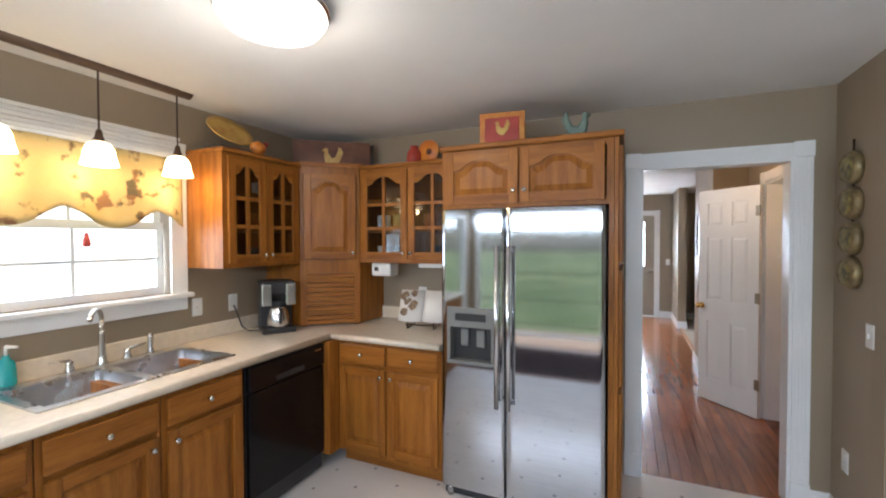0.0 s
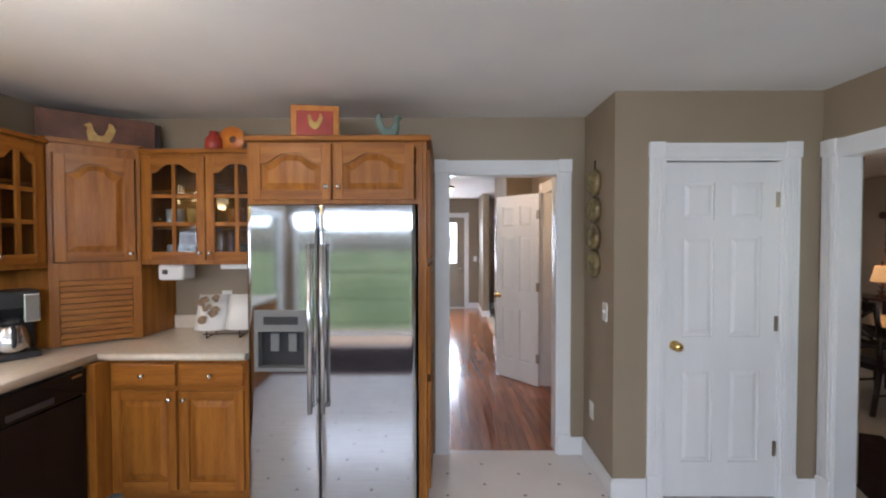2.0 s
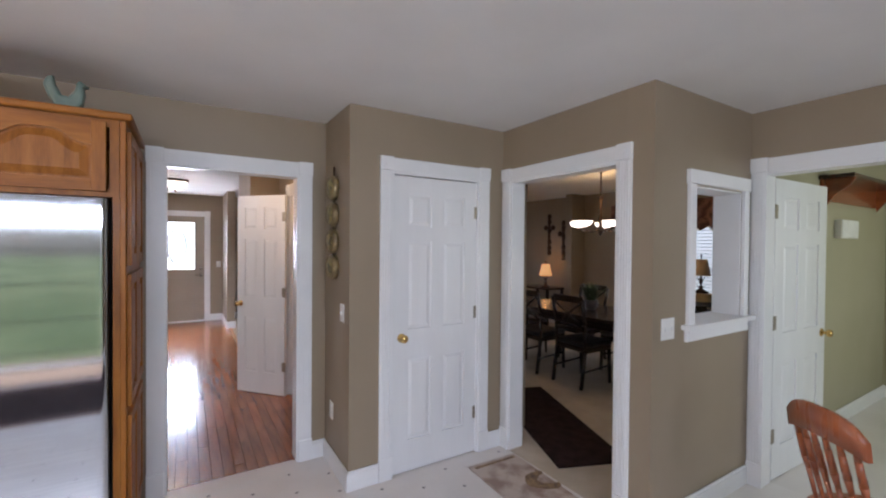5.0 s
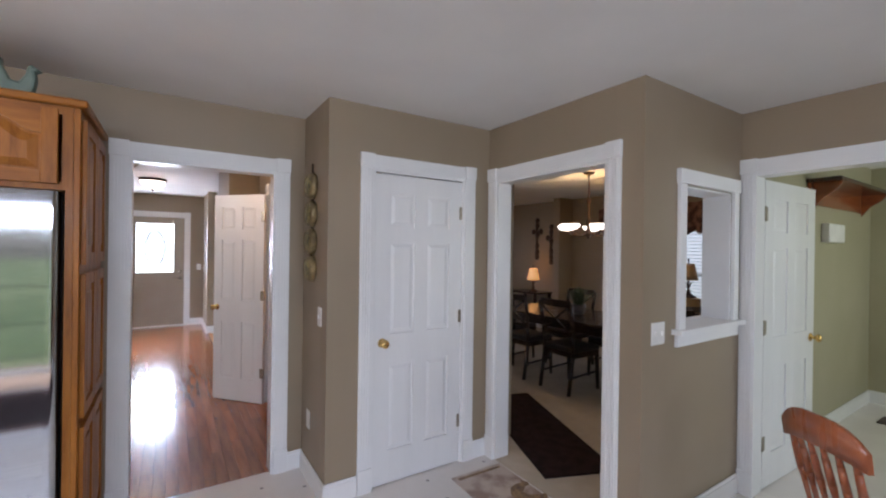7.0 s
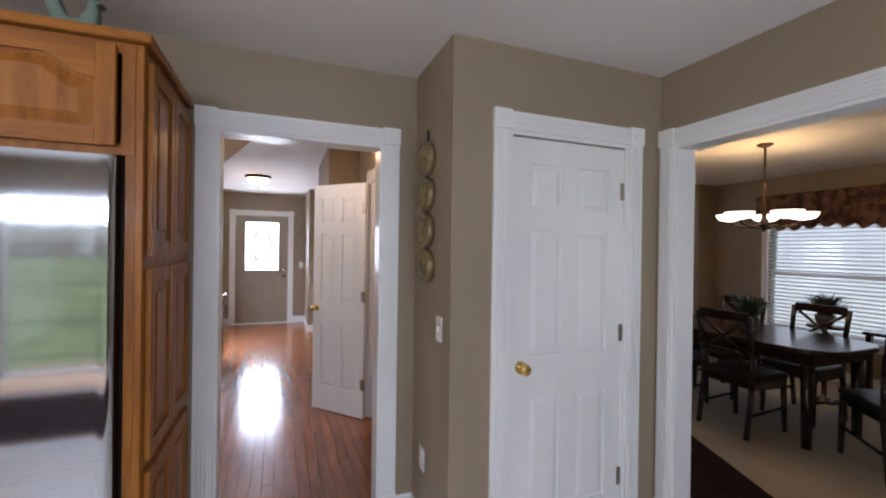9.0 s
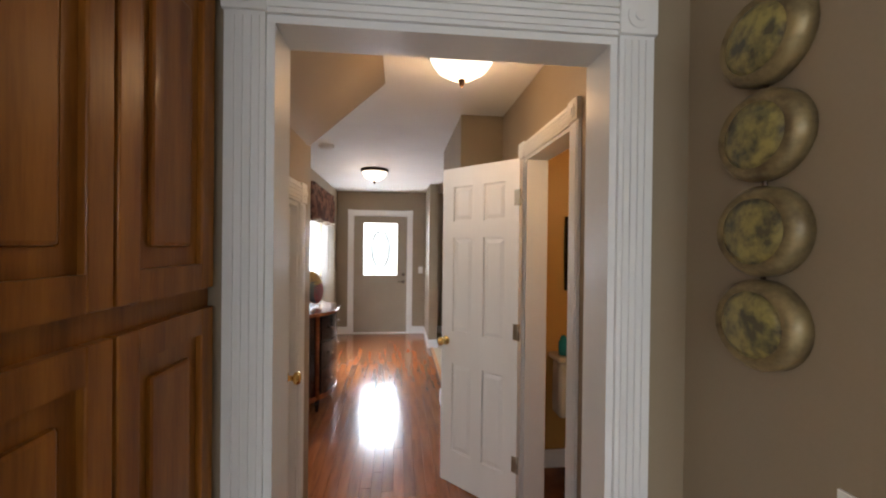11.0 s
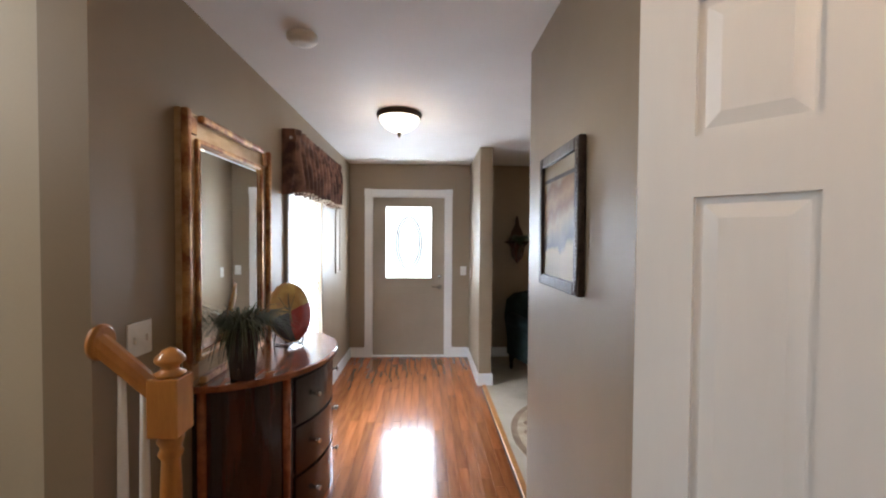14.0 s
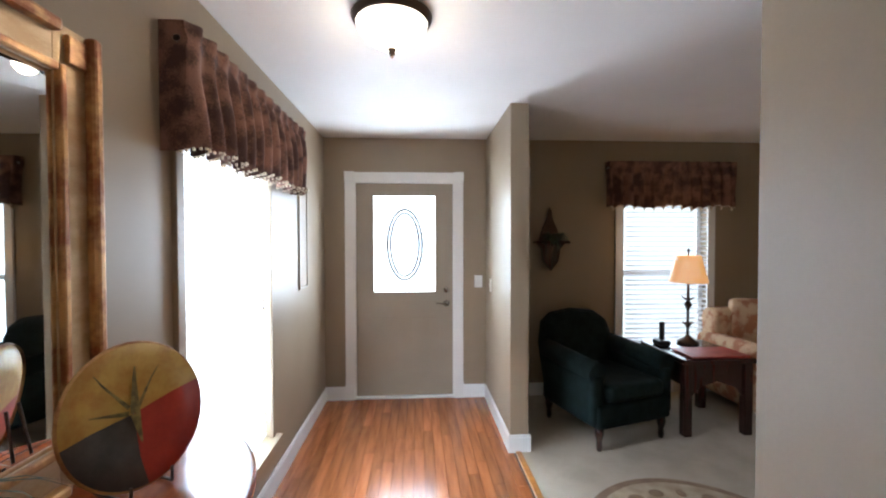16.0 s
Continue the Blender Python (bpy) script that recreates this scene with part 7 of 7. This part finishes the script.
part("handset", box(2.345, 2.385, 9.25, 9.28, 0.645, 0.80, bev=0.010), M_DARKP, ph_)
sf = thing("sofa", (3.85, 9.15, 0.004), "tan floral sofa with red-brown cushion", "sofa")
part("base", box(3.0, 4.9, 8.95, 9.68, 0.08, 0.42, bev=0.04, seg=3), M_SOFA, sf)
part("backrest", box(3.0, 4.9, 9.45, 9.70, 0.40, 0.86, bev=0.07, seg=4), M_SOFA, sf)
part("arm", box(2.93, 3.15, 8.95, 9.68, 0.10, 0.64, bev=0.08, seg=4), M_SOFA, sf)
part("arm", box(4.75, 4.97, 8.95, 9.68, 0.10, 0.64, bev=0.08, seg=4), M_SOFA, sf)
for x in (3.17, 3.97):
    part("seat_cushion", box(x, x + 0.76, 8.93, 9.46, 0.42, 0.56, bev=0.05, seg=3), M_SOFA, sf)
sp_ = thing("sofa_pillow", (3.34, 9.36, 0.56), "rust patterned throw pillow", "pillow", turn=-18)
bm = box(-0.22, 0.22, -0.07, 0.07, 0.0, 0.40, bev=0.06, seg=4)
for v in bm.verts:
    v.co.y += (v.co.z) * 0.25
part("cushion", bm, M_SOFA, sp_)
sc = thing("wall_sconce", (1.53, 9.74, 1.2), "dark ornate wall sconce shelf with greenery", "wall sconce")
bm = prism([(1.53, 1.21), (1.60, 1.30), (1.62, 1.42), (1.66, 1.47), (1.40, 1.47), (1.44, 1.42), (1.46, 1.30)], "y", 9.67, 9.757, 0.012)
part("bracket", bm, M_MAHOG, sc)
part("shelf", box(1.37, 1.69, 9.62, 9.757, 1.47, 1.495, bev=0.006), M_MAHOG, sc)
part("crest", prism([(1.42, 1.495), (1.64, 1.495), (1.60, 1.62), (1.56, 1.70), (1.55, 1.78), (1.53, 1.82), (1.51, 1.78), (1.50, 1.70), (1.46, 1.62)], "y", 9.735, 9.757, 0.004), M_BRONZE, sc)
bm = blades(140, 0.17, 0.13, 0.13, 0.020, 4, 0.0, 0.04)
bmesh.ops.translate(bm, verts=bm.verts, vec=Vector((1.53, 9.65, 1.495)))
part("greenery", bm, M_LEAF2, sc)
# round rug
ru = thing("round_rug", (1.70, 7.55, 0.004), "tan oval rug with brown floral border", "rug")
RX, RY = 0.66, 0.78
cx_, cy_ = 1.70, 7.52


def ell(rx, ry, z0, z1):
    return prism([(cx_ + rx * math.cos(2 * math.pi * i / 56), cy_ + ry * math.sin(2 * math.pi * i / 56)) for i in range(56)], "z", z0, z1)


part("border", ell(RX, RY, 0.0045, 0.013), M_RUGB, ru)
part("field", ell(RX - 0.05, RY - 0.05, 0.006, 0.0155), M_RUG, ru)
rr = random.Random(9)
for k in range(46):
    bm = bmesh.new()
    a = 2 * math.pi * k / 23
    f = 0.80 if k < 23 else 0.52
    x, y = cx_ + RX * f * math.cos(a), cy_ + RY * f * math.sin(a)
    L(bm, [(0.045, 0.0150), (0.042, 0.0172), (0.004, 0.0175)], (x, y, 0), 9, "z", rr.uniform(0.6, 1.2), rr.uniform(0.6, 1.2))
    part("motif", bm, M_RUGB, ru)

# ---- outside ----
solo("ground", box(-60, 60, -60, 60, -0.5, -0.3), M_LAWN, "lawn round the house", "ground", "structure")
solo("patio_deck", box(-2.5, 3.6, -3.0, -2.14, -0.3, -0.12), M_DECK, "sunlit wooden deck behind the house", "deck", "structure")
# self-lit sheets stand in for the blown-out daylight behind the panes
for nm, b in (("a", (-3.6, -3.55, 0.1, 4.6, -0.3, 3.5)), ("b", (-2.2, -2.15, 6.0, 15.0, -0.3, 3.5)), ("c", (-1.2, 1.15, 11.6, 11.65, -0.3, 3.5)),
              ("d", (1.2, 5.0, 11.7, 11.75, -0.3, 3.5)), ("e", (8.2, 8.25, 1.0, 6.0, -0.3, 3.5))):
    solo("backdrop", box(*b), M_DAYGLOW_SOFT if nm in "de" else M_DAYGLOW, "glowing sheet for overexposed daylight outside the windows", "backdrop", "structure")

# ---- floor pieces ----
solo("floor_hall", box(-0.74, 1.26, 3.41, 9.9, -0.1, -0.004), M_SUB, "dark joints under the hardwood floor", "floor", "structure")
hf = thing("hardwood_floor", (0.3, 6.5, 0), "glossy red-brown hardwood strip floor", "floor", kind="structure")
rr = random.Random(21)
lib = {}
W_ = 0.070
x = -0.60
while x < 1.20 - 1e-6:
    w = min(W_, 1.20 - x)
    y_lo, y_hi = 3.41, 9.76
    if x + w > 0.96:
        y_hi = 5.36
    if x < -0.42:
        y_lo = 5.70
    elif x < 0.02:
        y_lo = 4.58
    y = y_lo - rr.uniform(0, 0.6)
    while y < y_hi:
        ln = rr.choice((0.7, 0.9, 1.1, 1.3))
        a, b = max(y, y_lo), min(y + ln, y_hi)
        y += ln
        if b - a < 0.03:
            continue
        k = (round(w, 3), round(b - a, 2))
        if k not in lib:
            bm = bmesh.new()
            e = 0.0013
            lo_ = [bm.verts.new(p) for p in ((0, 0, -0.004), (w, 0, -0.004), (w, b - a, -0.004), (0, b - a, -0.004))]
            md = [bm.verts.new(p) for p in ((0.0004, 0.0004, -0.0010), (w - 0.0004, 0.0004, -0.0010), (w - 0.0004, b - a - 0.0004, -0.0010), (0.0004, b - a - 0.0004, -0.0010))]
            tp = [bm.verts.new(p) for p in ((e, e, 0), (w - e, e, 0), (w - e, b - a - e, 0), (e, b - a - e, 0))]
            for p, q in ((lo_, md), (md, tp)):
                for i in range(4):
                    bm.faces.new((p[i], p[(i + 1) % 4], q[(i + 1) % 4], q[i]))
            bm.faces.new(tp)
            lib[k] = mesh_of("plank", bm, M_PLANK)
        o = new("plank", lib[k])
        o.parent = hf
        o.location = (x - 0.3, a - 6.5, rr.uniform(0, 0.0004))
    x += w
part("edge_strip", box(0.955, 0.995, 6.60, 8.685, 0.0006, 0.012, bev=0.004), M_RAIL, hf, "oak transition strip")
# small dots set in the vinyl
bm = bmesh.new()
for i in range(27):
    for j in range(29):
        x, y = -2.40 + i * 0.235, -3.1 + j * 0.235 + (0.1175 if i % 2 else 0)
        if y < -1.95 or y > 3.10 or (y > 2.58 and x > 1.14) or (x > 2.36 and y > 1.36) or x > 3.44:
            continue
        r_ = 0.014
        vs = [bm.verts.new((x + p * r_, y + q * r_, 0.0008)) for p, q in ((-1, 0), (0, -1), (1, 0), (0, 1))]
        bm.faces.new(vs)
dots = solo("floor_dots", bm, M_DOT, "small grey diamond insets in the vinyl floor", "floor inset", "stuff")
